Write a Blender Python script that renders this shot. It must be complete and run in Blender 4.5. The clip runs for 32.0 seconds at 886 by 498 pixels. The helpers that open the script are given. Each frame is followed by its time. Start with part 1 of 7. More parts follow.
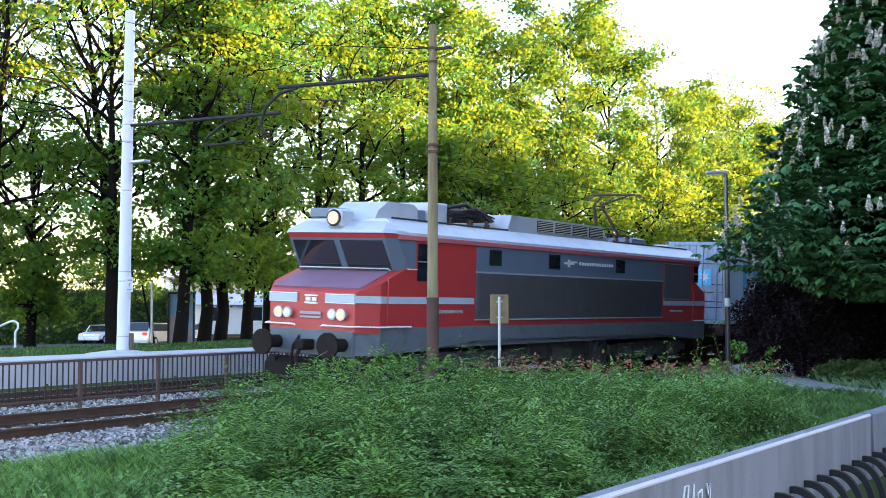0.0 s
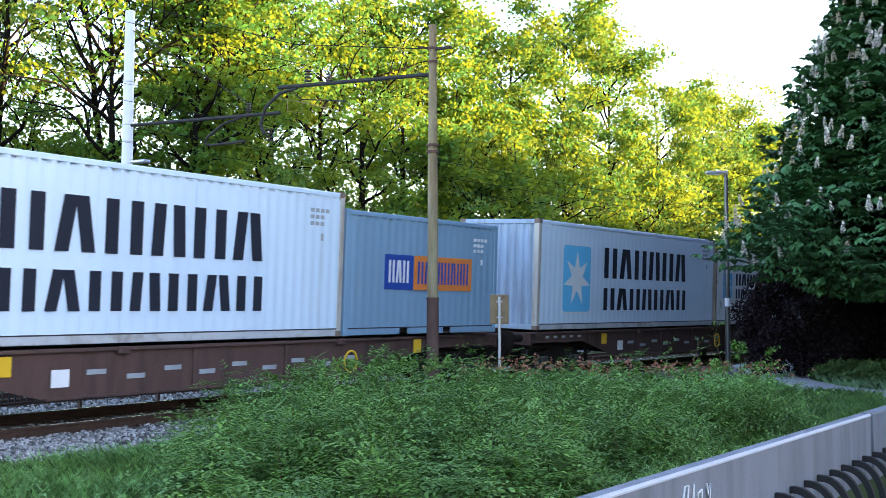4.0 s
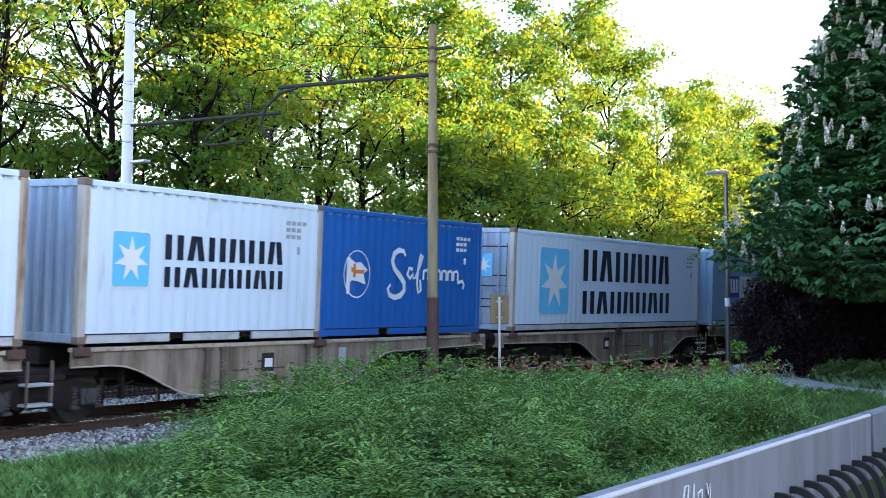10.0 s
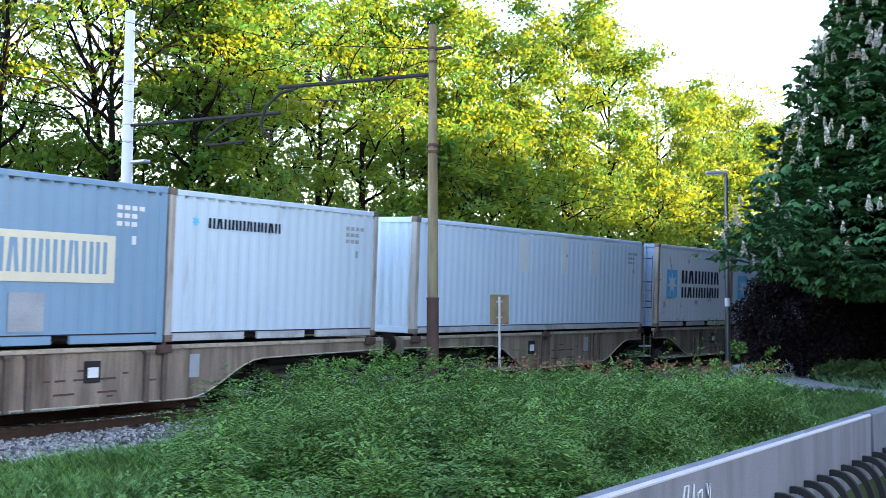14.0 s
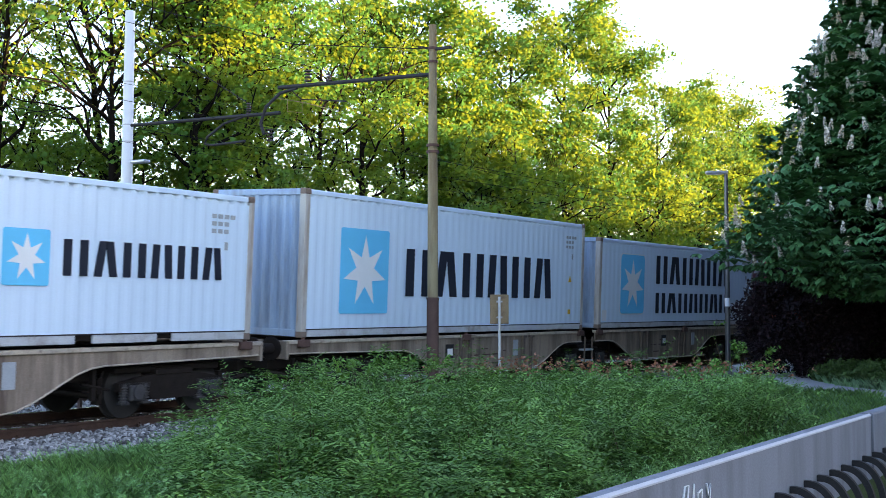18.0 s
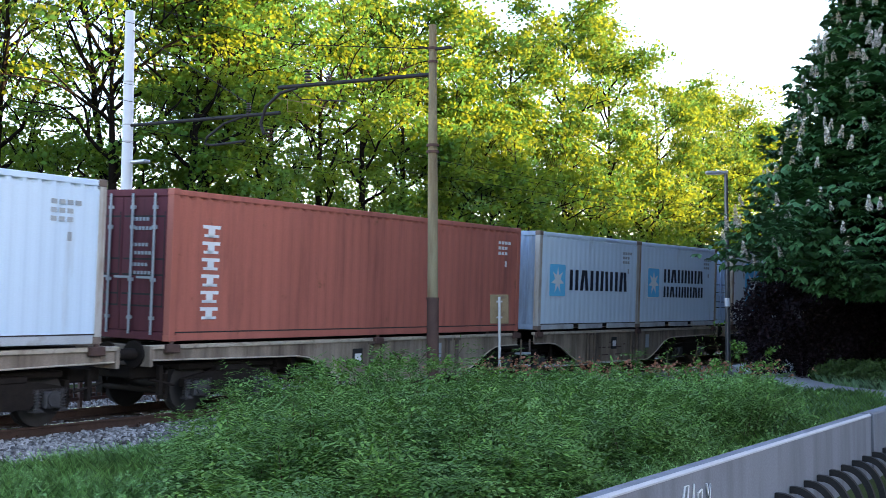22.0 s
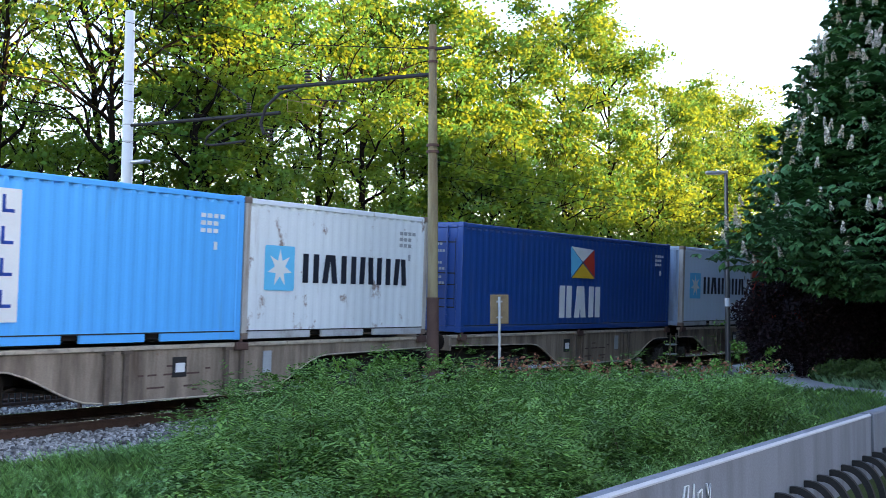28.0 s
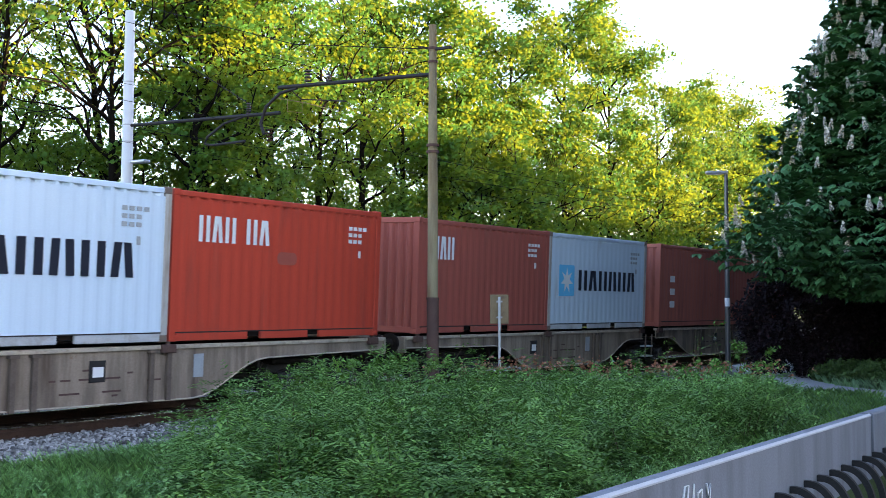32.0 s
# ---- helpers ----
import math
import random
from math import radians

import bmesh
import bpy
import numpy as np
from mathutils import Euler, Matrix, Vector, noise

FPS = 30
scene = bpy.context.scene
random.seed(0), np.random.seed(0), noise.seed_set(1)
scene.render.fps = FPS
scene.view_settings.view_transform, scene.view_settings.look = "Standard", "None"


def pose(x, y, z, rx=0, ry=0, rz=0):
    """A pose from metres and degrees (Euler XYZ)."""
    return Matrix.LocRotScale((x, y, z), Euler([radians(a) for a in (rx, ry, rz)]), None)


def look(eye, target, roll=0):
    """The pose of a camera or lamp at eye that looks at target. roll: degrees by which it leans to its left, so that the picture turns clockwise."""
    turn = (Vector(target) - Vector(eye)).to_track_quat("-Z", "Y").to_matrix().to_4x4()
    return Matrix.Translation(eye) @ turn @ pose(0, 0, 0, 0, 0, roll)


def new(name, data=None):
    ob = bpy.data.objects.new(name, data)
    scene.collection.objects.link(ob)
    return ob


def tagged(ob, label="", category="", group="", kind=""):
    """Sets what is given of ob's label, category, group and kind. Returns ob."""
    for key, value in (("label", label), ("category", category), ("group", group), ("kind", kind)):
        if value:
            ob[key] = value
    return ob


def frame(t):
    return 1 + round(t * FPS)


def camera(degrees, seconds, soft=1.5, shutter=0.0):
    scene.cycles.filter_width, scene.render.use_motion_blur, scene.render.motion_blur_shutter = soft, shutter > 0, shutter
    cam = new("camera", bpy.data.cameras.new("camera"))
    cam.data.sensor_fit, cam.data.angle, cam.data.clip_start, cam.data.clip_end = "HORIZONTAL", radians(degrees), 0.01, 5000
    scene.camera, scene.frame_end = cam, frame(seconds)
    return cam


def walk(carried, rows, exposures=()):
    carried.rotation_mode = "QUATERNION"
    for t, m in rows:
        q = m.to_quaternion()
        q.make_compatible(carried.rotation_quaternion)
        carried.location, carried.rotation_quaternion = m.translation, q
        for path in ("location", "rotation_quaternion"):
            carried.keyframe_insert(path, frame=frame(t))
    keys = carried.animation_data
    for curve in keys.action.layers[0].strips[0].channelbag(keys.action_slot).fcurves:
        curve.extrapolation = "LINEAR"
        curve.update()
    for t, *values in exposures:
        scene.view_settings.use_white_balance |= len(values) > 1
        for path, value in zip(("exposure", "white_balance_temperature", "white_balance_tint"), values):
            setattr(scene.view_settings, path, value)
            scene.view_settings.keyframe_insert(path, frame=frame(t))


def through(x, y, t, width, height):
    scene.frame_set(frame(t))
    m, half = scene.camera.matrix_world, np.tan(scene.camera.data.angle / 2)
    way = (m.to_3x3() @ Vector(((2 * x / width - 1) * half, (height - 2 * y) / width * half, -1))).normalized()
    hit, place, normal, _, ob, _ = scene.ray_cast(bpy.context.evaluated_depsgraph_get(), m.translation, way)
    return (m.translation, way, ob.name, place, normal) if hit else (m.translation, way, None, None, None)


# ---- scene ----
# ---- camera: a fixed stand beside the line ----
EYE = Vector((0.0, 0.0, 1.765))
AIM = EYE + 10.0 * Vector((0.84667, 0.52987, 0.04883))
cam = camera(39.75, 32.0, soft=0.6, shutter=0.15)
walk(cam, [(0.0, look(EYE, AIM)), (32.0, look(EYE, AIM))], exposures=[(0.0, 3.22, 6550, 28), (9.0, 3.19, 6550, 28), (12.0, 3.17, 6550, 28), (14.2, 3.25, 6550, 28), (17.0, 2.92, 6550, 28), (32.0, 2.88, 6550, 28)])

# ---- light: low evening sun from behind, pale bright sky ----
SUN_HEADING, SUN_HEIGHT = 151.0, 8.0
world = bpy.data.worlds.new("evening_sky")
scene.world = world
world.use_nodes = True
wn = world.node_tree
sky = wn.nodes.new("ShaderNodeTexSky")
sky.sky_type = "NISHITA"
sky.sun_disc = False
sky.sun_elevation = radians(SUN_HEIGHT)
sky.sun_rotation = radians(SUN_HEADING)
sky.dust_density = 0.8
sky.ozone_density = 1.65
wn.links.new(sky.outputs[0], wn.nodes["Background"].inputs[0])
wn.nodes["Background"].inputs[1].default_value = 0.15
sun = new("sun", bpy.data.lights.new("sun", "SUN"))
sun.data.energy = 5.0
sun.data.angle = radians(0.5)
sun.data.color = (1.0, 0.72, 0.34)
sun_from = Vector((math.sin(radians(SUN_HEADING)) * math.cos(radians(SUN_HEIGHT)),
                   math.cos(radians(SUN_HEADING)) * math.cos(radians(SUN_HEIGHT)), math.sin(radians(SUN_HEIGHT))))
sun.matrix_world = look(sun_from * 200, (0, 0, 0))
# ---- materials ----
def mat(name, color, rough=0.6, metal=0.0, vary=0.15, scale=3.0, grain=60.0, bump=0.0, island=0.0, dirt=None, streak=False, coat=0.0, dirt_at=(0.5, 0.72), rust=None):
    """A surface with variation at two scales; dirt: a second colour in stains, streak: stains run down."""
    m = bpy.data.materials.new(name)
    m.use_nodes = True
    t = m.node_tree
    b = t.nodes["Principled BSDF"]
    b.inputs["Roughness"].default_value = rough
    b.inputs["Metallic"].default_value = metal
    b.inputs["Specular IOR Level"].default_value = 0.5 if rough < 0.43 else 0.2 if rough < 0.58 else 0.08
    b.inputs["Coat Weight"].default_value = coat
    tc = t.nodes.new("ShaderNodeTexCoord")
    mp = t.nodes.new("ShaderNodeMapping")
    t.links.new(tc.outputs["Object"], mp.inputs[0])
    if streak:
        mp.inputs["Scale"].default_value = (1.0, 1.0, 0.14)
    big = t.nodes.new("ShaderNodeTexNoise")
    big.inputs["Scale"].default_value = scale
    big.inputs["Detail"].default_value = 5.0
    fine = t.nodes.new("ShaderNodeTexNoise")
    fine.inputs["Scale"].default_value = grain
    fine.inputs["Detail"].default_value = 3.0
    t.links.new(mp.outputs[0], big.inputs["Vector"])
    t.links.new(tc.outputs["Object"], fine.inputs["Vector"])
    hsv = t.nodes.new("ShaderNodeHueSaturation")
    hsv.inputs["Color"].default_value = (*color, 1)
    add = t.nodes.new("ShaderNodeMath")
    add.operation = "ADD"
    t.links.new(big.outputs[0], add.inputs[0])
    t.links.new(fine.outputs[0], add.inputs[1])
    rng = t.nodes.new("ShaderNodeMapRange")
    rng.inputs["From Min"].default_value, rng.inputs["From Max"].default_value = 0.6, 1.4
    rng.inputs["To Min"].default_value, rng.inputs["To Max"].default_value = 1 - vary, 1 + vary
    t.links.new(add.outputs[0], rng.inputs["Value"])
    val = rng.outputs[0]
    if island:
        src = t.nodes.new("ShaderNodeNewGeometry").outputs["Random Per Island"]
        if island < 0:
            src = t.nodes.new("ShaderNodeObjectInfo").outputs["Random"]
        r2 = t.nodes.new("ShaderNodeMapRange")
        r2.inputs["To Min"].default_value, r2.inputs["To Max"].default_value = 1 - abs(island), 1 + abs(island)
        t.links.new(src, r2.inputs["Value"])
        mul = t.nodes.new("ShaderNodeMath")
        mul.operation = "MULTIPLY"
        t.links.new(val, mul.inputs[0])
        t.links.new(r2.outputs[0], mul.inputs[1])
        val = mul.outputs[0]
    t.links.new(val, hsv.inputs["Value"])
    out = hsv.outputs[0]
    if dirt:
        ramp = t.nodes.new("ShaderNodeMapRange")
        ramp.inputs["From Min"].default_value, ramp.inputs["From Max"].default_value = dirt_at
        ramp.inputs["To Max"].default_value = 0.85
        n3 = t.nodes.new("ShaderNodeTexNoise")
        n3.inputs["Scale"].default_value = scale * 1.7
        n3.inputs["Detail"].default_value = 8.0
        n3.inputs["Roughness"].default_value = 0.65
        t.links.new(mp.outputs[0], n3.inputs["Vector"])
        t.links.new(n3.outputs[0], ramp.inputs["Value"])
        mix = t.nodes.new("ShaderNodeMix")
        mix.data_type = "RGBA"
        t.links.new(ramp.outputs[0], mix.inputs["Factor"])
        t.links.new(out, mix.inputs["A"])
        mix.inputs["B"].default_value = (*dirt, 1)
        out = mix.outputs["Result"]
    if rust:
        n4 = t.nodes.new("ShaderNodeTexNoise")
        n4.inputs["Scale"].default_value = 1.6
        n4.inputs["Detail"].default_value = 9.0
        n4.inputs["Roughness"].default_value = 0.7
        mq = t.nodes.new("ShaderNodeMapping")
        mq.inputs["Scale"].default_value = (1.0, 1.0, 0.7)
        t.links.new(tc.outputs["Object"], mq.inputs[0])
        t.links.new(mq.outputs[0], n4.inputs["Vector"])
        r4 = t.nodes.new("ShaderNodeMapRange")
        r4.inputs["From Min"].default_value, r4.inputs["From Max"].default_value = rust, rust + 0.06
        r4.inputs["To Max"].default_value = 0.8
        t.links.new(n4.outputs[0], r4.inputs["Value"])
        mx4 = t.nodes.new("ShaderNodeMix")
        mx4.data_type = "RGBA"
        t.links.new(r4.outputs[0], mx4.inputs["Factor"])
        t.links.new(out, mx4.inputs["A"])
        mx4.inputs["B"].default_value = (0.17, 0.075, 0.035, 1)
        out = mx4.outputs["Result"]
    t.links.new(out, b.inputs["Base Color"])
    if bump:
        bp = t.nodes.new("ShaderNodeBump")
        bp.inputs["Strength"].default_value = bump
        bp.inputs["Distance"].default_value = 0.02
        t.links.new(fine.outputs[0], bp.inputs["Height"])
        t.links.new(bp.outputs[0], b.inputs["Normal"])
    return m


def leaf_mat(name, color, glow, vary=0.3, through=0.45, rough=0.5, patch=0.0):
    """Thin leaves: gloss above, light passing through; each leaf differs a little."""
    m = bpy.data.materials.new(name)
    m.use_nodes = True
    t = m.node_tree
    b = t.nodes["Principled BSDF"]
    b.inputs["Roughness"].default_value = rough
    b.inputs["Specular IOR Level"].default_value = 0.12
    g = t.nodes.new("ShaderNodeNewGeometry")
    hues = []
    for c in (color, glow):
        h = t.nodes.new("ShaderNodeHueSaturation")
        h.inputs["Color"].default_value = (*c, 1)
        r = t.nodes.new("ShaderNodeMapRange")
        r.inputs["To Min"].default_value, r.inputs["To Max"].default_value = 1 - vary, 1 + vary
        t.links.new(g.outputs["Random Per Island"], r.inputs["Value"])
        val = r.outputs[0]
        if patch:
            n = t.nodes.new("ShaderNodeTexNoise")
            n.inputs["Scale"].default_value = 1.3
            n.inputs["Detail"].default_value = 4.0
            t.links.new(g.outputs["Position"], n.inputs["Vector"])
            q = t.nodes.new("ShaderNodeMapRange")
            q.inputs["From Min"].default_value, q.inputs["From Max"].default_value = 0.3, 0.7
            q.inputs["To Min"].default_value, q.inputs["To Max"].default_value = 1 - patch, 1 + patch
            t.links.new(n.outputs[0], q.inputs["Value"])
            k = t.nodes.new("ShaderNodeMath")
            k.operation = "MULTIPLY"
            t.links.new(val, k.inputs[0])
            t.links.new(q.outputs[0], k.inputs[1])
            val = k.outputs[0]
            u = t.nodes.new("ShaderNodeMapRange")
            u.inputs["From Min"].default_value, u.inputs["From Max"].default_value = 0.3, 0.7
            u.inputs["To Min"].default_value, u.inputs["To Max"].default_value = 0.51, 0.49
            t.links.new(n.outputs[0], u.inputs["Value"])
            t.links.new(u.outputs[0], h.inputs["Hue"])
        t.links.new(val, h.inputs["Value"])
        hues.append(h)
    t.links.new(hues[0].outputs[0], b.inputs["Base Color"])
    tr = t.nodes.new("ShaderNodeBsdfTranslucent")
    t.links.new(hues[1].outputs[0], tr.inputs["Color"])
    mx = t.nodes.new("ShaderNodeMixShader")
    mx.inputs[0].default_value = through
    t.links.new(b.outputs[0], mx.inputs[1])
    t.links.new(tr.outputs[0], mx.inputs[2])
    t.links.new(mx.outputs[0], t.nodes["Material Output"].inputs[0])
    return m


def glow_mat(name, color, power):
    m = mat(name, tuple(0.25 * c for c in color), 0.3)
    b = m.node_tree.nodes["Principled BSDF"]
    b.inputs["Emission Color"].default_value = (*color, 1)
    b.inputs["Emission Strength"].default_value = power
    return m


def glass_mat(name, color, rough=0.05):
    m = bpy.data.materials.new(name)
    m.use_nodes = True
    b = m.node_tree.nodes["Principled BSDF"]
    b.inputs["Base Color"].default_value = (*color, 1)
    b.inputs["Roughness"].default_value = rough
    b.inputs["Specular IOR Level"].default_value = 0.8
    return m


WHITE_STEEL = mat("container_pale_grey_paint", (0.60, 0.725, 0.82), 0.45, rust=0.66, vary=0.10, scale=1.2, dirt=(0.30, 0.27, 0.24), streak=True, dirt_at=(0.60, 0.85))
CLEAN_STEEL = mat("container_clean_grey_paint", (0.60, 0.74, 0.86), 0.4, vary=0.06, scale=1.0, dirt=(0.40, 0.40, 0.40), streak=True, dirt_at=(0.62, 0.9))
STAIN_STEEL = mat("container_stained_pale_paint", (0.71, 0.765, 0.785), 0.5, rust=0.585, vary=0.12, scale=1.4, dirt=(0.26, 0.21, 0.16), streak=True, dirt_at=(0.62, 0.85))
GREYBLUE_STEEL = mat("container_grey_blue_paint", (0.53, 0.65, 0.73), 0.45, vary=0.10, scale=1.2, dirt=(0.26, 0.24, 0.22), streak=True, dirt_at=(0.60, 0.85))
SLATE_STEEL = mat("container_slate_blue_paint", (0.20, 0.335, 0.45), 0.45, vary=0.10, scale=1.2, dirt=(0.30, 0.32, 0.33), streak=True, dirt_at=(0.60, 0.9))
# Grey-blue end paint with the shade on the ends mixed into its colour.
END_SHADED_STEEL = mat("container_end_shaded_grey_blue_paint", (0.30, 0.40, 0.52), 0.5, vary=0.15, scale=1.5, dirt=(0.16, 0.17, 0.19), streak=True, dirt_at=(0.48, 0.75))
COBALT_STEEL = mat("container_cobalt_paint", (0.006, 0.115, 0.40), 0.4, vary=0.12, scale=1.2, dirt=(0.08, 0.12, 0.25), streak=True, dirt_at=(0.58, 0.9))
NAVY_STEEL = mat("container_navy_paint", (0.007, 0.058, 0.25), 0.4, vary=0.12, scale=1.2, dirt=(0.06, 0.09, 0.18), streak=True, dirt_at=(0.58, 0.9))
AZURE_STEEL = mat("container_azure_paint", (0.07, 0.43, 0.90), 0.42, vary=0.10, scale=1.2, dirt=(0.12, 0.20, 0.34), streak=True, dirt_at=(0.6, 0.9))
RUST_STEEL = mat("container_red_brown_paint", (0.42, 0.13, 0.094), 0.55, vary=0.18, scale=1.0, dirt=(0.17, 0.06, 0.048), streak=True, dirt_at=(0.52, 0.78), rust=0.62)
# The red-brown paint darkened: the shade on the end is put into its colour.
RUST_SHADED_END = mat("container_shaded_red_brown_end", (0.125, 0.036, 0.046), 0.6, vary=0.2, scale=1.2, dirt=(0.07, 0.024, 0.028), streak=True, dirt_at=(0.48, 0.7))
RED_STEEL = mat("container_red_paint", (0.51, 0.062, 0.034), 0.5, vary=0.12, scale=1.2, dirt=(0.20, 0.055, 0.04), streak=True, dirt_at=(0.55, 0.85))
FADED_RED_STEEL = mat("container_faded_red_paint", (0.36, 0.09, 0.065), 0.55, vary=0.12, scale=1.2, dirt=(0.20, 0.08, 0.06), streak=True, dirt_at=(0.55, 0.85))
LETTER_DARK = mat("marking_dark_paint", (0.018, 0.022, 0.035), 0.5, vary=0.1)
LETTER_WHITE = mat("marking_white_paint", (0.75, 0.76, 0.76), 0.5, vary=0.06)
LETTER_CREAM = mat("marking_cream_paint", (0.70, 0.66, 0.50), 0.5, vary=0.06)
LOGO_BLUE = mat("marking_sky_blue_paint", (0.11, 0.54, 0.82), 0.45, vary=0.06)
LOGO_NAVY = mat("marking_royal_blue_paint", (0.02, 0.07, 0.33), 0.45, vary=0.06)
LOGO_ORANGE = mat("marking_orange_paint", (0.75, 0.22, 0.05), 0.45, vary=0.08)
LOGO_YELLOW = mat("marking_yellow_paint", (0.75, 0.45, 0.03), 0.45, vary=0.06)
LOGO_RED = mat("marking_red_paint", (0.55, 0.05, 0.03), 0.45, vary=0.06)
FAINT_GREY = mat("marking_faded_grey_paint", (0.33, 0.36, 0.38), 0.6, vary=0.2)
WAGON_GREY = mat("wagon_grey_beige_paint", (0.30, 0.24, 0.185), 0.6, vary=0.25, scale=1.5, dirt=(0.085, 0.06, 0.045), streak=True, dirt_at=(0.40, 0.66), bump=0.1, rust=0.62)
WAGON_EDGE = mat("wagon_worn_pale_edge", (0.43, 0.36, 0.28), 0.55, vary=0.25, scale=4.0, dirt=(0.16, 0.12, 0.09), dirt_at=(0.52, 0.72))
POST_RUST = mat("post_beige_with_rust", (0.42, 0.36, 0.29), 0.6, vary=0.2, scale=2.5, dirt=(0.17, 0.075, 0.04), streak=True, dirt_at=(0.45, 0.58))
POST_DUST = mat("post_dusty_beige_paint", (0.46, 0.44, 0.40), 0.6, vary=0.2, scale=2.2, dirt=(0.20, 0.11, 0.06), streak=True, dirt_at=(0.46, 0.66))
SILL_DUST = mat("rail_dusty_grey_paint", (0.45, 0.47, 0.48), 0.6, vary=0.2, scale=1.6, dirt=(0.22, 0.17, 0.13), dirt_at=(0.48, 0.72))
STAY_GRIME = mat("stiffener_dark_grime", (0.13, 0.10, 0.08), 0.65, vary=0.3, scale=5.0)
CAST_GRIME = mat("casting_grimy_tan", (0.20, 0.15, 0.12), 0.65, vary=0.3, scale=5.0)
GEAR_STEEL = mat("axle_box_grey_grime", (0.055, 0.052, 0.052), 0.55, vary=0.3, scale=6.0)
WAGON_BROWN = mat("wagon_brown_paint", (0.10, 0.060, 0.052), 0.6, vary=0.2, scale=1.5, dirt=(0.05, 0.035, 0.03), streak=True, dirt_at=(0.48, 0.72), bump=0.1)
BOGIE_STEEL = mat("bogie_grimy_steel", (0.020, 0.0155, 0.013), 0.7, vary=0.3, scale=6.0, bump=0.2)
WHEEL_STEEL = mat("wheel_dull_steel", (0.05, 0.045, 0.042), 0.5, 0.3, vary=0.25, scale=5.0)
RAIL_RUST = mat("rail_rusty_side", (0.075, 0.045, 0.033), 0.75, vary=0.3, scale=6.0, bump=0.2)
RAIL_SHINE = mat("rail_worn_head", (0.62, 0.60, 0.57), 0.16, 0.9, vary=0.1)
SLEEPER_WOOD = mat("sleeper_weathered_oak", (0.085, 0.06, 0.045), 0.85, vary=0.3, scale=8.0, bump=0.4, island=-0.25)
LOCO_RED = mat("locomotive_red_paint", (0.48, 0.042, 0.041), 0.38, vary=0.08, scale=1.5, coat=0.2)
LOCO_GREY = mat("locomotive_slate_paint", (0.115, 0.158, 0.212), 0.4, vary=0.10, scale=1.5)
LOCO_DARK = mat("locomotive_dark_grille", (0.108, 0.102, 0.108), 0.6, vary=0.15, scale=2.0)
LOCO_SKIRT = mat("locomotive_grey_skirt", (0.125, 0.148, 0.168), 0.5, vary=0.15, scale=2.0, dirt=(0.09, 0.08, 0.07), dirt_at=(0.5, 0.8))
LOCO_SILVER = mat("locomotive_silver_roof", (0.46, 0.49, 0.53), 0.42, 0.15, vary=0.10, scale=1.2, dirt=(0.30, 0.31, 0.33), streak=True, dirt_at=(0.5, 0.85))
LOCO_HOOD = mat("locomotive_faded_hood", (0.25, 0.14, 0.20), 0.5, vary=0.15, scale=2.0)
LOCO_STRIPE = mat("locomotive_pale_stripe", (0.42, 0.50, 0.56), 0.45, vary=0.06)
LOCO_PINK = mat("locomotive_faded_red_gutter", (0.5, 0.12, 0.13), 0.45, vary=0.1)
DARK_GLASS = glass_mat("dark_window_glass", (0.015, 0.02, 0.025))
LAMP_GLOW = glow_mat("warm_headlamp", (1.0, 0.78, 0.48), 0.10)
TAIL_GLOW = glow_mat("red_tail_lamp", (0.9, 0.05, 0.03), 0.1)
LAMP_GLASS = mat("clear_lamp_glass", (0.75, 0.76, 0.75), 0.15, vary=0.05)
BLACK_RUBBER = mat("black_rubber", (0.02, 0.02, 0.02), 0.8, vary=0.2)
GALVANISED = mat("galvanised_steel", (0.42, 0.43, 0.44), 0.45, 0.6, vary=0.15, scale=8.0)
LAMP_POST = mat("lamp_post_steel", (0.11, 0.115, 0.125), 0.35, 0.5, vary=0.15, scale=5.0)
POLE_WHITE = mat("pale_grey_pole_paint", (0.66, 0.68, 0.71), 0.5, vary=0.08, scale=2.0, dirt=(0.4, 0.38, 0.35), streak=True, dirt_at=(0.6, 0.9))
POLE_OCHRE = mat("weathered_ochre_steel", (0.27, 0.225, 0.135), 0.65, vary=0.25, scale=2.0, dirt=(0.13, 0.075, 0.045), streak=True, dirt_at=(0.42, 0.68))
SIGN_BROWN = mat("weathered_sign_back", (0.20, 0.145, 0.085), 0.65, vary=0.2, scale=6.0, dirt=(0.09, 0.06, 0.045), dirt_at=(0.5, 0.75))
POLE_RUST = mat("rusted_pole_foot", (0.10, 0.06, 0.05), 0.75, vary=0.3, scale=4.0)
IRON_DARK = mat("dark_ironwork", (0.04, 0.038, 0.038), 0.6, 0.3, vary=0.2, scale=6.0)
WIRE_DARK = mat("sooty_wire", (0.018, 0.018, 0.018), 0.9, vary=0.1)
IRON_BROWN = mat("brown_railing_paint", (0.10, 0.065, 0.055), 0.65, vary=0.2, scale=5.0)
CERAMIC = mat("brown_ceramic", (0.07, 0.04, 0.03), 0.25, vary=0.1)
CONCRETE = mat("smooth_concrete", (0.192, 0.203, 0.222), 0.75, vary=0.18, scale=1.5, dirt=(0.11, 0.115, 0.125), streak=True, dirt_at=(0.45, 0.72), bump=0.15)
CONCRETE_EDGE = mat("pale_concrete_edge", (0.46, 0.465, 0.47), 0.7, vary=0.12, scale=3.0, bump=0.15)
PLATFORM_FACE = mat("platform_concrete_face", (0.38, 0.38, 0.39), 0.8, vary=0.15, scale=1.0, dirt=(0.22, 0.21, 0.20), streak=True, dirt_at=(0.5, 0.8), island=-0.08)
PAVING = mat("path_grey_paving", (0.37, 0.37, 0.38), 0.85, vary=0.15, scale=2.0, bump=0.2)
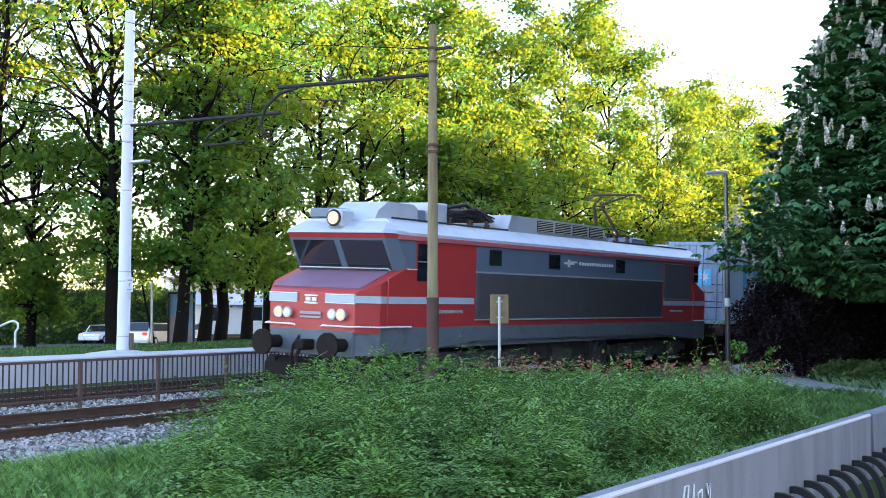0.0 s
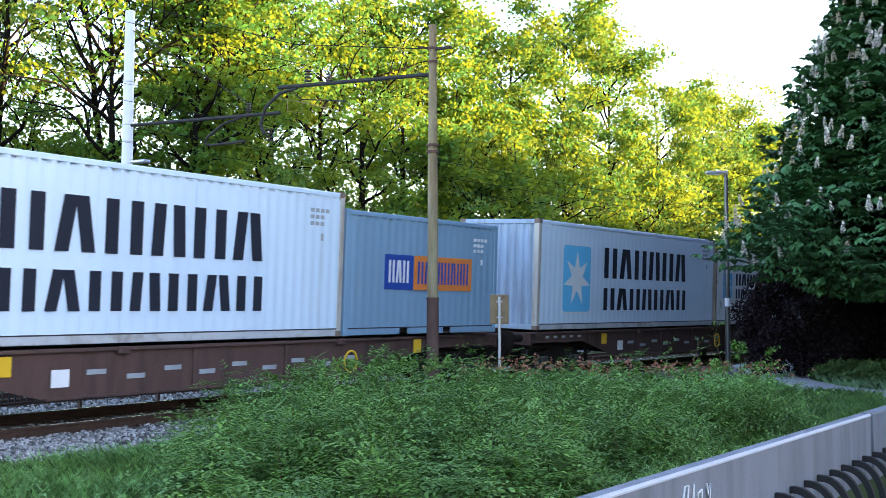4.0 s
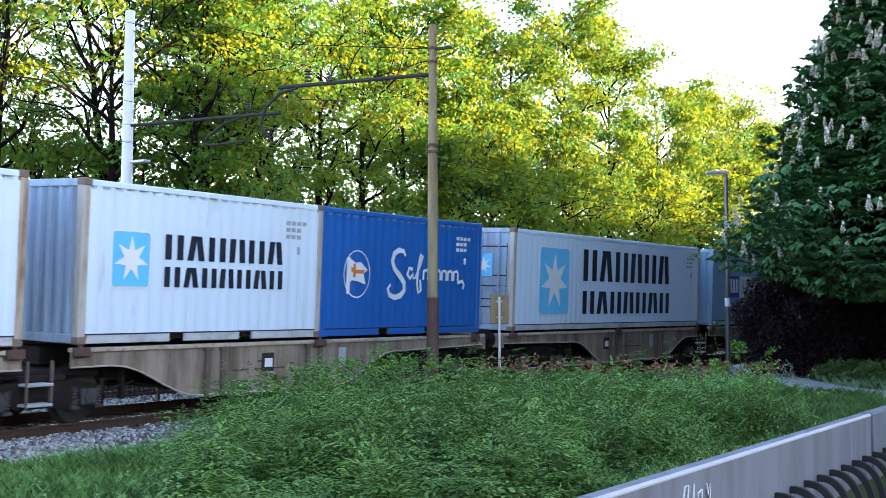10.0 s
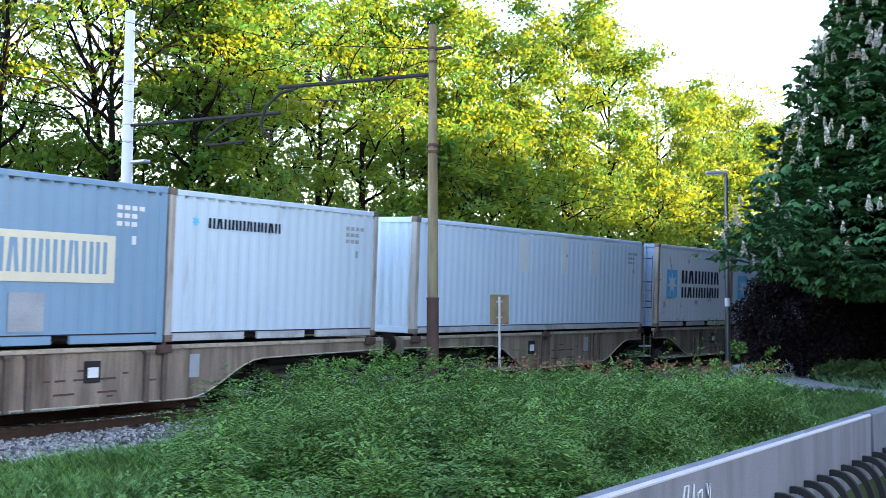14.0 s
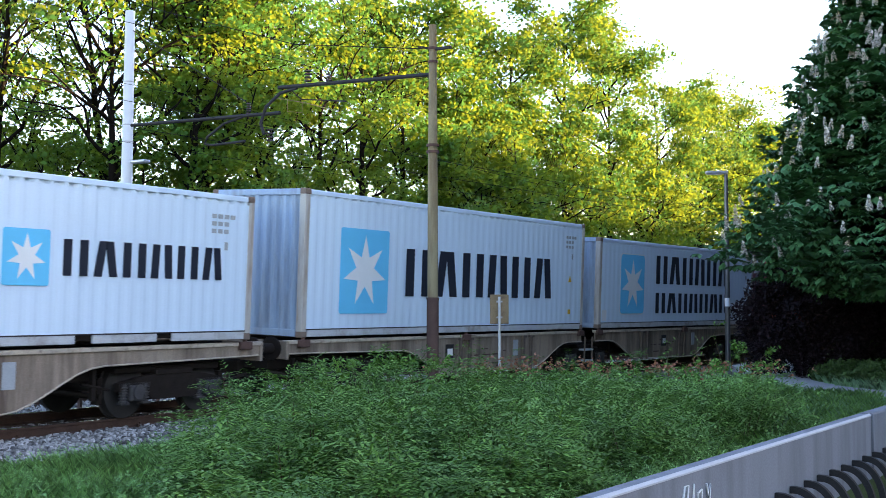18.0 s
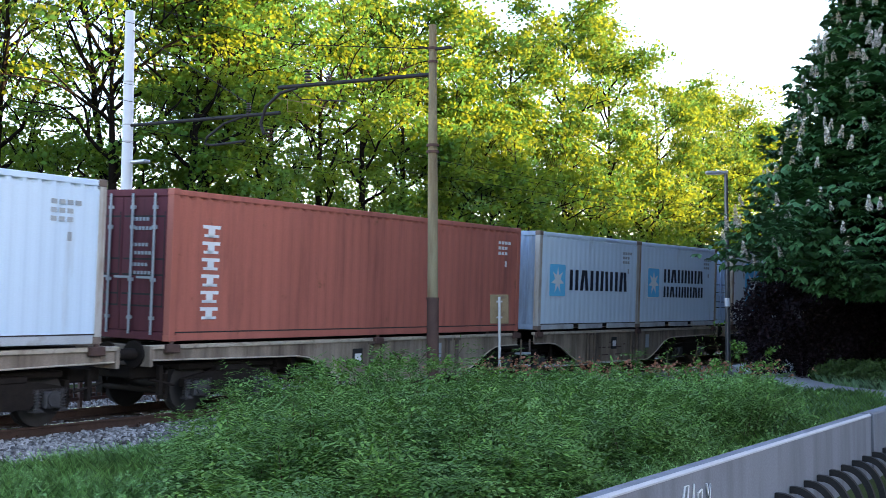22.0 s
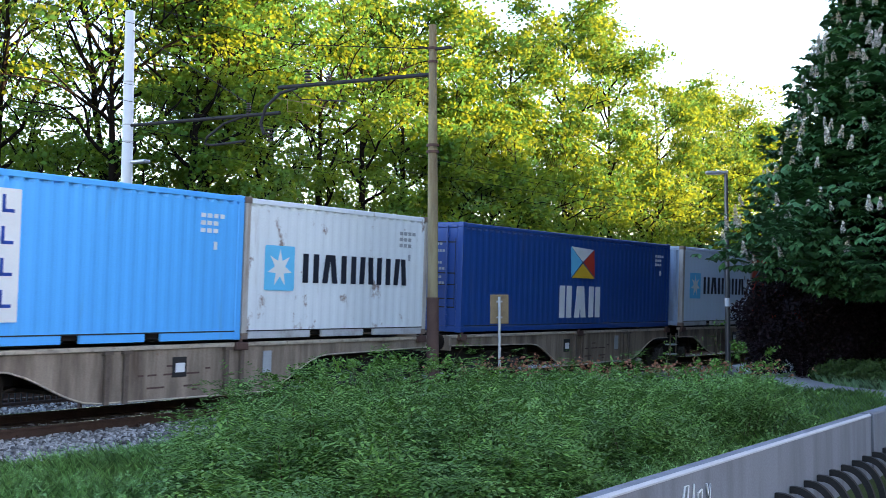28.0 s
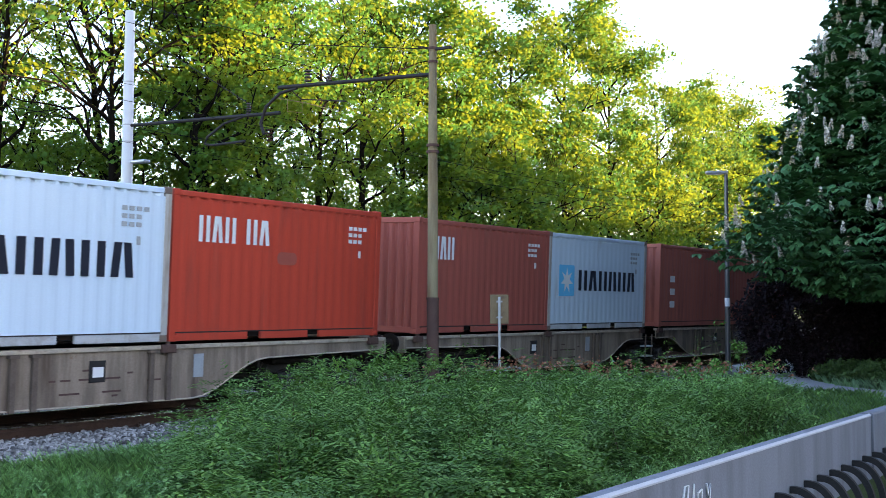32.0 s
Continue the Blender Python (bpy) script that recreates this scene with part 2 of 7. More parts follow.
ASPHALT = mat("road_asphalt", (0.06, 0.06, 0.063), 0.85, vary=0.2, scale=1.5, bump=0.2)
SOIL = mat("grassy_soil", (0.05, 0.07, 0.025), 0.95, vary=0.4, scale=2.0, bump=0.4)
BALLAST_BED = mat("ballast_bed", (0.13, 0.125, 0.12), 0.9, vary=0.35, scale=6.0, grain=30.0, bump=0.6)
STONE = mat("ballast_stone", (0.28, 0.272, 0.26), 0.85, vary=0.25, scale=8.0, island=0.75, dirt=(0.10, 0.08, 0.065), dirt_at=(0.52, 0.7))
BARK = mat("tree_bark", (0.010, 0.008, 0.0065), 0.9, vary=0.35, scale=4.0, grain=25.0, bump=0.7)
LEAF_LIME = leaf_mat("maple_leaf", (0.05, 0.172, 0.036), (0.275, 0.345, 0.022), vary=0.14, through=0.42)
LEAF_CHESTNUT = leaf_mat("chestnut_leaf", (0.066, 0.185, 0.072), (0.08, 0.18, 0.035), vary=0.25, through=0.08, rough=0.42)
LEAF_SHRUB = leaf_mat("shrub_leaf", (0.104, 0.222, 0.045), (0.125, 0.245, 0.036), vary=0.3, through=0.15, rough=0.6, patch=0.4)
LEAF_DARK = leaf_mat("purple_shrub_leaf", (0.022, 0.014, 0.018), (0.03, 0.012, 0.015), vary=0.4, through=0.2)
LEAF_HEDGE = leaf_mat("hedge_leaf", (0.07, 0.13, 0.045), (0.10, 0.17, 0.03), vary=0.4, through=0.3)
LEAF_RED = leaf_mat("russet_bloom", (0.32, 0.14, 0.095), (0.28, 0.11, 0.06), vary=0.5, through=0.3)
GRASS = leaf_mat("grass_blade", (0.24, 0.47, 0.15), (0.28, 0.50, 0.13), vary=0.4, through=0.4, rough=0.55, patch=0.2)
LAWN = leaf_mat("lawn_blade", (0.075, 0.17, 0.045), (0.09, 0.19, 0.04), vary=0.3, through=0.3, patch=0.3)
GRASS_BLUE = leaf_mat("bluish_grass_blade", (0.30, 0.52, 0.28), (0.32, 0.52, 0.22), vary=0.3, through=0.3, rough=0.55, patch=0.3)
PETAL = leaf_mat("white_blossom", (0.66, 0.61, 0.54), (0.5, 0.44, 0.37), vary=0.25, through=0.3)
STEM = mat("woody_stem", (0.09, 0.07, 0.04), 0.9, vary=0.3)


# ---- mesh tools ----
class Mesh:
    """Collects boxes, prisms and tubes into one mesh."""

    def __init__(self):
        self.v, self.f, self.smooth = [], [], []

    def add(self, verts, faces, smooth=False):
        n = len(self.v)
        self.v += [tuple(a) for a in verts]
        self.f += [tuple(i + n for i in q) for q in faces]
        self.smooth += [smooth] * len(faces)
        return self

    def box(self, x0, y0, z0, x1, y1, z1, bevel=0.0):
        if bevel <= 0:
            v = [(x, y, z) for z in (z0, z1) for y in (y0, y1) for x in (x0, x1)]
            return self.add(v, [(0, 2, 3, 1), (4, 5, 7, 6), (0, 1, 5, 4), (2, 6, 7, 3), (0, 4, 6, 2), (1, 3, 7, 5)])
        b = min(bevel, 0.45 * min(x1 - x0, y1 - y0, z1 - z0))
        rings = []
        for z, k in ((z0, b), (z0 + b, 0), (z1 - b, 0), (z1, b)):
            rings.append([(x0 + k + (b - k if k == 0 else 0), y0 + k, z), (x1 - b, y0 + k, z), (x1 - k, y0 + b, z), (x1 - k, y1 - b, z),
                          (x1 - b, y1 - k, z), (x0 + b, y1 - k, z), (x0 + k, y1 - b, z), (x0 + k, y0 + b, z)])
            rings[-1][0] = (x0 + b, y0 + k, z)
        v = [q for r in rings for q in r]
        f = [tuple(range(7, -1, -1)), tuple(24 + i for i in range(8))]
        for r in range(3):
            f += [(r * 8 + i, r * 8 + (i + 1) % 8, r * 8 + 8 + (i + 1) % 8, r * 8 + 8 + i) for i in range(8)]
        return self.add(v, f)

    def prism(self, outline, axis, a, b):
        """A polygon pushed from a to b along axis 0, 1 or 2; outline in the two other axes in order."""
        def at(q, d):
            r = list(q)
            r.insert(axis, d)
            return tuple(r)
        n = len(outline)
        v = [at(q, a) for q in outline] + [at(q, b) for q in outline]
        f = [tuple(range(n)), tuple(range(2 * n - 1, n - 1, -1))]
        f += [(i, n + i, n + (i + 1) % n, (i + 1) % n) for i in range(n)]
        return self.add(v, f)

    def tube(self, path, r, n=8, cap=True, smooth=True):
        """A round bar along a path; r: one radius or one for each point."""
        path = [Vector(q) for q in path]
        rr = r if isinstance(r, (list, tuple)) else [r] * len(path)
        v, f = [], []
        side = None
        for i, q in enumerate(path):
            d = (path[min(i + 1, len(path) - 1)] - path[max(i - 1, 0)]).normalized()
            if side is None:
                side = d.orthogonal().normalized()
            side = (side - d * side.dot(d)).normalized()
            up = d.cross(side)
            v += [q + (side * math.cos(2 * math.pi * k / n) + up * math.sin(2 * math.pi * k / n)) * rr[i] for k in range(n)]
            if i:
                o = (i - 1) * n
                f += [(o + k, o + (k + 1) % n, o + n + (k + 1) % n, o + n + k) for k in range(n)]
        self.add(v, f, smooth)
        if cap:
            self.add(v[:n], [tuple(range(n - 1, -1, -1))])
            self.add(v[-n:], [tuple(range(n))])
        return self

    def disc(self, c, axis, r, depth, n=20):
        c = Vector(c)
        d = Vector([depth / 2 if i == axis else 0 for i in range(3)])
        return self.tube([c - d, c + d], r, n)

    def data(self, name, material):
        me = bpy.data.meshes.new(name)
        me.from_pydata(self.v, [], self.f)
        me.polygons.foreach_set("use_smooth", self.smooth)
        for m in (material if isinstance(material, (list, tuple)) else [material]):
            me.materials.append(m)
        me.update()
        return me


def part(name, mesh, material, parent=None, label="", at=None):
    """Links a mesh as one object, under its thing or part."""
    ob = new(name, mesh if isinstance(mesh, bpy.types.Mesh) else mesh.data(name, material))
    if parent is not None:
        ob.parent = parent
    if at is not None:
        ob.matrix_basis = at if isinstance(at, Matrix) else Matrix.Translation(at)
    if label:
        ob["label"] = label
    return ob


def quads(name, corners, material, size=4):
    """One mesh of many loose leaves; corners: array of leaf, corner, xyz."""
    n = len(corners)
    me = bpy.data.meshes.new(name)
    me.vertices.add(n * size)
    me.vertices.foreach_set("co", np.asarray(corners, np.float32).ravel())
    me.loops.add(n * size)
    me.loops.foreach_set("vertex_index", np.arange(n * size, dtype=np.int32))
    me.polygons.add(n)
    me.polygons.foreach_set("loop_start", np.arange(0, n * size, size, dtype=np.int32))
    me.polygons.foreach_set("loop_total", np.full(n, size, np.int32))
    me.materials.append(material)
    me.update()
    me.validate()
    return me


def leaves(centres, size, rng, flat=0.5, long=1.5, lean=None):
    """Leaf blades (kites) about the given points, turned at random; flat: how level they lie."""
    n = len(centres)
    nrm = rng.normal(size=(n, 3))
    nrm[:, 2] = np.abs(nrm[:, 2]) + flat
    if lean is not None:
        nrm += lean
    nrm /= np.linalg.norm(nrm, axis=1)[:, None]
    a = np.cross(nrm, rng.normal(size=(n, 3)))
    a /= np.linalg.norm(a, axis=1)[:, None] + 1e-9
    b = np.cross(nrm, a)
    s = (size * rng.uniform(0.6, 1.4, n))[:, None]
    a, b, up = a * s * long * 0.5, b * s * 0.5, nrm * s * 0.12
    c = np.asarray(centres)
    return np.stack([c - a, c - a * 0.1 + b + up, c + a - up, c - a * 0.1 - b + up], 1)
# ---- the line: a canted curve, straight further out ----
BEND, CANT, MID_Y, MID_S = 0.0023046, 0.0388, 16.1218, 20.0
S_LOW, S_HIGH = -5.0, 85.0


def line(s):
    """Place (x, y) and turn of the track's middle at s metres along it."""
    c = min(max(s, S_LOW), S_HIGH)
    a = BEND * (c - MID_S)
    x, y = MID_S + math.sin(a) / BEND, MID_Y - (1 - math.cos(a)) / BEND
    return x + (s - c) * math.cos(a), y - (s - c) * math.sin(a), a


def track_pose(s, w=0.0, z=0.0, cant=CANT):
    """A frame on the rails: x backwards along the train, y to the far side, z up."""
    x, y, a = line(s)
    m = Matrix.Translation((x, y, 0)) @ Matrix.Rotation(-a, 4, "Z") @ Matrix.Rotation(cant, 4, "X")
    return m @ Matrix.Translation((0, w, z))


def beside(s, w, z=0.0):
    """A world point w metres to the far side of the line, at height z."""
    x, y, a = line(s)
    return Vector((x + w * math.sin(a), y + w * math.cos(a), z))


def lateral(x, y):
    s = x
    for _ in range(6):
        lx, ly, a = line(s)
        s += (x - lx) * math.cos(a) - (y - ly) * math.sin(a)
    lx, ly, a = line(s)
    return (x - lx) * math.sin(a) + (y - ly) * math.cos(a)


PROFILE = [(-300, 0.1), (-12, 0.1), (-7, 0.0), (-4.4, -0.26), (-3.7, -0.45), (-1.9, -0.5), (6.0, -0.5), (6.6, 0.30), (9.0, 0.58), (12, 0.62), (15, 0.52), (18, 0.16), (20, -0.16), (62, -1.12), (400, -1.3), (3000, -1.3)]


def ground_z(x, y):
    d = lateral(x, y)
    z = float(np.interp(d, [q[0] for q in PROFILE], [q[1] for q in PROFILE]))
    z -= float(np.interp(y, [3.22, 3.34], [0.28, 0.0])) if 2 < x < 40 else 0.0
    if d < -3.5 or d > 9:
        z += 0.05 * noise.noise((x * 0.35, y * 0.35, 0.0)) if abs(x) + abs(y) < 300 else 0.0
    return z


def build_ground():
    xs = sorted(set([-3000, -1200, -500, -250, -120, -60, -30] + [i * 2.0 for i in range(-10, 61)] + [130, 145, 165, 190, 230, 290, 380, 520, 800, 1500, 3000]))
    ds = sorted(set([-3000, -1200, -500, -250, -120, -60, -40, -30, -24] + [-20 + i for i in range(0, 14)] + [-12.95, -12.8, -12.6] + [-6.2, -5.4, -4.7, -4.2, -3.6, -3.1, -2.6, -2.2, -1.9, -0.8, 0.8, 2, 3, 4.5, 6, 6.6, 7.5, 8.5, 9, 10, 11, 12, 13.5, 15, 17, 18.5, 20, 24, 30, 38, 46, 60, 90, 150, 300, 700, 1600, 3000]))
    v, f = [], []
    for x in xs:
        base = line(min(max(x, -60), 150))[1]
        for d in ds:
            y = base + d
            v.append((x, y, ground_z(x, y)))
    n = len(ds)
    for i in range(len(xs) - 1):
        f += [(i * n + j, (i + 1) * n + j, (i + 1) * n + j + 1, i * n + j + 1) for j in range(n - 1)]
    m = Mesh().add(v, f, True)
    tagged(part("ground", m, SOIL), "grassy earth that falls away towards the road", "ground", kind="structure")


build_ground()


def strip(name, material, s0, s1, w0, w1, z0, z1, step=3.0):
    """A solid band that follows the line."""
    n = max(2, int((s1 - s0) / step) + 1)
    v, f = [], []
    for i in range(n):
        s = s0 + (s1 - s0) * i / (n - 1)
        v += [beside(s, w0, z0), beside(s, w1, z0), beside(s, w1, z1), beside(s, w0, z1)]
        if i:
            o = (i - 1) * 4
            f += [(o + k, o + (k + 1) % 4, o + 4 + (k + 1) % 4, o + 4 + k) for k in range(4)]
    f += [(0, 1, 2, 3), tuple((n - 1) * 4 + k for k in (3, 2, 1, 0))]
    return part(name, Mesh().add(v, f), material)


def shoulder(name, material, s0, s1, pts):
    """A band of free cross-section that follows the line; pts: across and up."""
    n, k = int((s1 - s0) / 3) + 1, len(pts)
    v, f = [], []
    for i in range(n):
        v += [beside(s0 + (s1 - s0) * i / (n - 1), a, b) for a, b in pts]
        if i:
            f += [((i - 1) * k + j, (i - 1) * k + (j + 1) % k, i * k + (j + 1) % k, i * k + j) for j in range(k)]
    return part(name, Mesh().add(v, f), material)


def rail_mesh(s0, s1, w, cant, z=0.0):
    """Rail with foot, web and head; the head's worn top is its own face."""
    prof = [(-0.07, -0.172), (0.07, -0.172), (0.07, -0.158), (0.012, -0.14), (0.012, -0.045), (0.036, -0.035), (0.036, -0.006), (0.028, 0.0), (-0.028, 0.0), (-0.036, -0.006), (-0.036, -0.035), (-0.012, -0.045), (-0.012, -0.14), (-0.07, -0.158)]
    n, k = int((s1 - s0) / 3) + 1, len(prof)
    m = Mesh()
    v, f = [], []
    for i in range(n):
        q = track_pose(s0 + (s1 - s0) * i / (n - 1), w, z, cant)
        v += [q @ Vector((0, a, b)) for a, b in prof]
        if i:
            f += [((i - 1) * k + j, (i - 1) * k + (j + 1) % k, i * k + (j + 1) % k, i * k + j) for j in range(k)]
    m.add(v, f)
    me = m.data("rail", [RAIL_RUST, RAIL_SHINE])
    for j, p in enumerate(me.polygons):
        p.material_index = 1 if j % k == 7 else 0
    return me


def build_track(name, off, cant, near):
    bed = strip(name, BALLAST_BED, -120, 320, off - 1.85, off + 1.9, -0.6, -0.205)
    tagged(bed, "railway track of rusty rails on weathered sleepers and pale ballast", "railway track", kind="structure")
    for w in (-0.7525, 0.7525):
        part("rail", rail_mesh(-120, 320, off + w, cant), None, bed, "rusty rail with a worn bright head")
    sleeper = Mesh().box(-0.12, -1.3, -0.33, 0.12, 1.3, -0.174, 0.015).data("sleeper", SLEEPER_WOOD)
    s = -6.0
    while s < 96:
        part("sleeper", sleeper, None, bed, at=track_pose(s + random.uniform(-0.02, 0.02), off, 0, cant))
        s += 0.63
    if near:
        clip = Mesh().box(-0.05, -0.11, -0.174, 0.05, -0.072, -0.12).box(-0.05, 0.072, -0.174, 0.05, 0.11, -0.12).tube([(0, -0.095, -0.13), (0, -0.095, -0.09)], 0.018, 6).data("rail_clip", RAIL_RUST)
        s = -6.0
        while s < 40:
            part("rail_clip", clip, None, bed, at=track_pose(s, off - 0.7525, 0, cant))
            s += 0.63
    return bed


build_track("track_near", 0.0, CANT, True)
build_track("track_far", 4.73, 0.0, False)


tagged(shoulder("ballast_shoulder", BALLAST_BED, -120, 320, [(-3.9, -0.6), (-3.9, -0.37), (-1.86, -0.215), (-1.86, -0.6)]), "sloping shoulder of pale ballast", "ballast", kind="structure")
tagged(shoulder("ballast_middle", BALLAST_BED, -120, 320, [(1.91, -0.6), (1.91, -0.15), (2.82, -0.19), (2.82, -0.6)]), "ballast between the two tracks", "ballast", kind="structure")


def stones():
    """Ballast stones, thick beside the rails where the view is open."""
    rng = np.random.default_rng(5)
    v, f = [], []
    base = [(-1, -0.7, -0.5), (1, -0.8, -0.5), (0.9, 0.8, -0.5), (-0.9, 0.8, -0.5), (-0.6, -0.5, 0.55), (0.6, -0.5, 0.5), (0.6, 0.5, 0.6), (-0.6, 0.5, 0.5)]
    face = [(4, 5, 6, 7), (0, 1, 5, 4), (1, 2, 6, 5), (2, 3, 7, 6), (3, 0, 4, 7)]
    for count, s0, s1, w0, w1 in ((12500, 5, 30, -3.7, -0.85), (4500, 5, 34, -0.65, 0.65), (6000, 6, 38, 0.85, 3.9), (1500, 10, 40, 3.9, 6.2), (1500, 30, 60, -3.2, 3.5)):
        for _ in range(count):
            s, w = rng.uniform(s0, s1), rng.uniform(w0, w1)
            if w < -2.9 and rng.random() < (-2.9 - w) * 1.0:
                continue
            if w < 2.2 and abs(w) > 0.9:
                z = -0.185 - max(0.0, -(w + 1.9)) * 0.076
            else:
                z = -0.175 + (0.02 if w > 1.9 else 0.0)
            c = beside(s, w, z)
            k, turn = rng.uniform(0.018, 0.042), rng.uniform(0, 6.3)
            ca, sa, tx, ty = math.cos(turn) * k, math.sin(turn) * k, rng.normal() * 0.4, rng.normal() * 0.4
            n = len(v)
            for a, b, h in base:
                v.append((c.x + ca * a - sa * b, c.y + sa * a + ca * b, c.z + k * (h * 0.9 + tx * a * 0.5 + ty * b * 0.5)))
            f += [tuple(i + n for i in q) for q in face]
    m = Mesh()
    m.v, m.f, m.smooth = v, f, [False] * len(f)
    tagged(part("ballast_stones", m, STONE), "loose pale grey ballast stones along the track", "ballast", kind="stuff")


stones()

# ---- far side: railing between the tracks, platform, road ----
RAIL_STEP = 2.06


def build_railing():
    s = 18.4 - 7 * RAIL_STEP
    post = Mesh().box(-0.035, -0.035, -0.25, 0.035, 0.035, 0.80, 0.006).data("post", IRON_BROWN)
    bar = Mesh().box(-0.009, -0.012, 0.06, 0.009, 0.012, 0.76).data("bar", IRON_DARK)
    rail = Mesh().box(0, -0.03, 0.75, RAIL_STEP, 0.03, 0.80, 0.008).data("top_rail", IRON_BROWN)
    low = Mesh().box(0, -0.02, 0.03, RAIL_STEP, 0.02, 0.075, 0.006).data("bottom_rail", IRON_BROWN)
    while s < 32:
        x, y, a = line(s)
        p = beside(s, 2.32, 0.0)
        e = new("railing_panel")
        e.matrix_world = Matrix.Translation(p) @ Matrix.Rotation(-a, 4, "Z")
        tagged(e, "low brown steel railing panel with upright bars between the tracks", "railing", group="railing panels between the tracks")
        part("post", post, None, e)
        part("top_rail", rail, None, e)
        part("bottom_rail", low, None, e)
        for k in range(1, 15):
            part("bar", bar, None, e, at=(k * RAIL_STEP / 15, 0, 0))
        s += RAIL_STEP


build_railing()
tagged(strip("platform", CONCRETE_EDGE, -40, 75, 6.42, 8.3, -0.3, 0.615), "pale concrete platform beside the far track", "platform", kind="structure")
slab = Mesh().box(-0.98, -0.02, -0.26, 0.98, 0.03, 0.56, 0.012).data("face_slab", PLATFORM_FACE)
platform = bpy.data.objects["platform"]
for i in range(26):
    x, y, a = line(2.0 + 2.0 * i)
    part("face_slab", slab, None, platform, at=Matrix.Translation(beside(2.0 + 2.0 * i, 6.40)) @ Matrix.Rotation(-a, 4, "Z"))
tagged(shoulder("road", ASPHALT, -150, 300, [(20.5, -0.5), (20.5, -0.13), (62.0, -0.95), (62.0, -1.4)]), "grey asphalt road behind the trees", "road", kind="structure")
tagged(strip("kerb", CONCRETE_EDGE, -80, 160, 20.2, 20.48, -0.4, 0.0, 6.0), "pale concrete kerb along the road", "kerb", kind="structure")


def flat(name, pts, z0, z1, material, label, category):
    m = Mesh()
    m.prism([(a, b) for a, b in pts], 2, z0, z1)
    return tagged(part(name, m, material), label, category, kind="structure")


PATH = [(12, -2.5), (21, 4.5), (23.3, 5.95), (26.1, 7.85), (29.3, 9.45), (34, 11.6), (44, 12.2), (56, 11.2), (56, 10.0), (42, 10.6), (33, 9.3), (28, 7.7), (26, 6.5), (25, 5.4), (20, -2.5)]
flat("path", PATH, 0.0, 0.165, PAVING, "narrow grey paved path beside the shrubs", "path")
# ---- train ----
DECK = 1.258
MOVING = []


def thing(name, u, label, category, group=""):
    e = new(name)
    MOVING.append((e, u))
    return tagged(e, label, category, group)


def wave(x0, x1, y, depth, z0, z1, pitch=0.278):
    """A corrugated steel sheet along x; the crests stand at y, the valleys depth behind it."""
    n = max(2, round((x1 - x0) / pitch))
    p = (x1 - x0) / n
    xs, ys = [], []
    for i in range(n):
        xs += [x0 + p * (i + k) for k in (0.0, 0.26, 0.5, 0.76)]
        ys += [y + depth, y + depth, y, y]
    xs.append(x1)
    ys.append(y + depth)
    v = [(a, b, z0) for a, b in zip(xs, ys)] + [(a, b, z1) for a, b in zip(xs, ys)]
    m = len(xs)
    return v, [(i, i + 1, m + i + 1, m + i) for i in range(m - 1)]


def turn_xy(v):
    return [(b, a, c) for a, b, c in v]


def word(m, x0, x1, z0, z1, n, fat=0.27, y=-1.226):
    """A run of plain blocks the size of bold letters."""
    step = (x1 - x0) / n
    w, t = step * 0.80, step * fat
    for i in range(n):
        a = x0 + i * step
        k = (0.0, 0.16, 0.0, 0.05, 0.0, 0.10, 0.0)[i % 7] * step
        for b, d in ((a, k), (a + w - t, -k)):
            m.prism([(b, z0), (b + t, z0), (b + t + d, z1), (b + d, z1)], 1, y, y + 0.006)
    return m


def star(m, x, z, r, y):
    pts = []
    for i in range(14):
        a = math.pi / 2 + math.pi * i / 7
        q = r if i % 2 == 0 else r * 0.42
        pts.append((x + q * math.cos(a), z + q * math.sin(a)))
    n = len(pts)
    m.add([(x, y, z)] + [(a, y, b) for a, b in pts], [(0, 1 + (i + 1) % n, 1 + i) for i in range(n)])
    return m


def rounded(x0, x1, z0, z1, r, y, d=0.005):
    pts = []
    for cx, cz, a0 in ((x1 - r, z0 + r, -90), (x1 - r, z1 - r, 0), (x0 + r, z1 - r, 90), (x0 + r, z0 + r, 180)):
        pts += [(cx + r * math.cos(radians(a0 + 30 * k)), cz + r * math.sin(radians(a0 + 30 * k))) for k in range(4)]
    return Mesh().prism(pts, 1, y, y + d)


SHARED = {}


def shared(key, make):
    if key not in SHARED:
        SHARED[key] = make()
    return SHARED[key]


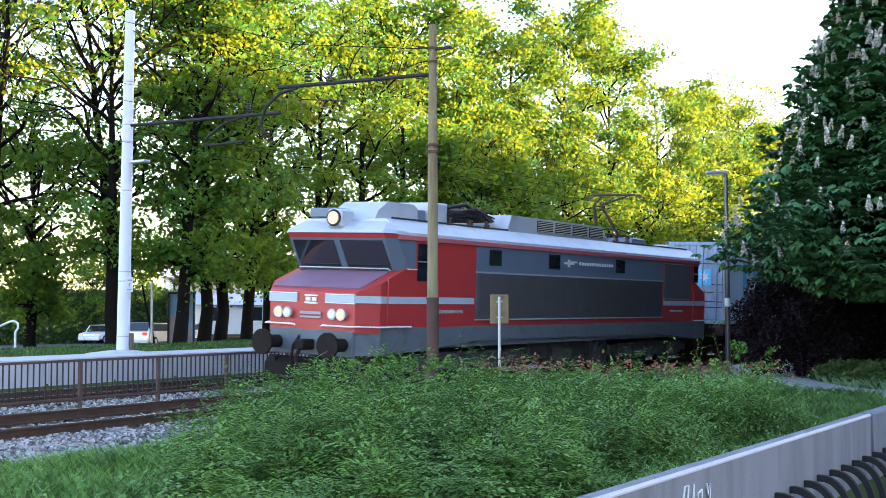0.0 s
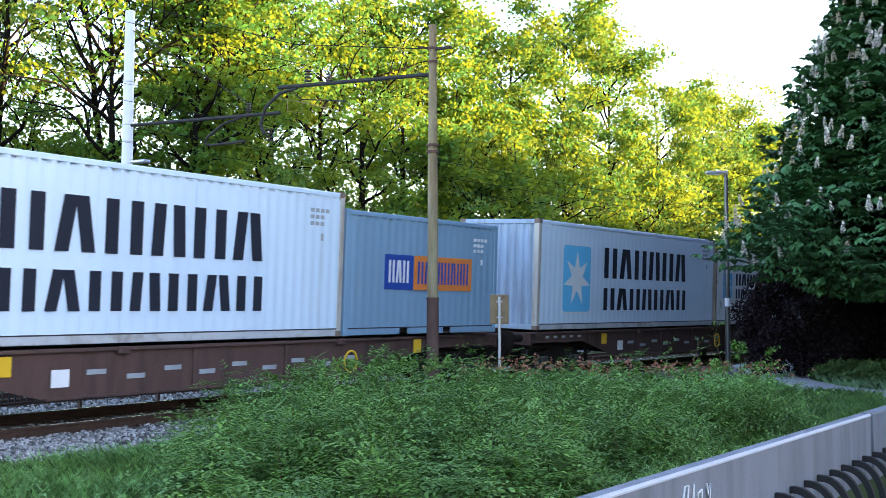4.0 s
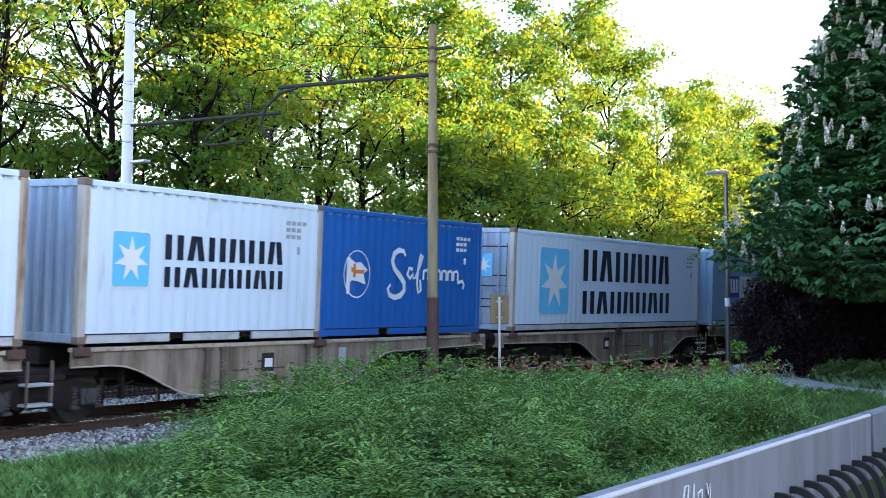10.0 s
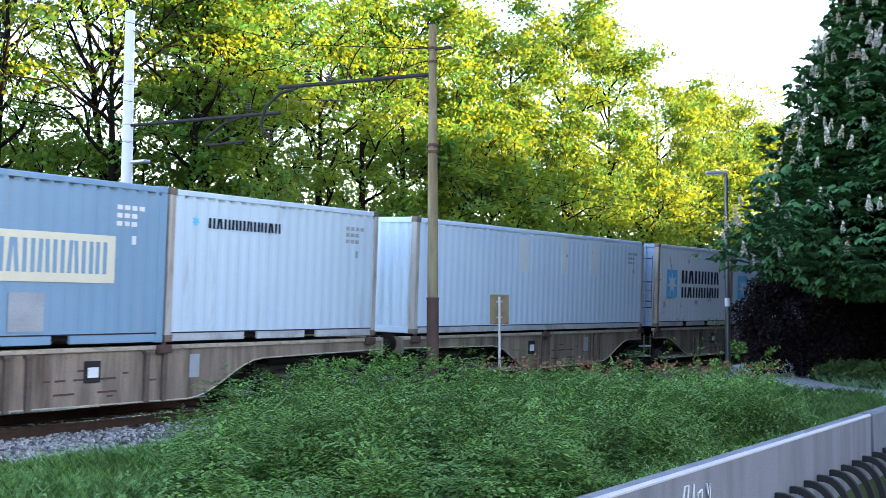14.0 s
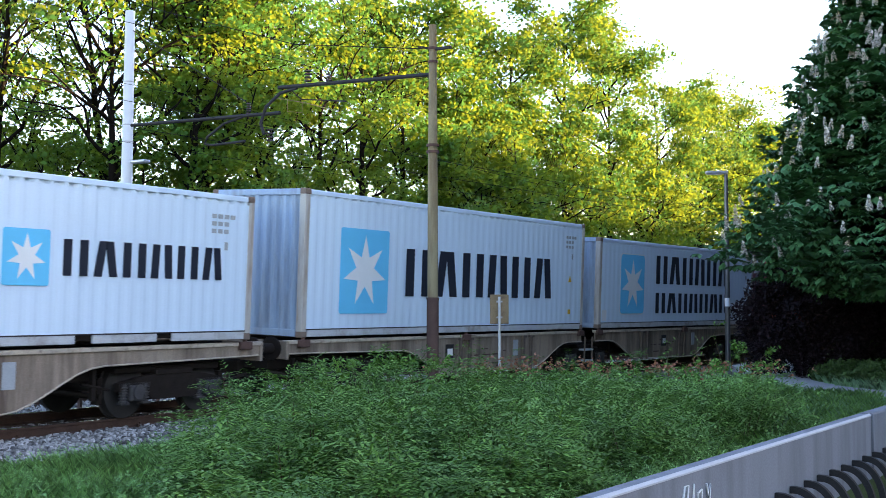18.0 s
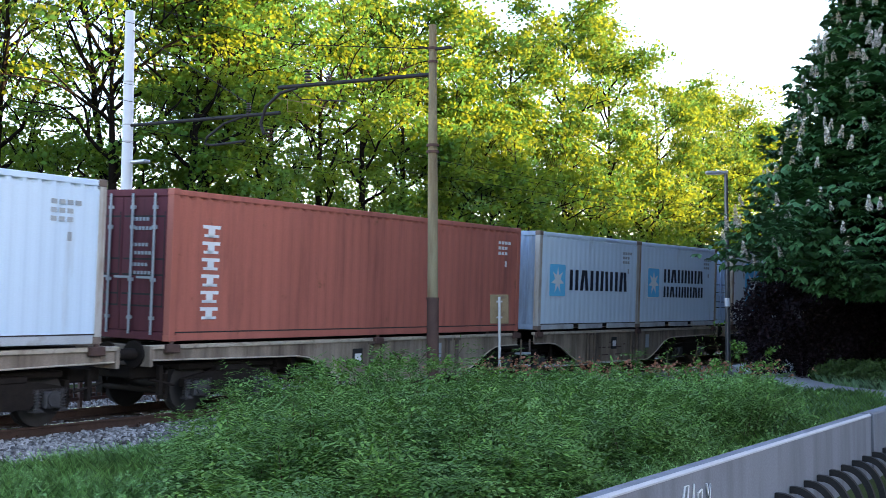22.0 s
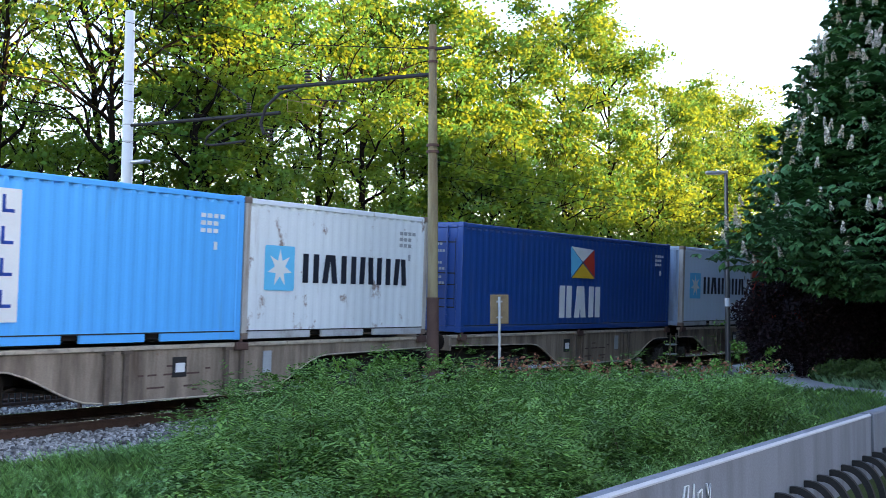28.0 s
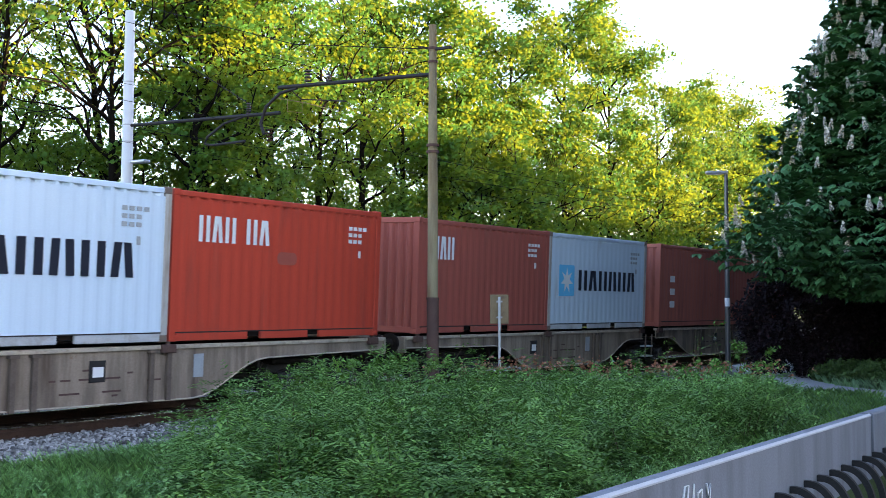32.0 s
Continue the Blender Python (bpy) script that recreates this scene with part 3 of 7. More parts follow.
def container(u, long, high, paint, label, front="plain", rust=None, codes=True, end_paint=None):
    """A freight container; x from its leading end, y to the far side, z from its floor."""
    L, H = (12.192 if long else 6.058), (2.896 if high else 2.591)
    e = thing("freight_container", u, label, "container", "containers on the train")
    e["lift"] = DECK
    rust = rust or paint
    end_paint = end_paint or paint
    pale = paint in (WHITE_STEEL, CLEAN_STEEL, STAIN_STEEL, GREYBLUE_STEEL)
    if pale and rust is not POST_RUST:
        rust = POST_DUST
    sill_paint = SILL_DUST if pale else paint
    k = (long, high)
    y0, y1 = -1.219, 1.219
    part("side_panel", shared(("near", k, paint.name), lambda: Mesh().add(*wave(0.14, L - 0.14, y0 + 0.006, 0.009, 0.16, H - 0.165)).add(*wave(0.14, L - 0.14, y0 + 0.006, 0.06, H - 0.165, H - 0.11)).data("side_panel", paint)), None, e)
    part("side_panel", shared(("far", k, paint.name), lambda: Mesh().add(*wave(0.14, L - 0.14, y1 - 0.042, 0.036, 0.16, H - 0.11)).data("side_panel", paint)), None, e)
    part("roof", shared(("roof", k, paint.name), lambda: Mesh().box(0.1, y0 + 0.05, H - 0.06, L - 0.1, y1 - 0.05, H - 0.012).data("roof", paint)), None, e)
    part("floor", shared(("floor", k), lambda: Mesh().box(0.15, y0 + 0.08, 0.06, L - 0.15, y1 - 0.08, 0.16).data("floor", BOGIE_STEEL)), None, e)
    post = shared(("post", k, rust.name), lambda: Mesh().box(0, 0, 0.11, 0.15, 0.15, H - 0.11, 0.012).data("corner_post", rust))
    worn = CAST_GRIME if pale else rust
    cast = shared(("cast", worn.name), lambda: Mesh().box(0, 0, 0, 0.178, 0.162, 0.118, 0.012).box(0.05, -0.002, 0.035, 0.13, 0.02, 0.085).data("corner_casting", worn))
    for x in (0.0, L - 0.15):
        for y in (y0, y1 - 0.15):
            part("corner_post", post, None, e, at=(x, y, 0))
            for z in (0.0, H - 0.118):
                part("corner_casting", cast, None, e, at=(x if x == 0 else L - 0.178, y - 0.003 if y < 0 else y1 - 0.159, z))
    part("top_rail", shared(("toprail", k, paint.name), lambda: Mesh().box(0.178, y0, H - 0.115, L - 0.178, y0 + 0.06, H - 0.02, 0.01).data("top_rail", paint)), None, e)

    def sill():
        m = Mesh()
        gaps = [] if long else [(L / 2 - 1.05, L / 2 - 0.69), (L / 2 + 0.69, L / 2 + 1.05)]
        x = 0.178
        for a, b in gaps + [(L - 0.178, 0)]:
            m.box(x, y0, 0.012, a, y0 + 0.06, 0.145, 0.008)
            x = b
        return m.data("bottom_rail", sill_paint)
    part("bottom_rail", shared(("sill", k, sill_paint.name), sill), None, e)
    # A solid dark strip stands in for the shadow above the bottom rail.
    part("shade_strip", shared(("shade_strip", k), lambda: Mesh().box(0.15, y0 + 0.003, 0.146, L - 0.15, y0 + 0.05, 0.168).data("shade_strip", IRON_DARK)), None, e, "dark strip drawn as the shadow over the bottom rail")
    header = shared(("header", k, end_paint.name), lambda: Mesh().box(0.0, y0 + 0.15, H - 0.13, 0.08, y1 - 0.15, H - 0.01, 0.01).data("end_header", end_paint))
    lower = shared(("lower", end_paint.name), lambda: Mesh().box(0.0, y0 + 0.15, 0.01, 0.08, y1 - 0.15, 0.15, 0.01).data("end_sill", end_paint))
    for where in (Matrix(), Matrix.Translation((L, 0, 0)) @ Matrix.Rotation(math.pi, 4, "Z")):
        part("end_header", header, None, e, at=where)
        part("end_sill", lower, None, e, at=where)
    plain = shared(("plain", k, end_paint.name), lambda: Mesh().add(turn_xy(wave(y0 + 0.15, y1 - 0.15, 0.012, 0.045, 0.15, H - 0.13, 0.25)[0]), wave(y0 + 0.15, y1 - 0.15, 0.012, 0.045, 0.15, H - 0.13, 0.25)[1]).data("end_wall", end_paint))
    back = Matrix.Translation((L, 0, 0)) @ Matrix.Rotation(math.pi, 4, "Z")
    if front == "plain":
        part("end_wall", plain, None, e)
    else:
        part("end_wall", plain, None, e, at=back)

    def leaf():
        m = Mesh().box(0.018, 0.0, 0.155, 0.06, 1.06, H - 0.135, 0.01)
        for z in (0.62, 1.15, 1.68, 2.15):
            m.box(0.008, 0.06, z, 0.02, 1.0, z + 0.05)
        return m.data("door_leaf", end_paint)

    def grooves():
        m = Mesh().box(0.012, 0.045, 0.58, 0.017, 0.06, 2.2)
        for z in (0.60, 0.80, 1.13, 1.40, 2.13):
            m.box(0.010, 0.04, z - 0.03, 0.0165, 1.02, z)
        return m.data("door_groove", IRON_DARK)

    def rods():
        m = Mesh()
        m.tube([(-0.012, 0, 0.1), (-0.012, 0, H - 0.08)], 0.022, 8)
        for z in (0.35, 1.0, 1.9, H - 0.35):
            m.box(-0.02, -0.05, z, 0.02, 0.05, z + 0.06)
        m.box(-0.045, -0.02, 1.05, -0.02, 0.36, 1.09)
        return m.data("lock_rod", FAINT_GREY if end_paint is RUST_SHADED_END else end_paint)
    where = Matrix() if front == "door" else back
    for y in (-1.065, 0.005):
        d = part("door_leaf", shared(("leaf", k, end_paint.name), leaf), None, e, at=where @ Matrix.Translation((0, y, 0)))
        part("door_groove", shared(("groove", k), grooves), None, d, "dark grooves between the door panels")
        for yy in (0.27, 0.80):
            part("lock_rod", shared(("rods", k, end_paint.name), rods), None, d, "steel lock rod with a handle", at=(0, yy, 0))
    if front == "door" and paint in (NAVY_STEEL, RUST_STEEL, AZURE_STEEL):
        def marks():
            m = Mesh()
            for j in range(5):
                m.box(0.002, 0.085 * j, 0, 0.007, 0.085 * j + 0.06, 0.06)
            return m.data("door_mark", FAINT_GREY)
        for i, z in enumerate((1.12, 1.26, 1.46, 1.60, 1.88, 2.04)):
            part("door_mark", shared(("pale_mark",), marks), None, e, "row of small unreadable marks", at=(0, -0.72 + 0.08 * (i % 2), z))
    if codes:
        def code():
            m = Mesh()
            for i, z in enumerate((H - 0.45, H - 0.58, H - 0.71)):
                for j in range(3 + (i == 0)):
                    m.box(L - 1.12 + j * 0.16, y0 - 0.005, z, L - 1.01 + j * 0.16, y0 + 0.004, z + 0.075)
            return m
        dark = pale
        part("code_marking", shared(("code", k, dark), lambda: code().data("code_marking", FAINT_GREY if dark else LETTER_WHITE)), None, e, "rows of small unreadable marks")
        part("check_mark", shared(("check", k, dark), lambda: Mesh().box(L - 0.78, y0 - 0.005, H - 1.0, L - 0.70, y0 + 0.004, H - 0.86).data("check_mark", FAINT_GREY if dark else LETTER_WHITE)), None, e)
    return e


def sign_square(e, x0, x1, z0, z1, edge=True, r=0.12):
    if edge:
        part("sign_border", rounded(x0 - 0.03, x1 + 0.03, z0 - 0.03, z1 + 0.03, r + 0.02, -1.2225, 0.004), LETTER_WHITE, e, "white border of the sign")
    s = part("sign_field", rounded(x0, x1, z0, z1, r, -1.2265, 0.004), LOGO_BLUE, e, "sky-blue sign with rounded corners")
    part("sign_star", star(Mesh(), (x0 + x1) / 2, (z0 + z1) / 2, (z1 - z0) * 0.43, -1.2315), LETTER_WHITE, s, "plain white star")


def end_sign(e):
    """A small star sign and rows of marks on the door leaves."""
    s = part("end_sign", shared(("end_sign",), lambda: Mesh().box(-0.004, -0.60, 1.36, 0.006, -0.08, 1.93).data("end_sign", LOGO_BLUE)), None, e, "small sky-blue sign on the door")
    pts = star(Mesh(), 0.0, 0.0, 0.23, 0.0)
    part("sign_star", shared(("end_star",), lambda: pts.data("sign_star", LETTER_WHITE)), None, s, "plain white star", at=Matrix.Translation((-0.008, -0.34, 1.645)) @ Matrix.Rotation(-math.pi / 2, 4, "Z"))
    for i in range(4):
        part("door_mark", shared(("door_mark",), lambda: Mesh().box(0.002, 0, 0, 0.007, 0.30, 0.035).data("door_mark", FAINT_GREY)), None, e, at=(0, -1.0, 1.0 + i * 0.085))


def lettering(e, rows, paint=LETTER_DARK, label="heavy dark painted bars in rows", y=-1.226, fat=0.27):
    for x0, x1, z0, z1, n in rows:
        m = Mesh()
        word(m, x0, x1, z0, z1, n, fat, y)
        part("painted_marking", m, paint, e, label.replace("bars in rows", "bars in a row"))


BIG2 = [(3.8, 9.85, 1.33, 2.20, 6), (3.8, 9.85, 0.42, 1.05, 7)]
SMALL2 = [(1.80, 4.95, 1.38, 1.80, 6), (1.80, 4.95, 0.92, 1.26, 7)]
SMALL1 = [(1.68, 5.35, 1.06, 1.62, 6)]


def pale_two_row(u, long=False, high=False, paint=WHITE_STEEL, rust=None, front="plain", label="", faded=False):
    e = container(u, long, high, paint, label, front, rust, end_paint=END_SHADED_STEEL)
    if front == "door":
        end_sign(e)
    if long:
        sign_square(e, 1.35, 2.95, 0.42 + 0.06 * high, 2.16 + 0.12 * high)
        lettering(e, [(a, b, c + 0.1 * high, d + 0.1 * high, n) for a, b, c, d, n in BIG2])
    else:
        if faded:
            part("faded_patch", rounded(0.65, 1.35, 0.95, 1.8, 0.02, -1.2265), FAINT_GREY, e, "painted-over grey patch")
        else:
            sign_square(e, 0.64, 1.44, 0.92, 1.80, r=0.05)
        lettering(e, SMALL2)
    return e


def pale_one_row(u, long=False, high=False, paint=CLEAN_STEEL, rust=None, front="plain", label=""):
    e = container(u, long, high, paint, label, front, rust, end_paint=END_SHADED_STEEL)
    if front == "door":
        end_sign(e)
    if long:
        sign_square(e, 1.15, 2.83, 0.46, 2.2, edge=False, r=0.05)
        lettering(e, [(3.5, 10.5, 0.83, 1.86, 6)])
    else:
        sign_square(e, 0.56, 1.42, 0.90, 1.74, edge=False, r=0.04)
        lettering(e, SMALL1)
    return e


# leading end of each container, from the front of the train
U = {1: -8.87, 2: 3.44, 3: 11.68, 4: 23.99, 5: 31.94, 6: 38.08, 7: 45.24, 8: 51.39, 9: 59.11, 10: 72.46, 11: 78.63, 12: 86.22, 13: 99.51, 14: 105.64, 15: 113.25,
     16: 126.45, 17: 140.17, 18: 153.41, 19: 159.57, 20: 167.20, 21: 180.60, 22: 186.76, 23: 194.37, 24: 207.64, 25: 213.80, 26: 221.40, 27: 227.56, 28: 234.75}

pale_two_row(U[1], True, True, CLEAN_STEEL, WHITE_STEEL, "door", "tall pale grey container with a blue star sign and dark blocks")
c = container(U[2], False, False, SLATE_STEEL, "slate-blue container with a navy and orange sign", "plain", SLATE_STEEL)
part("sign_navy", rounded(1.35, 2.42, 0.97, 1.72, 0.01, -1.2265), LOGO_NAVY, c, "navy half of the sign")
part("sign_orange", rounded(2.45, 4.86, 0.97, 1.72, 0.01, -1.2265), LOGO_ORANGE, c, "orange half of the sign")
lettering(c, [(1.5, 2.3, 1.12, 1.6, 3)], LETTER_WHITE, "white bars on the navy sign", -1.231)
lettering(c, [(2.6, 4.75, 1.1, 1.6, 8)], LOGO_NAVY, "dark bars on the orange sign", -1.231)
pale_two_row(U[3], True, True, CLEAN_STEEL, WHITE_STEEL, "plain", "tall pale grey container with a blue star sign and dark blocks")
pale_two_row(U[4], False, False, STAIN_STEEL, POST_RUST, "plain", "stained pale grey short container with rusty corner posts")
pale_two_row(U[5], False, False, WHITE_STEEL, WHITE_STEEL, "plain", "pale grey short container with a star sign")
pale_two_row(U[6], False, False, WHITE_STEEL, POST_RUST, "plain", "pale grey short container with a painted-over patch", True)
pale_two_row(U[7], False, False, WHITE_STEEL, STAIN_STEEL, "plain", "pale grey short container with scuffed corner posts")
c = container(U[8], False, False, COBALT_STEEL, "cobalt-blue short container with white script-like marks", "plain", COBALT_STEEL)
ring = Mesh().tube([(1.14 + 0.44 * math.cos(a * 0.3142), -1.225, 1.27 + 0.48 * math.sin(a * 0.3142)) for a in range(21)], 0.014, 6)
part("emblem_ring", ring, LETTER_WHITE, c, "thin white ring", at=Matrix.Translation((0, -1.226 * 0.8, 0)) @ Matrix.Diagonal((1, 0.2, 1, 1)))
part("emblem_flag", Mesh().prism([(0.90, 1.58), (1.08, 1.50), (1.26, 1.52), (1.50, 1.36), (1.36, 1.28), (1.44, 1.06), (1.20, 1.12), (0.98, 1.14), (0.90, 1.10)], 1, -1.227, -1.220).box(0.80, -1.227, 0.86, 0.905, -1.221, 1.60), LETTER_WHITE, c, "plain white swallow-tailed flag shape")
part("emblem_cross", Mesh().prism([(0.93, 1.42), (1.10, 1.36), (1.40, 1.36), (1.36, 1.28), (1.1, 1.28), (0.93, 1.32)], 1, -1.231, -1.2275).box(1.0, -1.2312, 1.20, 1.09, -1.2277, 1.48), LOGO_ORANGE, c, "orange bars of the flag shape")
script = Mesh().tube([(2.86, -1.226, 1.70), (2.80, -1.226, 1.80), (2.62, -1.226, 1.82), (2.45, -1.226, 1.74), (2.38, -1.226, 1.58), (2.46, -1.226, 1.42), (2.66, -1.226, 1.28), (2.84, -1.226, 1.12), (2.86, -1.226, 0.96), (2.72, -1.226, 0.84),
                      (2.50, -1.226, 0.80), (2.30, -1.226, 0.86), (2.24, -1.226, 0.98), (2.34, -1.226, 1.08)], [0.03, 0.045, 0.06, 0.065, 0.06, 0.06, 0.07, 0.07, 0.065, 0.065, 0.06, 0.055, 0.045, 0.03], 8)
script.tube([(3.16, -1.226, 1.42), (3.02, -1.226, 1.44), (2.96, -1.226, 1.30), (3.06, -1.226, 1.22), (3.18, -1.226, 1.32), (3.18, -1.226, 1.22), (3.28, -1.226, 1.24), (3.46, -1.226, 1.55), (3.54, -1.226, 1.72), (3.46, -1.226, 1.76), (3.38, -1.226, 1.50),
             (3.34, -1.226, 1.10), (3.40, -1.226, 0.90), (3.50, -1.226, 0.96), (3.46, -1.226, 1.20)], 0.04, 6)
for i in range(6):
    script.tube([(3.58 + i * 0.25, -1.226, 1.20), (3.60 + i * 0.25, -1.226, 1.40), (3.72 + i * 0.25, -1.226, 1.42), (3.78 + i * 0.25, -1.226, 1.36), (3.77 + i * 0.25, -1.226, 1.20)], 0.035, 6)
script.tube([(5.02, -1.226, 1.16), (5.22, -1.226, 1.20), (5.30, -1.226, 1.12), (5.24, -1.226, 1.02)], 0.04, 6)
squash = Matrix.Translation((0, -1.226 * 0.9, 0)) @ Matrix.Diagonal((1, 0.1, 1, 1))
part("painted_marking", script, LETTER_WHITE, c, "white flowing brush strokes", at=squash)
pale_two_row(U[9], True, False, CLEAN_STEEL, STAIN_STEEL, "door", "long pale grey container with a blue star sign and dark blocks")
c = container(U[10], False, False, SLATE_STEEL, "slate-blue short container with a navy and cream sign", "plain", SLATE_STEEL)
part("sign_navy", rounded(1.35, 2.36, 0.96, 1.71, 0.01, -1.2265), LOGO_NAVY, c, "navy half of the sign")
part("sign_cream", rounded(2.37, 4.92, 0.96, 1.71, 0.01, -1.2265), LETTER_CREAM, c, "cream half of the sign")
lettering(c, [(1.45, 2.3, 1.12, 1.6, 3)], LETTER_WHITE, "white bars on the navy sign", -1.231)
lettering(c, [(2.55, 4.8, 1.1, 1.6, 8)], SLATE_STEEL, "slate bars on the cream sign", -1.231)
part("pasted_sheet", rounded(2.9, 3.55, 0.22, 0.80, 0.01, -1.2265), FAINT_GREY, c, "pale rectangular sheet on the side")
c = container(U[11], False, False, GREYBLUE_STEEL, "light blue-grey short container with one small row of blocks", "plain", GREYBLUE_STEEL)
part("sign_star", star(Mesh(), 0.62, 2.06, 0.11, -1.228), LOGO_BLUE, c, "small sky-blue star")
lettering(c, [(0.95, 2.92, 1.96, 2.14, 10)])
c = container(U[12], True, False, CLEAN_STEEL, "long plain white container with streaks of grime", "plain", STAIN_STEEL, end_paint=WHITE_STEEL)
m = Mesh()
for i in range(7):
    m.box(0.52, -1.223, 2.2 - i * 0.2, 0.58, -1.2135, 2.3 - i * 0.2)
part("edge_marks", m, FAINT_GREY, c, "short dark marks down one edge")
for x, wdt in ((4.6, 0.5), (6.9, 0.35), (8.6, 0.6)):
    part("grime_streak", rounded(x, x + wdt, 1.5, 2.4, 0.02, -1.2150, 0.002), STAIN_STEEL, c, "grimy streak below the roof")
pale_two_row(U[13], False, False, STAIN_STEEL, POST_RUST, "door", "pale grey short container with rusty corner posts")
pale_one_row(U[14], False, False, CLEAN_STEEL, CLEAN_STEEL, "plain", "clean pale grey short container with one row of blocks")
c = pale_one_row(U[15], True, True, CLEAN_STEEL, CLEAN_STEEL, "plain", "tall clean pale grey container with one row of blocks")
part("warning_mark", Mesh().prism([(11.25, 1.28), (11.43, 1.28), (11.34, 1.45)], 1, -1.227, -1.220), LOGO_YELLOW, c, "small yellow warning triangle")
part("warning_mark", rounded(11.26, 11.40, 0.42, 0.54, 0.01, -1.2265), LOGO_YELLOW, c, "small yellow label")
c = pale_two_row(U[16], True, False, CLEAN_STEEL, WHITE_STEEL, "plain", "long pale grey container with a blue star sign and dark blocks")
part("pasted_sheet", rounded(0.20, 0.48, 0.22, 0.52, 0.01, -1.2265), LETTER_WHITE, c, "small white sheet near the leading post")
c = container(U[17], True, False, RUST_STEEL, "long red-brown container with a column of white blocks", "door", RUST_STEEL, end_paint=RUST_SHADED_END)
m = Mesh()
for i in range(6):
    z = 1.80 - i * 0.285
    m.box(0.72, -1.227, z + 0.15, 1.16, -1.220, z + 0.21).box(0.86, -1.227, z, 1.02, -1.220, z + 0.15).box(0.76, -1.227, z, 1.12, -1.220, z + 0.05)
part("painted_marking", m, LETTER_WHITE, c, "column of white painted blocks")
pale_one_row(U[18], False, False, WHITE_STEEL, STAIN_STEEL, "plain", "pale grey short container with one row of blocks")
pale_two_row(U[19], False, False, WHITE_STEEL, POST_RUST, "plain", "pale grey short container with rust-streaked corner posts")
c = pale_one_row(U[20], True, False, STAIN_STEEL, POST_RUST, "door", "long stained pale grey container with rusty leading posts")
c = container(U[21], False, False, AZURE_STEEL, "bright blue short container with an upright white panel", "door", AZURE_STEEL)
part("sign_panel", rounded(0.68, 1.14, 0.36, 2.30, 0.01, -1.2265), LETTER_WHITE, c, "tall white panel")
m = Mesh()
for i in range(4):
    z = 1.95 - i * 0.46
    m.box(0.80, -1.231, z, 1.02, -1.2275, z + 0.05).box(0.80, -1.231, z, 0.86, -1.2275, z + 0.26)
part("panel_blocks", m, LOGO_NAVY, c, "dark blue blocks on the white panel")
pale_one_row(U[22], False, False, STAIN_STEEL, STAIN_STEEL, "plain", "rust-stained pale grey short container with one row of blocks")
c = container(U[23], True, False, NAVY_STEEL, "long navy-blue container with a flag emblem and white blocks", "door", NAVY_STEEL)
part("emblem_white", Mesh().prism([(5.45, 2.25), (6.8, 2.2), (6.15, 1.85)], 1, -1.228, -1.222), LETTER_WHITE, c, "white quarter of the flag shape")
part("emblem_blue", Mesh().prism([(5.42, 2.25), (6.12, 1.84), (5.5, 1.42)], 1, -1.228, -1.222), LOGO_BLUE, c, "blue quarter of the flag shape")
part("emblem_red", Mesh().prism([(6.84, 2.2), (6.2, 1.84), (6.9, 1.44)], 1, -1.228, -1.222), LOGO_RED, c, "red quarter of the flag shape")
part("emblem_yellow", Mesh().prism([(6.16, 1.80), (5.54, 1.40), (6.9, 1.40)], 1, -1.228, -1.222), LOGO_YELLOW, c, "yellow quarter of the flag shape")
lettering(c, [(4.86, 7.44, 0.32, 1.18, 3)], LETTER_WHITE, "heavy white bars", fat=0.34)
pale_one_row(U[24], False, False, CLEAN_STEEL, CLEAN_STEEL, "plain", "clean pale grey short container with one row of blocks")
c = container(U[25], False, False, RED_STEEL, "red short container with small white blocks near the top", "plain", RED_STEEL)
lettering(c, [(0.62, 1.62, 1.72, 2.18, 3), (1.85, 2.55, 1.72, 2.18, 2)], LETTER_WHITE, "white painted blocks")
part("worn_patch", rounded(2.72, 3.3, 1.38, 1.62, 0.11, -1.2265), FADED_RED_STEEL, c, "scuffed pale patch")
c = container(U[26], False, False, FADED_RED_STEEL, "faded red short container with white blocks", "plain", FADED_RED_STEEL)
lettering(c, [(0.55, 1.5, 1.68, 2.2, 3)], LETTER_WHITE, "white painted blocks")
pale_one_row(U[27], False, False, GREYBLUE_STEEL, GREYBLUE_STEEL, "plain", "blue-grey short container with one row of blocks")
c = container(U[28], True, False, RUST_STEEL, "long dark red-brown container with a column of white blocks", "plain", RUST_STEEL)
part("painted_marking", Mesh().box(0.76, -1.227, 0.6, 1.1, -1.22, 0.8).box(0.76, -1.227, 1.0, 1.1, -1.22, 1.2).box(0.76, -1.227, 1.4, 1.1, -1.22, 1.6), LETTER_WHITE, c, "column of white painted blocks")

# ---- wagons ----
WHEELS = []


def wheelset(parent, x, r=0.45, yellow=False):
    def make():
        m = Mesh().disc((0, 0, 0), 1, r, 0.13, 28).disc((0, 0.075, 0), 1, r + 0.03, 0.025, 28)
        m.disc((0, -0.07, 0), 1, 0.12, 0.05, 14).box(0.24, -0.075, -0.05, 0.33, -0.06, 0.05)
        return m.data("wheel", WHEEL_STEEL)
    w = part("axle", shared(("axle",), lambda: Mesh().tube([(0, -0.9, 0), (0, 0.9, 0)], 0.08, 10).data("axle", WHEEL_STEEL)), None, parent, "dull steel axle", at=(x, 0, r))
    wheel = shared(("wheel", r), make)
    part("wheel", wheel, None, w, "dull steel flanged wheel", at=(0, -0.75, 0))
    part("wheel", wheel, None, w, "dull steel flanged wheel", at=Matrix.Translation((0, 0.75, 0)) @ Matrix.Rotation(math.pi, 4, "Z"))
    WHEELS.append((w, x, r))
    return w


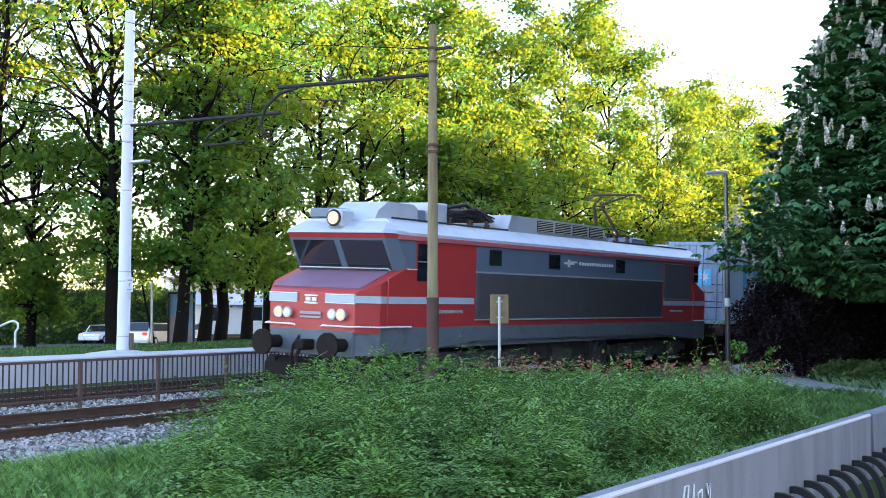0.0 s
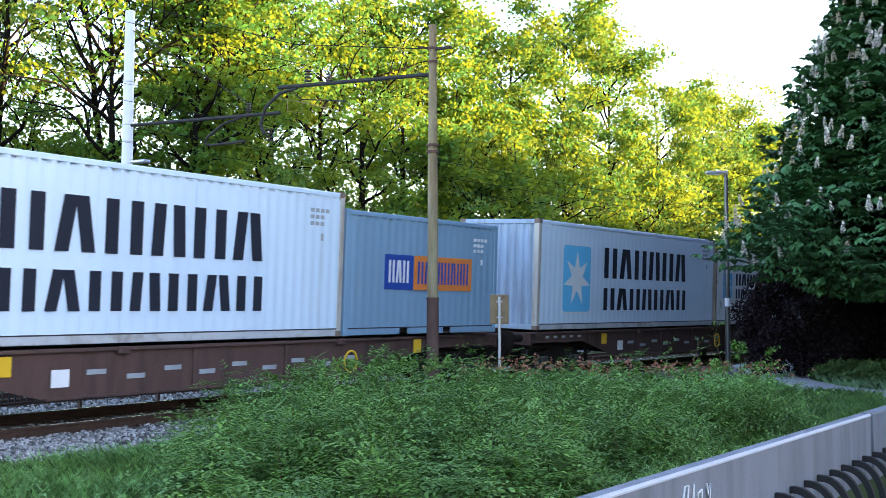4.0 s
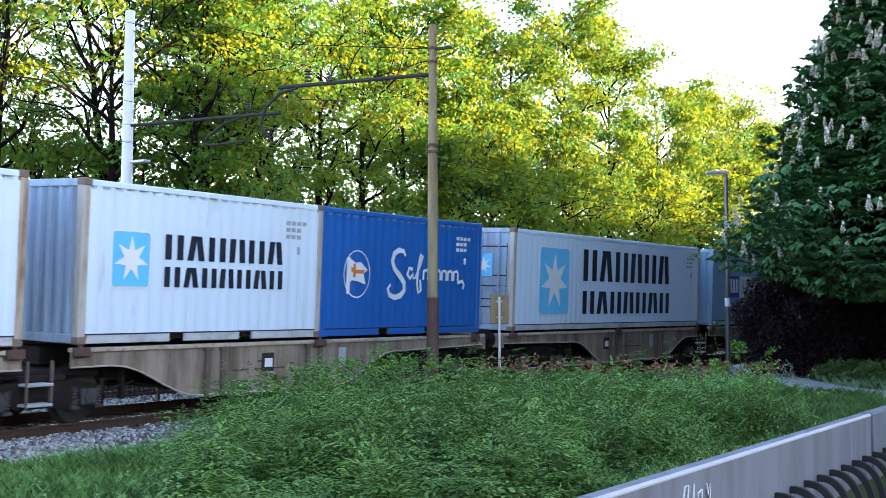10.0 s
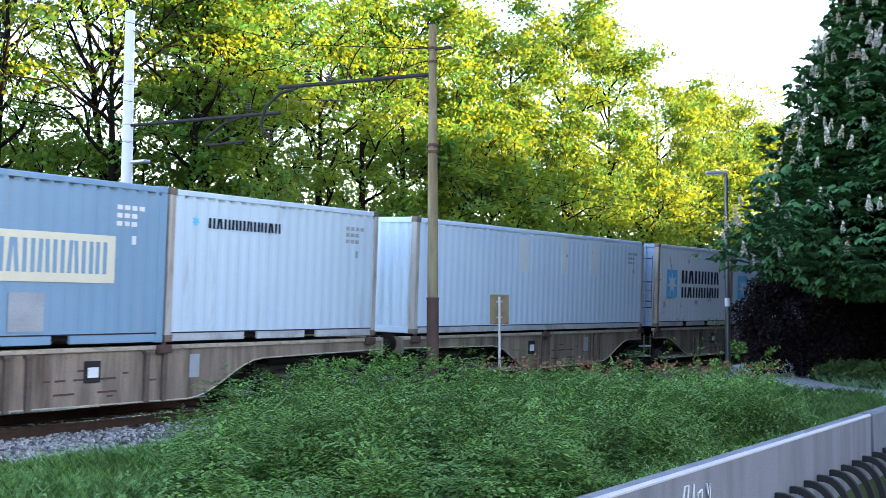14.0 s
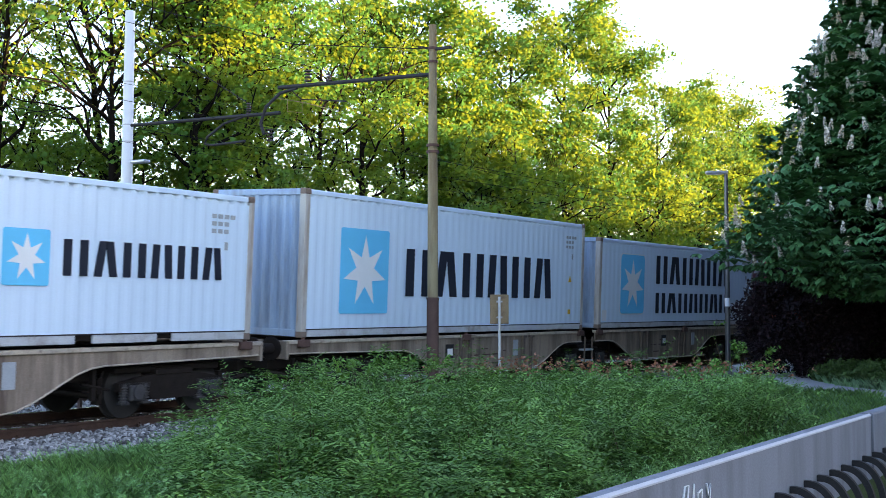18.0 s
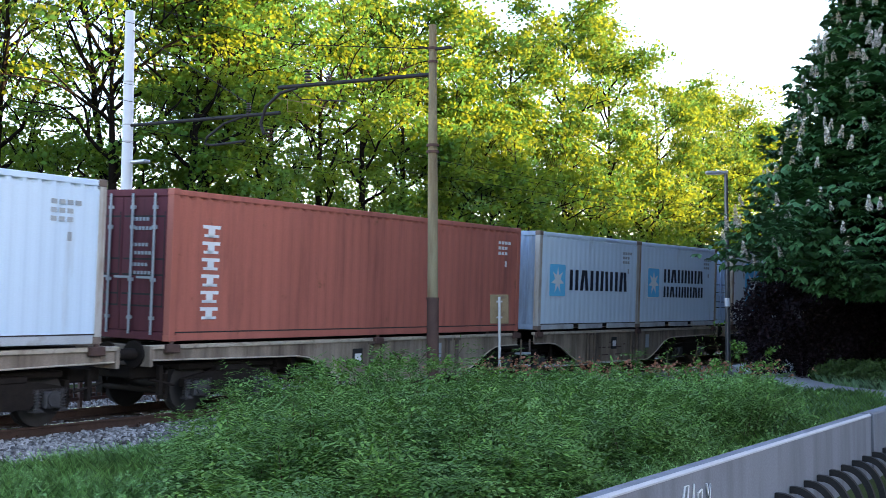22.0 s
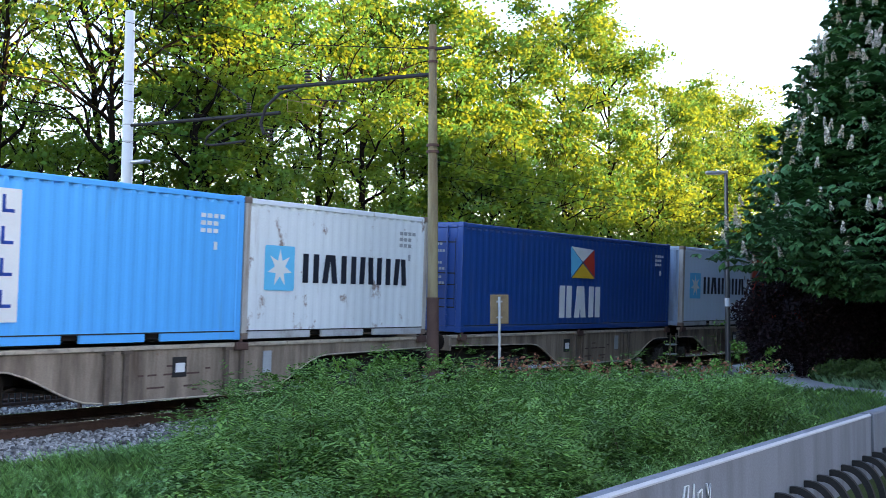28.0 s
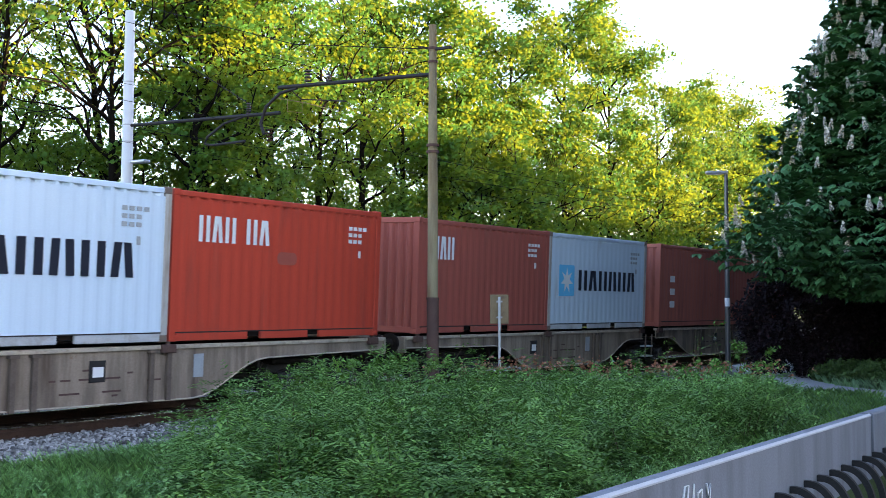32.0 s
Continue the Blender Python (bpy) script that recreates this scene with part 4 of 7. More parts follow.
def brake_gear():
    m = Mesh()
    for d in (-1, 1):
        m.tube([(d * 1.45, -0.85, 0.38), (d * 1.45, 0.85, 0.38)], 0.05, 8)
        m.box(d * 1.45 - 0.05, -0.82, 0.25, d * 1.45 + 0.05, -0.68, 0.68).box(d * 1.45 - 0.05, 0.68, 0.25, d * 1.45 + 0.05, 0.82, 0.68)
        m.tube([(d * 1.5, -0.25, 0.62), (d * 2.3, -0.25, 0.78)], 0.03, 6).tube([(d * 1.4, -0.98, 0.50), (d * 2.0, -0.98, 0.62)], 0.025, 6)
        m.box(-1.6, -0.1, 0.60, 1.6, 0.1, 0.66)
        m.box(min(d * 1.55, d * 2.2), -0.75, 0.62, max(d * 1.55, d * 2.2), 0.75, 0.86, 0.03)
        m.box(min(d * 1.7, d * 1.78), -1.0, 0.35, max(d * 1.7, d * 1.78), -0.92, 0.85)
    return m.data("brake_gear", BOGIE_STEEL)


def bogie(parent, x, paint=BOGIE_STEEL, base=1.8):
    """A two-axle bogie under a wagon; its wheelsets turn in it."""
    def make():
        m = Mesh()
        h = base / 2
        for y0, y1 in ((-1.06, -0.94), (0.94, 1.06)):
            m.prism([(-h - 0.35, 0.60), (-h - 0.35, 0.46), (-h + 0.25, 0.42), (-0.5, 0.30), (0.5, 0.30), (h - 0.25, 0.42), (h + 0.35, 0.46), (h + 0.35, 0.60), (h - 0.1, 0.68), (0.45, 0.72), (-0.45, 0.72), (-h + 0.1, 0.68)], 1, y0, y1)
        m.box(-0.2, -1.0, 0.40, 0.2, 1.0, 0.62)
        return m.data("bogie", paint)

    def springs():
        m = Mesh()
        m.box(-0.15, -1.13, 0.30, 0.15, -0.98, 0.56, 0.02)
        m.disc((0, -1.13, 0.45), 1, 0.12, 0.06, 14)
        m.box(-0.34, -1.06, 0.54, 0.34, -0.98, 0.60)
        for d in (-0.24, 0.24):
            m.tube([(d, -1.03, 0.28), (d, -1.03, 0.58)], 0.045, 8)
            for i in range(6):
                m.disc((d, -1.03, 0.30 + i * 0.045), 2, 0.075, 0.022, 12)
            m.box(d - 0.09, -1.1, 0.25, d + 0.09, -0.96, 0.285)
        return m.data("axle_box", GEAR_STEEL)
    b = part("bogie", shared(("bogie", base), make), None, parent, "grimy steel bogie frame", at=(x, 0, 0))
    for d in (-base / 2, base / 2):
        part("axle_box", shared(("axle_box",), springs), None, b, "axle box between coil springs", at=(d, 0, 0))
    for d in (-base / 2, base / 2):
        wheelset(parent, x + d)
    part("bolster", shared(("bolster", base), lambda: Mesh().box(-1.25, -0.95, 0.74, 1.25, 0.95, DECK - 0.40, 0.03).box(-0.45, -1.08, 0.70, 0.45, 1.08, 0.80, 0.02).data("bolster", BOGIE_STEEL)), None, parent, "grimy bolster over the bogie", at=(x, 0, 0))
    part("brake_gear", shared(("brake_gear", base), brake_gear), None, parent, "grimy brake rods and hangers", at=(x, 0, 0))
    return b


def side_plate(pts, paint, y0=-1.16, y1=-1.12):
    return Mesh().prism(pts, 1, y0, y1)


def curve_up(x0, z0, x1, z1, n=7):
    """A smooth sweep from a low edge to a high one."""
    return [(x0 + (x1 - x0) * i / n, z0 + (z1 - z0) * (0.5 - 0.5 * math.cos(math.pi * i / n))) for i in range(1, n)]


def buffers(e, x, d, paint):
    for y in (-0.875, 0.875):
        part("buffer", Mesh().tube([(x, y, 1.05), (x + d * 0.35, y, 1.05)], 0.10, 12).tube([(x + d * 0.33, y, 1.05), (x + d * 0.62, y, 1.05)], 0.075, 12).disc((x + d * 0.64, y, 1.05), 0, 0.225, 0.05, 18), BOGIE_STEEL, e, "black sprung buffer")


def unit(u, joint_first):
    """One half of an articulated container wagon, 12.2 m of deck; its halves share a bogie at the joint."""
    e = thing("wagon_half", u, "grime-streaked grey-beige half of an articulated container wagon", "wagon", "wagon halves")
    e["lift"] = 0.0
    T, Lw = DECK - 0.02, 12.27
    low = T - 0.34
    a, b = ((0.78, 2.82), (6.75, 8.75)) if joint_first else ((3.5, 5.5), (9.45, 11.45))
    bot = T - 0.97
    if joint_first:
        pts = [(-0.05, T - 0.10), (-0.05, low), (a[0], low)] + curve_up(a[0], low, a[1], bot + 0.04) + [(a[1], bot + 0.04), (b[0], bot)] + curve_up(b[0], bot, b[1], low) + [(b[1], low), (Lw + 0.35, low + 0.05), (Lw + 0.35, T - 0.10)]
    else:
        pts = [(-0.38, T - 0.10), (-0.38, low + 0.05), (a[0], low)] + curve_up(a[0], low, a[1], bot) + [(a[1], bot), (b[0], bot + 0.04)] + curve_up(b[0], bot + 0.04, b[1], low) + [(b[1], low), (Lw, low), (Lw, T - 0.10)]
    key = ("unit", joint_first)
    part("side_sill", shared(key + (1,), lambda: side_plate(pts, WAGON_GREY).data("side_sill", WAGON_GREY)), None, e, "deep fish-belly side sill with streaked paint")
    part("side_sill", shared(key + (2,), lambda: side_plate(pts, WAGON_GREY, 1.12, 1.16).data("side_sill", WAGON_GREY)), None, e)
    x0, x1 = pts[0][0], pts[-1][0]
    part("top_flange", shared(key + (3,), lambda: Mesh().box(x0, -1.20, T - 0.10, x1, -1.06, T - 0.03, 0.01).box(x0, 1.06, T - 0.10, x1, 1.20, T - 0.03, 0.01).data("top_flange", WAGON_EDGE)), None, e)

    def lip():
        m = Mesh()
        for q, r in zip(pts[1:-1], pts[2:-1]):
            d = Vector((r[0] - q[0], 0, r[1] - q[1]))
            if d.length > 1e-4 and d.length < 20:
                m.tube([(q[0], -1.165, q[1] + 0.01), (r[0], -1.165, r[1] + 0.01)], 0.016, 6)
        return m.data("sill_lip", WAGON_EDGE)
    part("sill_lip", shared(key + (4,), lip), None, e, "rolled lower edge of the sill")
    part("centre_beam", shared(key + (5,), lambda: Mesh().box(x0 + 0.1, -0.3, low, x1 - 0.1, 0.3, T - 0.06).box(a[1], -1.1, bot + 0.1, b[0], 1.1, bot + 0.16).data("centre_beam", BOGIE_STEEL)), None, e)
    stay = shared(("stay",), lambda: Mesh().box(-0.05, -1.225, T - 0.95, 0.05, -1.165, T - 0.12, 0.01).box(-0.09, -1.25, T - 0.15, 0.09, -1.165, T - 0.10).data("stay", STAY_GRIME))
    spots = (2.95, 3.35, 5.75, 6.15) if joint_first else (5.9, 6.3, 8.9, 9.3)
    for s in spots:
        part("stay", stay, None, e, "upright stiffener", at=(s, 0, 0))
    pin = shared(("pin",), lambda: Mesh().box(-0.16, -1.26, T - 0.16, 0.16, -1.18, T - 0.02, 0.01).tube([(0, -1.2, T - 0.06), (0, -1.2, T + 0.03)], 0.04, 8).data("twist_lock", POLE_RUST))
    for s in (0.09, 6.1, 12.1):
        part("twist_lock", pin, None, e, "rusty twist lock", at=(s, 0, 0))
    board = shared(("board",), lambda: Mesh().box(-0.17, -1.175, T - 0.58, 0.17, -1.162, T - 0.24, 0.004).data("label_frame", IRON_DARK))
    sheet = shared(("sheet",), lambda: Mesh().box(-0.10, -1.18, T - 0.50, 0.12, -1.1755, T - 0.34).data("label_sheet", LETTER_WHITE))
    f = part("label_frame", board, None, e, "dark frame for a paper label", at=((4.6 if joint_first else 5.45), 0, 0))
    part("label_sheet", sheet, None, f)
    part("plate", shared(("plate",), lambda: Mesh().box(-0.12, -1.172, T - 0.6, 0.12, -1.162, T - 0.2).data("plate", FAINT_GREY)), None, e, "grey inspection plate", at=((6.9 if joint_first else 8.55), 0, 0))

    r = random.Random(3)
    for i in range(10):
        x, z, w = r.uniform(a[1] + 0.4, b[0] - 0.8), bot + 0.15 + 0.07 * r.randrange(7), r.choice((0.12, 0.2, 0.3, 0.4))
        part("stencil_bar", shared(("bar", w), lambda: Mesh().box(0, -1.167, 0, w, -1.162, 0.03).data("stencil_bar", WAGON_BROWN)), None, e, at=(x, 0, z))
    if joint_first:
        bogie(e, 10.45)
        buffers(e, Lw + 0.35, 1, WAGON_GREY)
        part("head_beam", Mesh().box(Lw + 0.28, -1.2, 0.85, Lw + 0.36, 1.2, 1.2, 0.01), WAGON_GREY, e)
    else:
        bogie(e, 1.82)
        bogie(e, Lw + 0.5)
        buffers(e, -0.38, -1, WAGON_GREY)
        part("head_beam", Mesh().box(-0.39, -1.2, 0.85, -0.31, 1.2, 1.2, 0.01), WAGON_GREY, e)
        part("step_post", Mesh().box(Lw + 0.47, -1.28, 0.34, Lw + 0.51, -1.24, T - 0.2).box(Lw + 0.01, -1.28, 0.34, Lw + 0.04, -1.24, T - 0.2), STAY_GRIME, e, "grimy post of the foot steps")
        for z in (0.36, 0.66):
            part("foot_step", Mesh().box(Lw + 0.02, -1.3, z, Lw + 0.5, -1.08, z + 0.045, 0.008), FAINT_GREY, e, "pale steel foot step at the joint")


def long_wagon(u):
    """A brown bogie wagon, 60 feet of deck."""
    e = thing("container_wagon", u, "dark brown bogie wagon with a deep middle sill", "wagon", "brown wagons")
    e["lift"] = 0.0
    T = DECK - 0.02
    low, bot = T - 0.30, T - 0.80
    pts = [(-0.25, T - 0.08), (-0.25, low), (2.7, low), (4.8, bot), (13.4, bot), (15.5, low), (18.75, low), (18.75, T - 0.08)]
    for y0, y1 in ((-1.16, -1.12), (1.12, 1.16)):
        part("side_sill", side_plate(pts, WAGON_BROWN, y0, y1), WAGON_BROWN, e, "brown side sill with a deep middle")
    part("top_flange", Mesh().box(-0.3, -1.22, T - 0.09, 18.8, -1.06, T - 0.03, 0.01).box(-0.3, 1.06, T - 0.09, 18.8, 1.22, T - 0.03, 0.01), WAGON_BROWN, e)
    part("lower_flange", Mesh().box(-0.25, -1.20, low - 0.01, 2.7, -1.1, low + 0.03).box(4.8, -1.2, bot - 0.01, 13.4, -1.1, bot + 0.03).box(15.5, -1.2, low - 0.01, 18.75, -1.1, low + 0.03), WAGON_BROWN, e)
    part("centre_beam", Mesh().box(-0.2, -0.3, low - 0.1, 18.7, 0.3, T - 0.06).box(4.9, -1.1, bot + 0.1, 13.3, 1.1, bot + 0.16), BOGIE_STEEL, e)
    for x in (-0.26, 18.7):
        part("head_beam", Mesh().box(x, -1.2, 0.88, x + 0.08, 1.2, 1.2, 0.01), WAGON_BROWN, e)
    buffers(e, -0.26, -1, WAGON_BROWN)
    buffers(e, 18.78, 1, WAGON_BROWN)
    part("yellow_tag", Mesh().box(3.85, -1.19, T - 0.42, 4.15, -1.165, T - 0.12, 0.01), LOGO_YELLOW, e, "yellow handle plate")
    part("yellow_tag", Mesh().box(15.0, -1.19, T - 0.40, 15.3, -1.165, T - 0.10, 0.01), LOGO_YELLOW, e, "yellow handle plate")
    part("label_sheet", Mesh().box(4.9, -1.175, T - 0.62, 5.25, -1.162, T - 0.35, 0.004), LETTER_WHITE, e, "white paper label")
    for i in range(9):
        part("stencil_bar", shared(("pale_bar",), lambda: Mesh().box(0, -1.167, 0, 0.4, -1.162, 0.08).data("stencil_bar", FAINT_GREY)), None, e, at=(5.6 + i * 0.85, 0, T - 0.45 - 0.1 * (i % 2)))
    for i in range(5):
        part("stencil_bar", shared(("short_bar",), lambda: Mesh().box(0, -1.167, 0, 0.18, -1.162, 0.06).data("stencil_bar", FAINT_GREY)), None, e, at=(0.6 + i * 0.45, 0, T - 0.2))
    part("brake_wheel", Mesh().tube([(12.6 + 0.22 * math.cos(k * 0.3927), -1.2, T - 0.5 + 0.22 * math.sin(k * 0.3927)) for k in range(17)], 0.022, 8).box(12.42, -1.21, T - 0.52, 12.78, -1.19, T - 0.48), LOGO_YELLOW, e, "yellow brake wheel")
    for s in (0.1, 6.3, 12.2, 18.3):
        part("twist_lock", Mesh().box(s - 0.12, -1.26, T - 0.14, s + 0.12, -1.18, T - 0.02, 0.01), WAGON_BROWN, e)
    for x in (3.1, 8.0, 10.5):
        part("stay", Mesh().box(x - 0.04, -1.2, T - 0.75 if x > 4 else T - 0.3, x + 0.04, -1.162, T - 0.1), WAGON_BROWN, e)
    bogie(e, 1.55)
    bogie(e, 17.0)


long_wagon(U[1])
long_wagon(U[3])
for first, second in ((5, 7), (9, 10), (12, 13), (15, 16), (17, 18), (20, 21), (23, 24), (26, 28)):
    unit(U[first], False)
    unit(U[second], True)
# ---- locomotive ----
LOCO_GEAR = mat("locomotive_dusty_gear", (0.088, 0.084, 0.088), 0.55, vary=0.3, scale=5.0, dirt=(0.04, 0.035, 0.03), dirt_at=(0.45, 0.7))


def build_locomotive(u):
    e = thing("locomotive", u, "red and slate-grey electric locomotive with a silver roof and lit headlamp", "locomotive")
    e["lift"] = 0.0
    L = 19.3
    # the nose narrows in plan; x, half width, z of its corners
    nose = [(-0.04, 1.14, 1.30), (-0.06, 1.14, 2.14), (0.10, 1.14, 2.22), (0.42, 1.44, 1.30), (0.42, 1.44, 2.20), (0.42, 1.44, 2.34), (1.13, 1.30, 2.607), (0.70, 1.30, 3.32), (0.64, 1.30, 3.42), (1.35, 1.44, 2.69), (0.91, 1.44, 3.42)]
    v = [(x if f == 0 else L - x, w * d, z) for f in (0, 1) for d in (-1, 1) for x, w, z in nose]
    n = len(nose)
    faces = []
    for f in (0, 1):
        a, b = 2 * f * n, (2 * f + 1) * n
        faces += [(a, b, b + 1, a + 1), (a + 1, b + 1, b + 2, a + 2), (a + 2, b + 2, b + 5, b + 9, b + 6, a + 6, a + 9, a + 5), (a + 6, b + 6, b + 7, a + 7), (a + 7, b + 7, b + 8, a + 8), (a, a + 3, b + 3, b)]
        for k in (a, b):
            faces += [(k, k + 3, k + 4, k + 1), (k + 1, k + 4, k + 5, k + 2), (k + 6, k + 9, k + 10, k + 8, k + 7)]
    for d in (0, 1):
        a, b = d * n, (2 + d) * n
        faces.append(tuple(a + k for k in (3, 4, 5, 9, 10)) + tuple(b + k for k in (10, 9, 5, 4, 3)))
    faces += [(8, n + 8, n + 10, 3 * n + 10, 3 * n + 8, 2 * n + 8, 2 * n + 10, 10), (3, 2 * n + 3, 3 * n + 3, n + 3)]
    part("body", Mesh().add(v, faces), LOCO_RED, e, "red steel body with slanted noses")
    skirt = [(0.43, 1.42), (0.43, 0.86), (1.9, 0.90), (4.1, 1.08), (L - 4.1, 1.06), (L - 1.9, 0.90), (L - 0.43, 0.86), (L - 0.43, 1.42)]
    for y0, y1 in ((-1.452, -1.40), (1.40, 1.452)):
        part("skirt", Mesh().prism(skirt, 1, y0, y1), LOCO_SKIRT, e, "grey lower skirt")
    part("frame", Mesh().box(0.44, -1.40, 0.95, L - 0.44, 1.40, 1.40), LOCO_SKIRT, e)
    for f in (0, 1):
        def mx(x):
            return L - x if f else x
        a, b = sorted((mx(-0.07), mx(0.05)))
        part("apron", Mesh().box(a, -1.12, 0.80, b, 1.12, 1.34, 0.02).prism([(mx(0.02), -1.13), (mx(0.43), -1.43), (mx(0.43), 1.43), (mx(0.02), 1.13)], 2, 0.84, 1.32), LOCO_SKIRT, e, "grimy slate-grey buffer beam")
        part("screen_surround", Mesh().prism([(mx(1.115), 2.622), (mx(0.705), 3.305), (mx(0.692), 3.30), (mx(1.10), 2.617)], 1, -1.30, 1.30), LOCO_GREY, e, "slate surround of the windscreen")
        part("hood", Mesh().prism([(mx(0.08), 2.205), (mx(1.08), 2.585), (mx(1.08), 2.612), (mx(0.06), 2.238)], 1, -1.16, 1.16), LOCO_HOOD, e, "faded hood over the nose")
        n = Vector((-0.713, 0, -0.43)).normalized() * 0.035
        for y0, y1 in ((-1.24, -0.09), (0.09, 1.24)):
            v = [(mx(1.098 + n.x), y0, 2.66 + n.z), (mx(1.098 + n.x), y1, 2.66 + n.z), (mx(0.73 + n.x), y1 * 0.98, 3.27 + n.z), (mx(0.73 + n.x), y0 * 0.98, 3.27 + n.z)]
            v += [(mx(1.12), y0, 2.66), (mx(1.12), y1, 2.66), (mx(0.75), y1 * 0.98, 3.27), (mx(0.75), y0 * 0.98, 3.27)]
            part("windscreen", Mesh().add(v, [(0, 1, 2, 3), (7, 6, 5, 4), (0, 4, 5, 1), (1, 5, 6, 2), (2, 6, 7, 3), (3, 7, 4, 0)]), DARK_GLASS, e, "dark windscreen pane")
        part("hand_rail", Mesh().tube([(mx(1.02), -1.24, 2.62), (mx(0.97), -1.2, 2.665), (mx(0.97), 1.2, 2.665), (mx(1.02), 1.24, 2.62)], 0.018, 6), GALVANISED, e, "pale rail under the windscreen")
        for s in (-1, 1):
            out = Vector((-0.443, 0.856, -0.267))
            pane = []
            for k in (0.012, -0.01):
                pane += [(mx(x + out.x * k), s * (w + out.y * k), z + out.z * k) for x, w, z in ((1.133, 1.302, 2.615), (1.348, 1.439, 2.695), (0.975, 1.439, 3.315), (0.705, 1.302, 3.315))]
            part("corner_pane", Mesh().add(pane, [(0, 1, 2, 3), (7, 6, 5, 4), (0, 4, 5, 1), (1, 5, 6, 2), (2, 6, 7, 3), (3, 7, 4, 0)]), LOCO_GREY, e, "slate-grey slanted cab corner")
        x0, x1 = sorted((mx(-0.09), mx(-0.045)))
        for s in (-1, 1):
            y0, y1 = sorted((s * 0.38, s * 1.145))
            part("front_stripe", Mesh().box(x0, y0, 1.93, x1, y1, 2.08), LOCO_STRIPE, e, "pale blue-grey nose stripe")
            part("corner_stripe", Mesh().prism([(mx(-0.085), s * 1.14), (mx(0.42), s * 1.458), (mx(0.42), s * 1.42), (mx(-0.04), s * 1.12)], 2, 1.93, 2.08), LOCO_STRIPE, e, "pale blue-grey stripe round the corner")
            part("stripe_line", Mesh().box(x0, y0, 2.085, x1, y1, 2.105).box(x0, y0, 1.905, x1, y1, 1.925), LETTER_WHITE, e, "thin white line beside the stripe")
            for yy, r, mm in ((s * 0.84, 0.09, LAMP_GLOW), (s * 0.60, 0.08, LAMP_GLASS)):
                ring = part("lamp_ring", Mesh().disc((mx(-0.09), yy, 1.68), 0, r + 0.035, 0.10, 20), GALVANISED, e, "bright lamp rim")
                part("lamp", Mesh().disc((mx(-0.145), yy, 1.68), 0, r, 0.02, 20), mm if f == 0 else LAMP_GLASS, ring, "round headlamp")
            part("buffer", Mesh().tube([(mx(0.0), s * 0.875, 1.05), (mx(-0.36), s * 0.875, 1.05)], 0.14, 14).disc((mx(-0.58), s * 0.875, 1.05), 0, 0.27, 0.06, 22).tube([(mx(-0.34), s * 0.875, 1.05), (mx(-0.58), s * 0.875, 1.05)], 0.09, 12), BOGIE_STEEL, e, "black buffer")
            part("foot_rail", Mesh().tube([(mx(-0.15), s * 0.35, 1.42), (mx(-0.18), s * 0.4, 1.44), (mx(-0.18), s * 1.14, 1.44), (mx(0.36), s * 1.49, 1.44), (mx(1.5), s * 1.49, 1.44)], 0.02, 6), LETTER_WHITE, e, "white hand rail")
        part("emblem", Mesh().box(x0, -0.17, 1.88, x1, 0.17, 1.92).box(x0, -0.17, 2.04, x1, 0.17, 2.07).box(x0, -0.13, 1.94, x1, -0.03, 2.02).box(x0, 0.02, 1.94, x1, 0.14, 2.02), LETTER_WHITE, e, "plain white emblem bars")
        part("number_bars", Mesh().box(x0, -0.28, 1.58, x1, 0.28, 1.62).box(x0, -0.28, 1.66, x1, 0.28, 1.72), FAINT_GREY, e, "faded plain bars")
        part("coupler", Mesh().box(*sorted((mx(-0.45), mx(0.0)))[:1], -0.12, 0.92, sorted((mx(-0.45), mx(0.0)))[1], 0.12, 1.14, 0.03).tube([(mx(-0.4), 0, 1.0), (mx(-0.5), 0, 0.75), (mx(-0.42), 0, 0.55)], 0.045, 8), BOGIE_STEEL, e, "coupling hook and chain")
        part("plough", Mesh().prism([(mx(0.05), 0.75), (mx(0.05), 0.18), (mx(-0.12), 0.16), (mx(-0.10), 0.6)], 1, -1.2, 1.2), BOGIE_STEEL, e, "grimy black rail guard")
        for s in (-1, 1):
            wing = part("guard_wing", Mesh().prism([(mx(-0.1), s * 0.92), (mx(0.55), s * 1.40), (mx(0.55), s * 1.33), (mx(-0.02), s * 0.88)], 2, 0.20, 0.72), BOGIE_STEEL, e, "swept wing of the rail guard")
            for k in range(4):
                a, w = 0.02 + 0.24 * k, 0.12
                ends = [(a, 0.24), (a + w, 0.24), (a + w + 0.13, 0.68), (a + 0.13, 0.68)]
                v = [(mx(-0.1 + 0.65 * f - 0.012 * o), s * (0.92 + 0.48 * f + 0.012 * o), z) for o in (0, 1) for f, z in ends]
                part("warning_stripe", Mesh().add(v, [(0, 1, 2, 3), (7, 6, 5, 4), (0, 4, 5, 1), (1, 5, 6, 2), (2, 6, 7, 3), (3, 7, 4, 0)]), CAST_GRIME if k % 2 else LOCO_RED, wing, "grimy slanted warning stripe")
        for yy in (-0.45, 0.3):
            part("hose", Mesh().tube([(mx(-0.05), yy, 1.2), (mx(-0.25), yy, 1.0), (mx(-0.25), yy + 0.05, 0.7), (mx(-0.1), yy + 0.1, 0.55)], 0.03, 8), BLACK_RUBBER, e, "black air hose")
        # roof brow with the top lamp
        brow = [(mx(a), w * d, z) for d in (-1, 1) for a, w, z in ((0.60, 1.31, 3.415), (0.66, 1.29, 3.50), (0.95, 1.16, 3.66), (1.25, 1.06, 3.742), (1.8, 1.06, 3.742), (1.8, 1.42, 3.462), (1.8, 1.455, 3.415), (0.89, 1.455, 3.415), (0.95, 1.43, 3.49))]
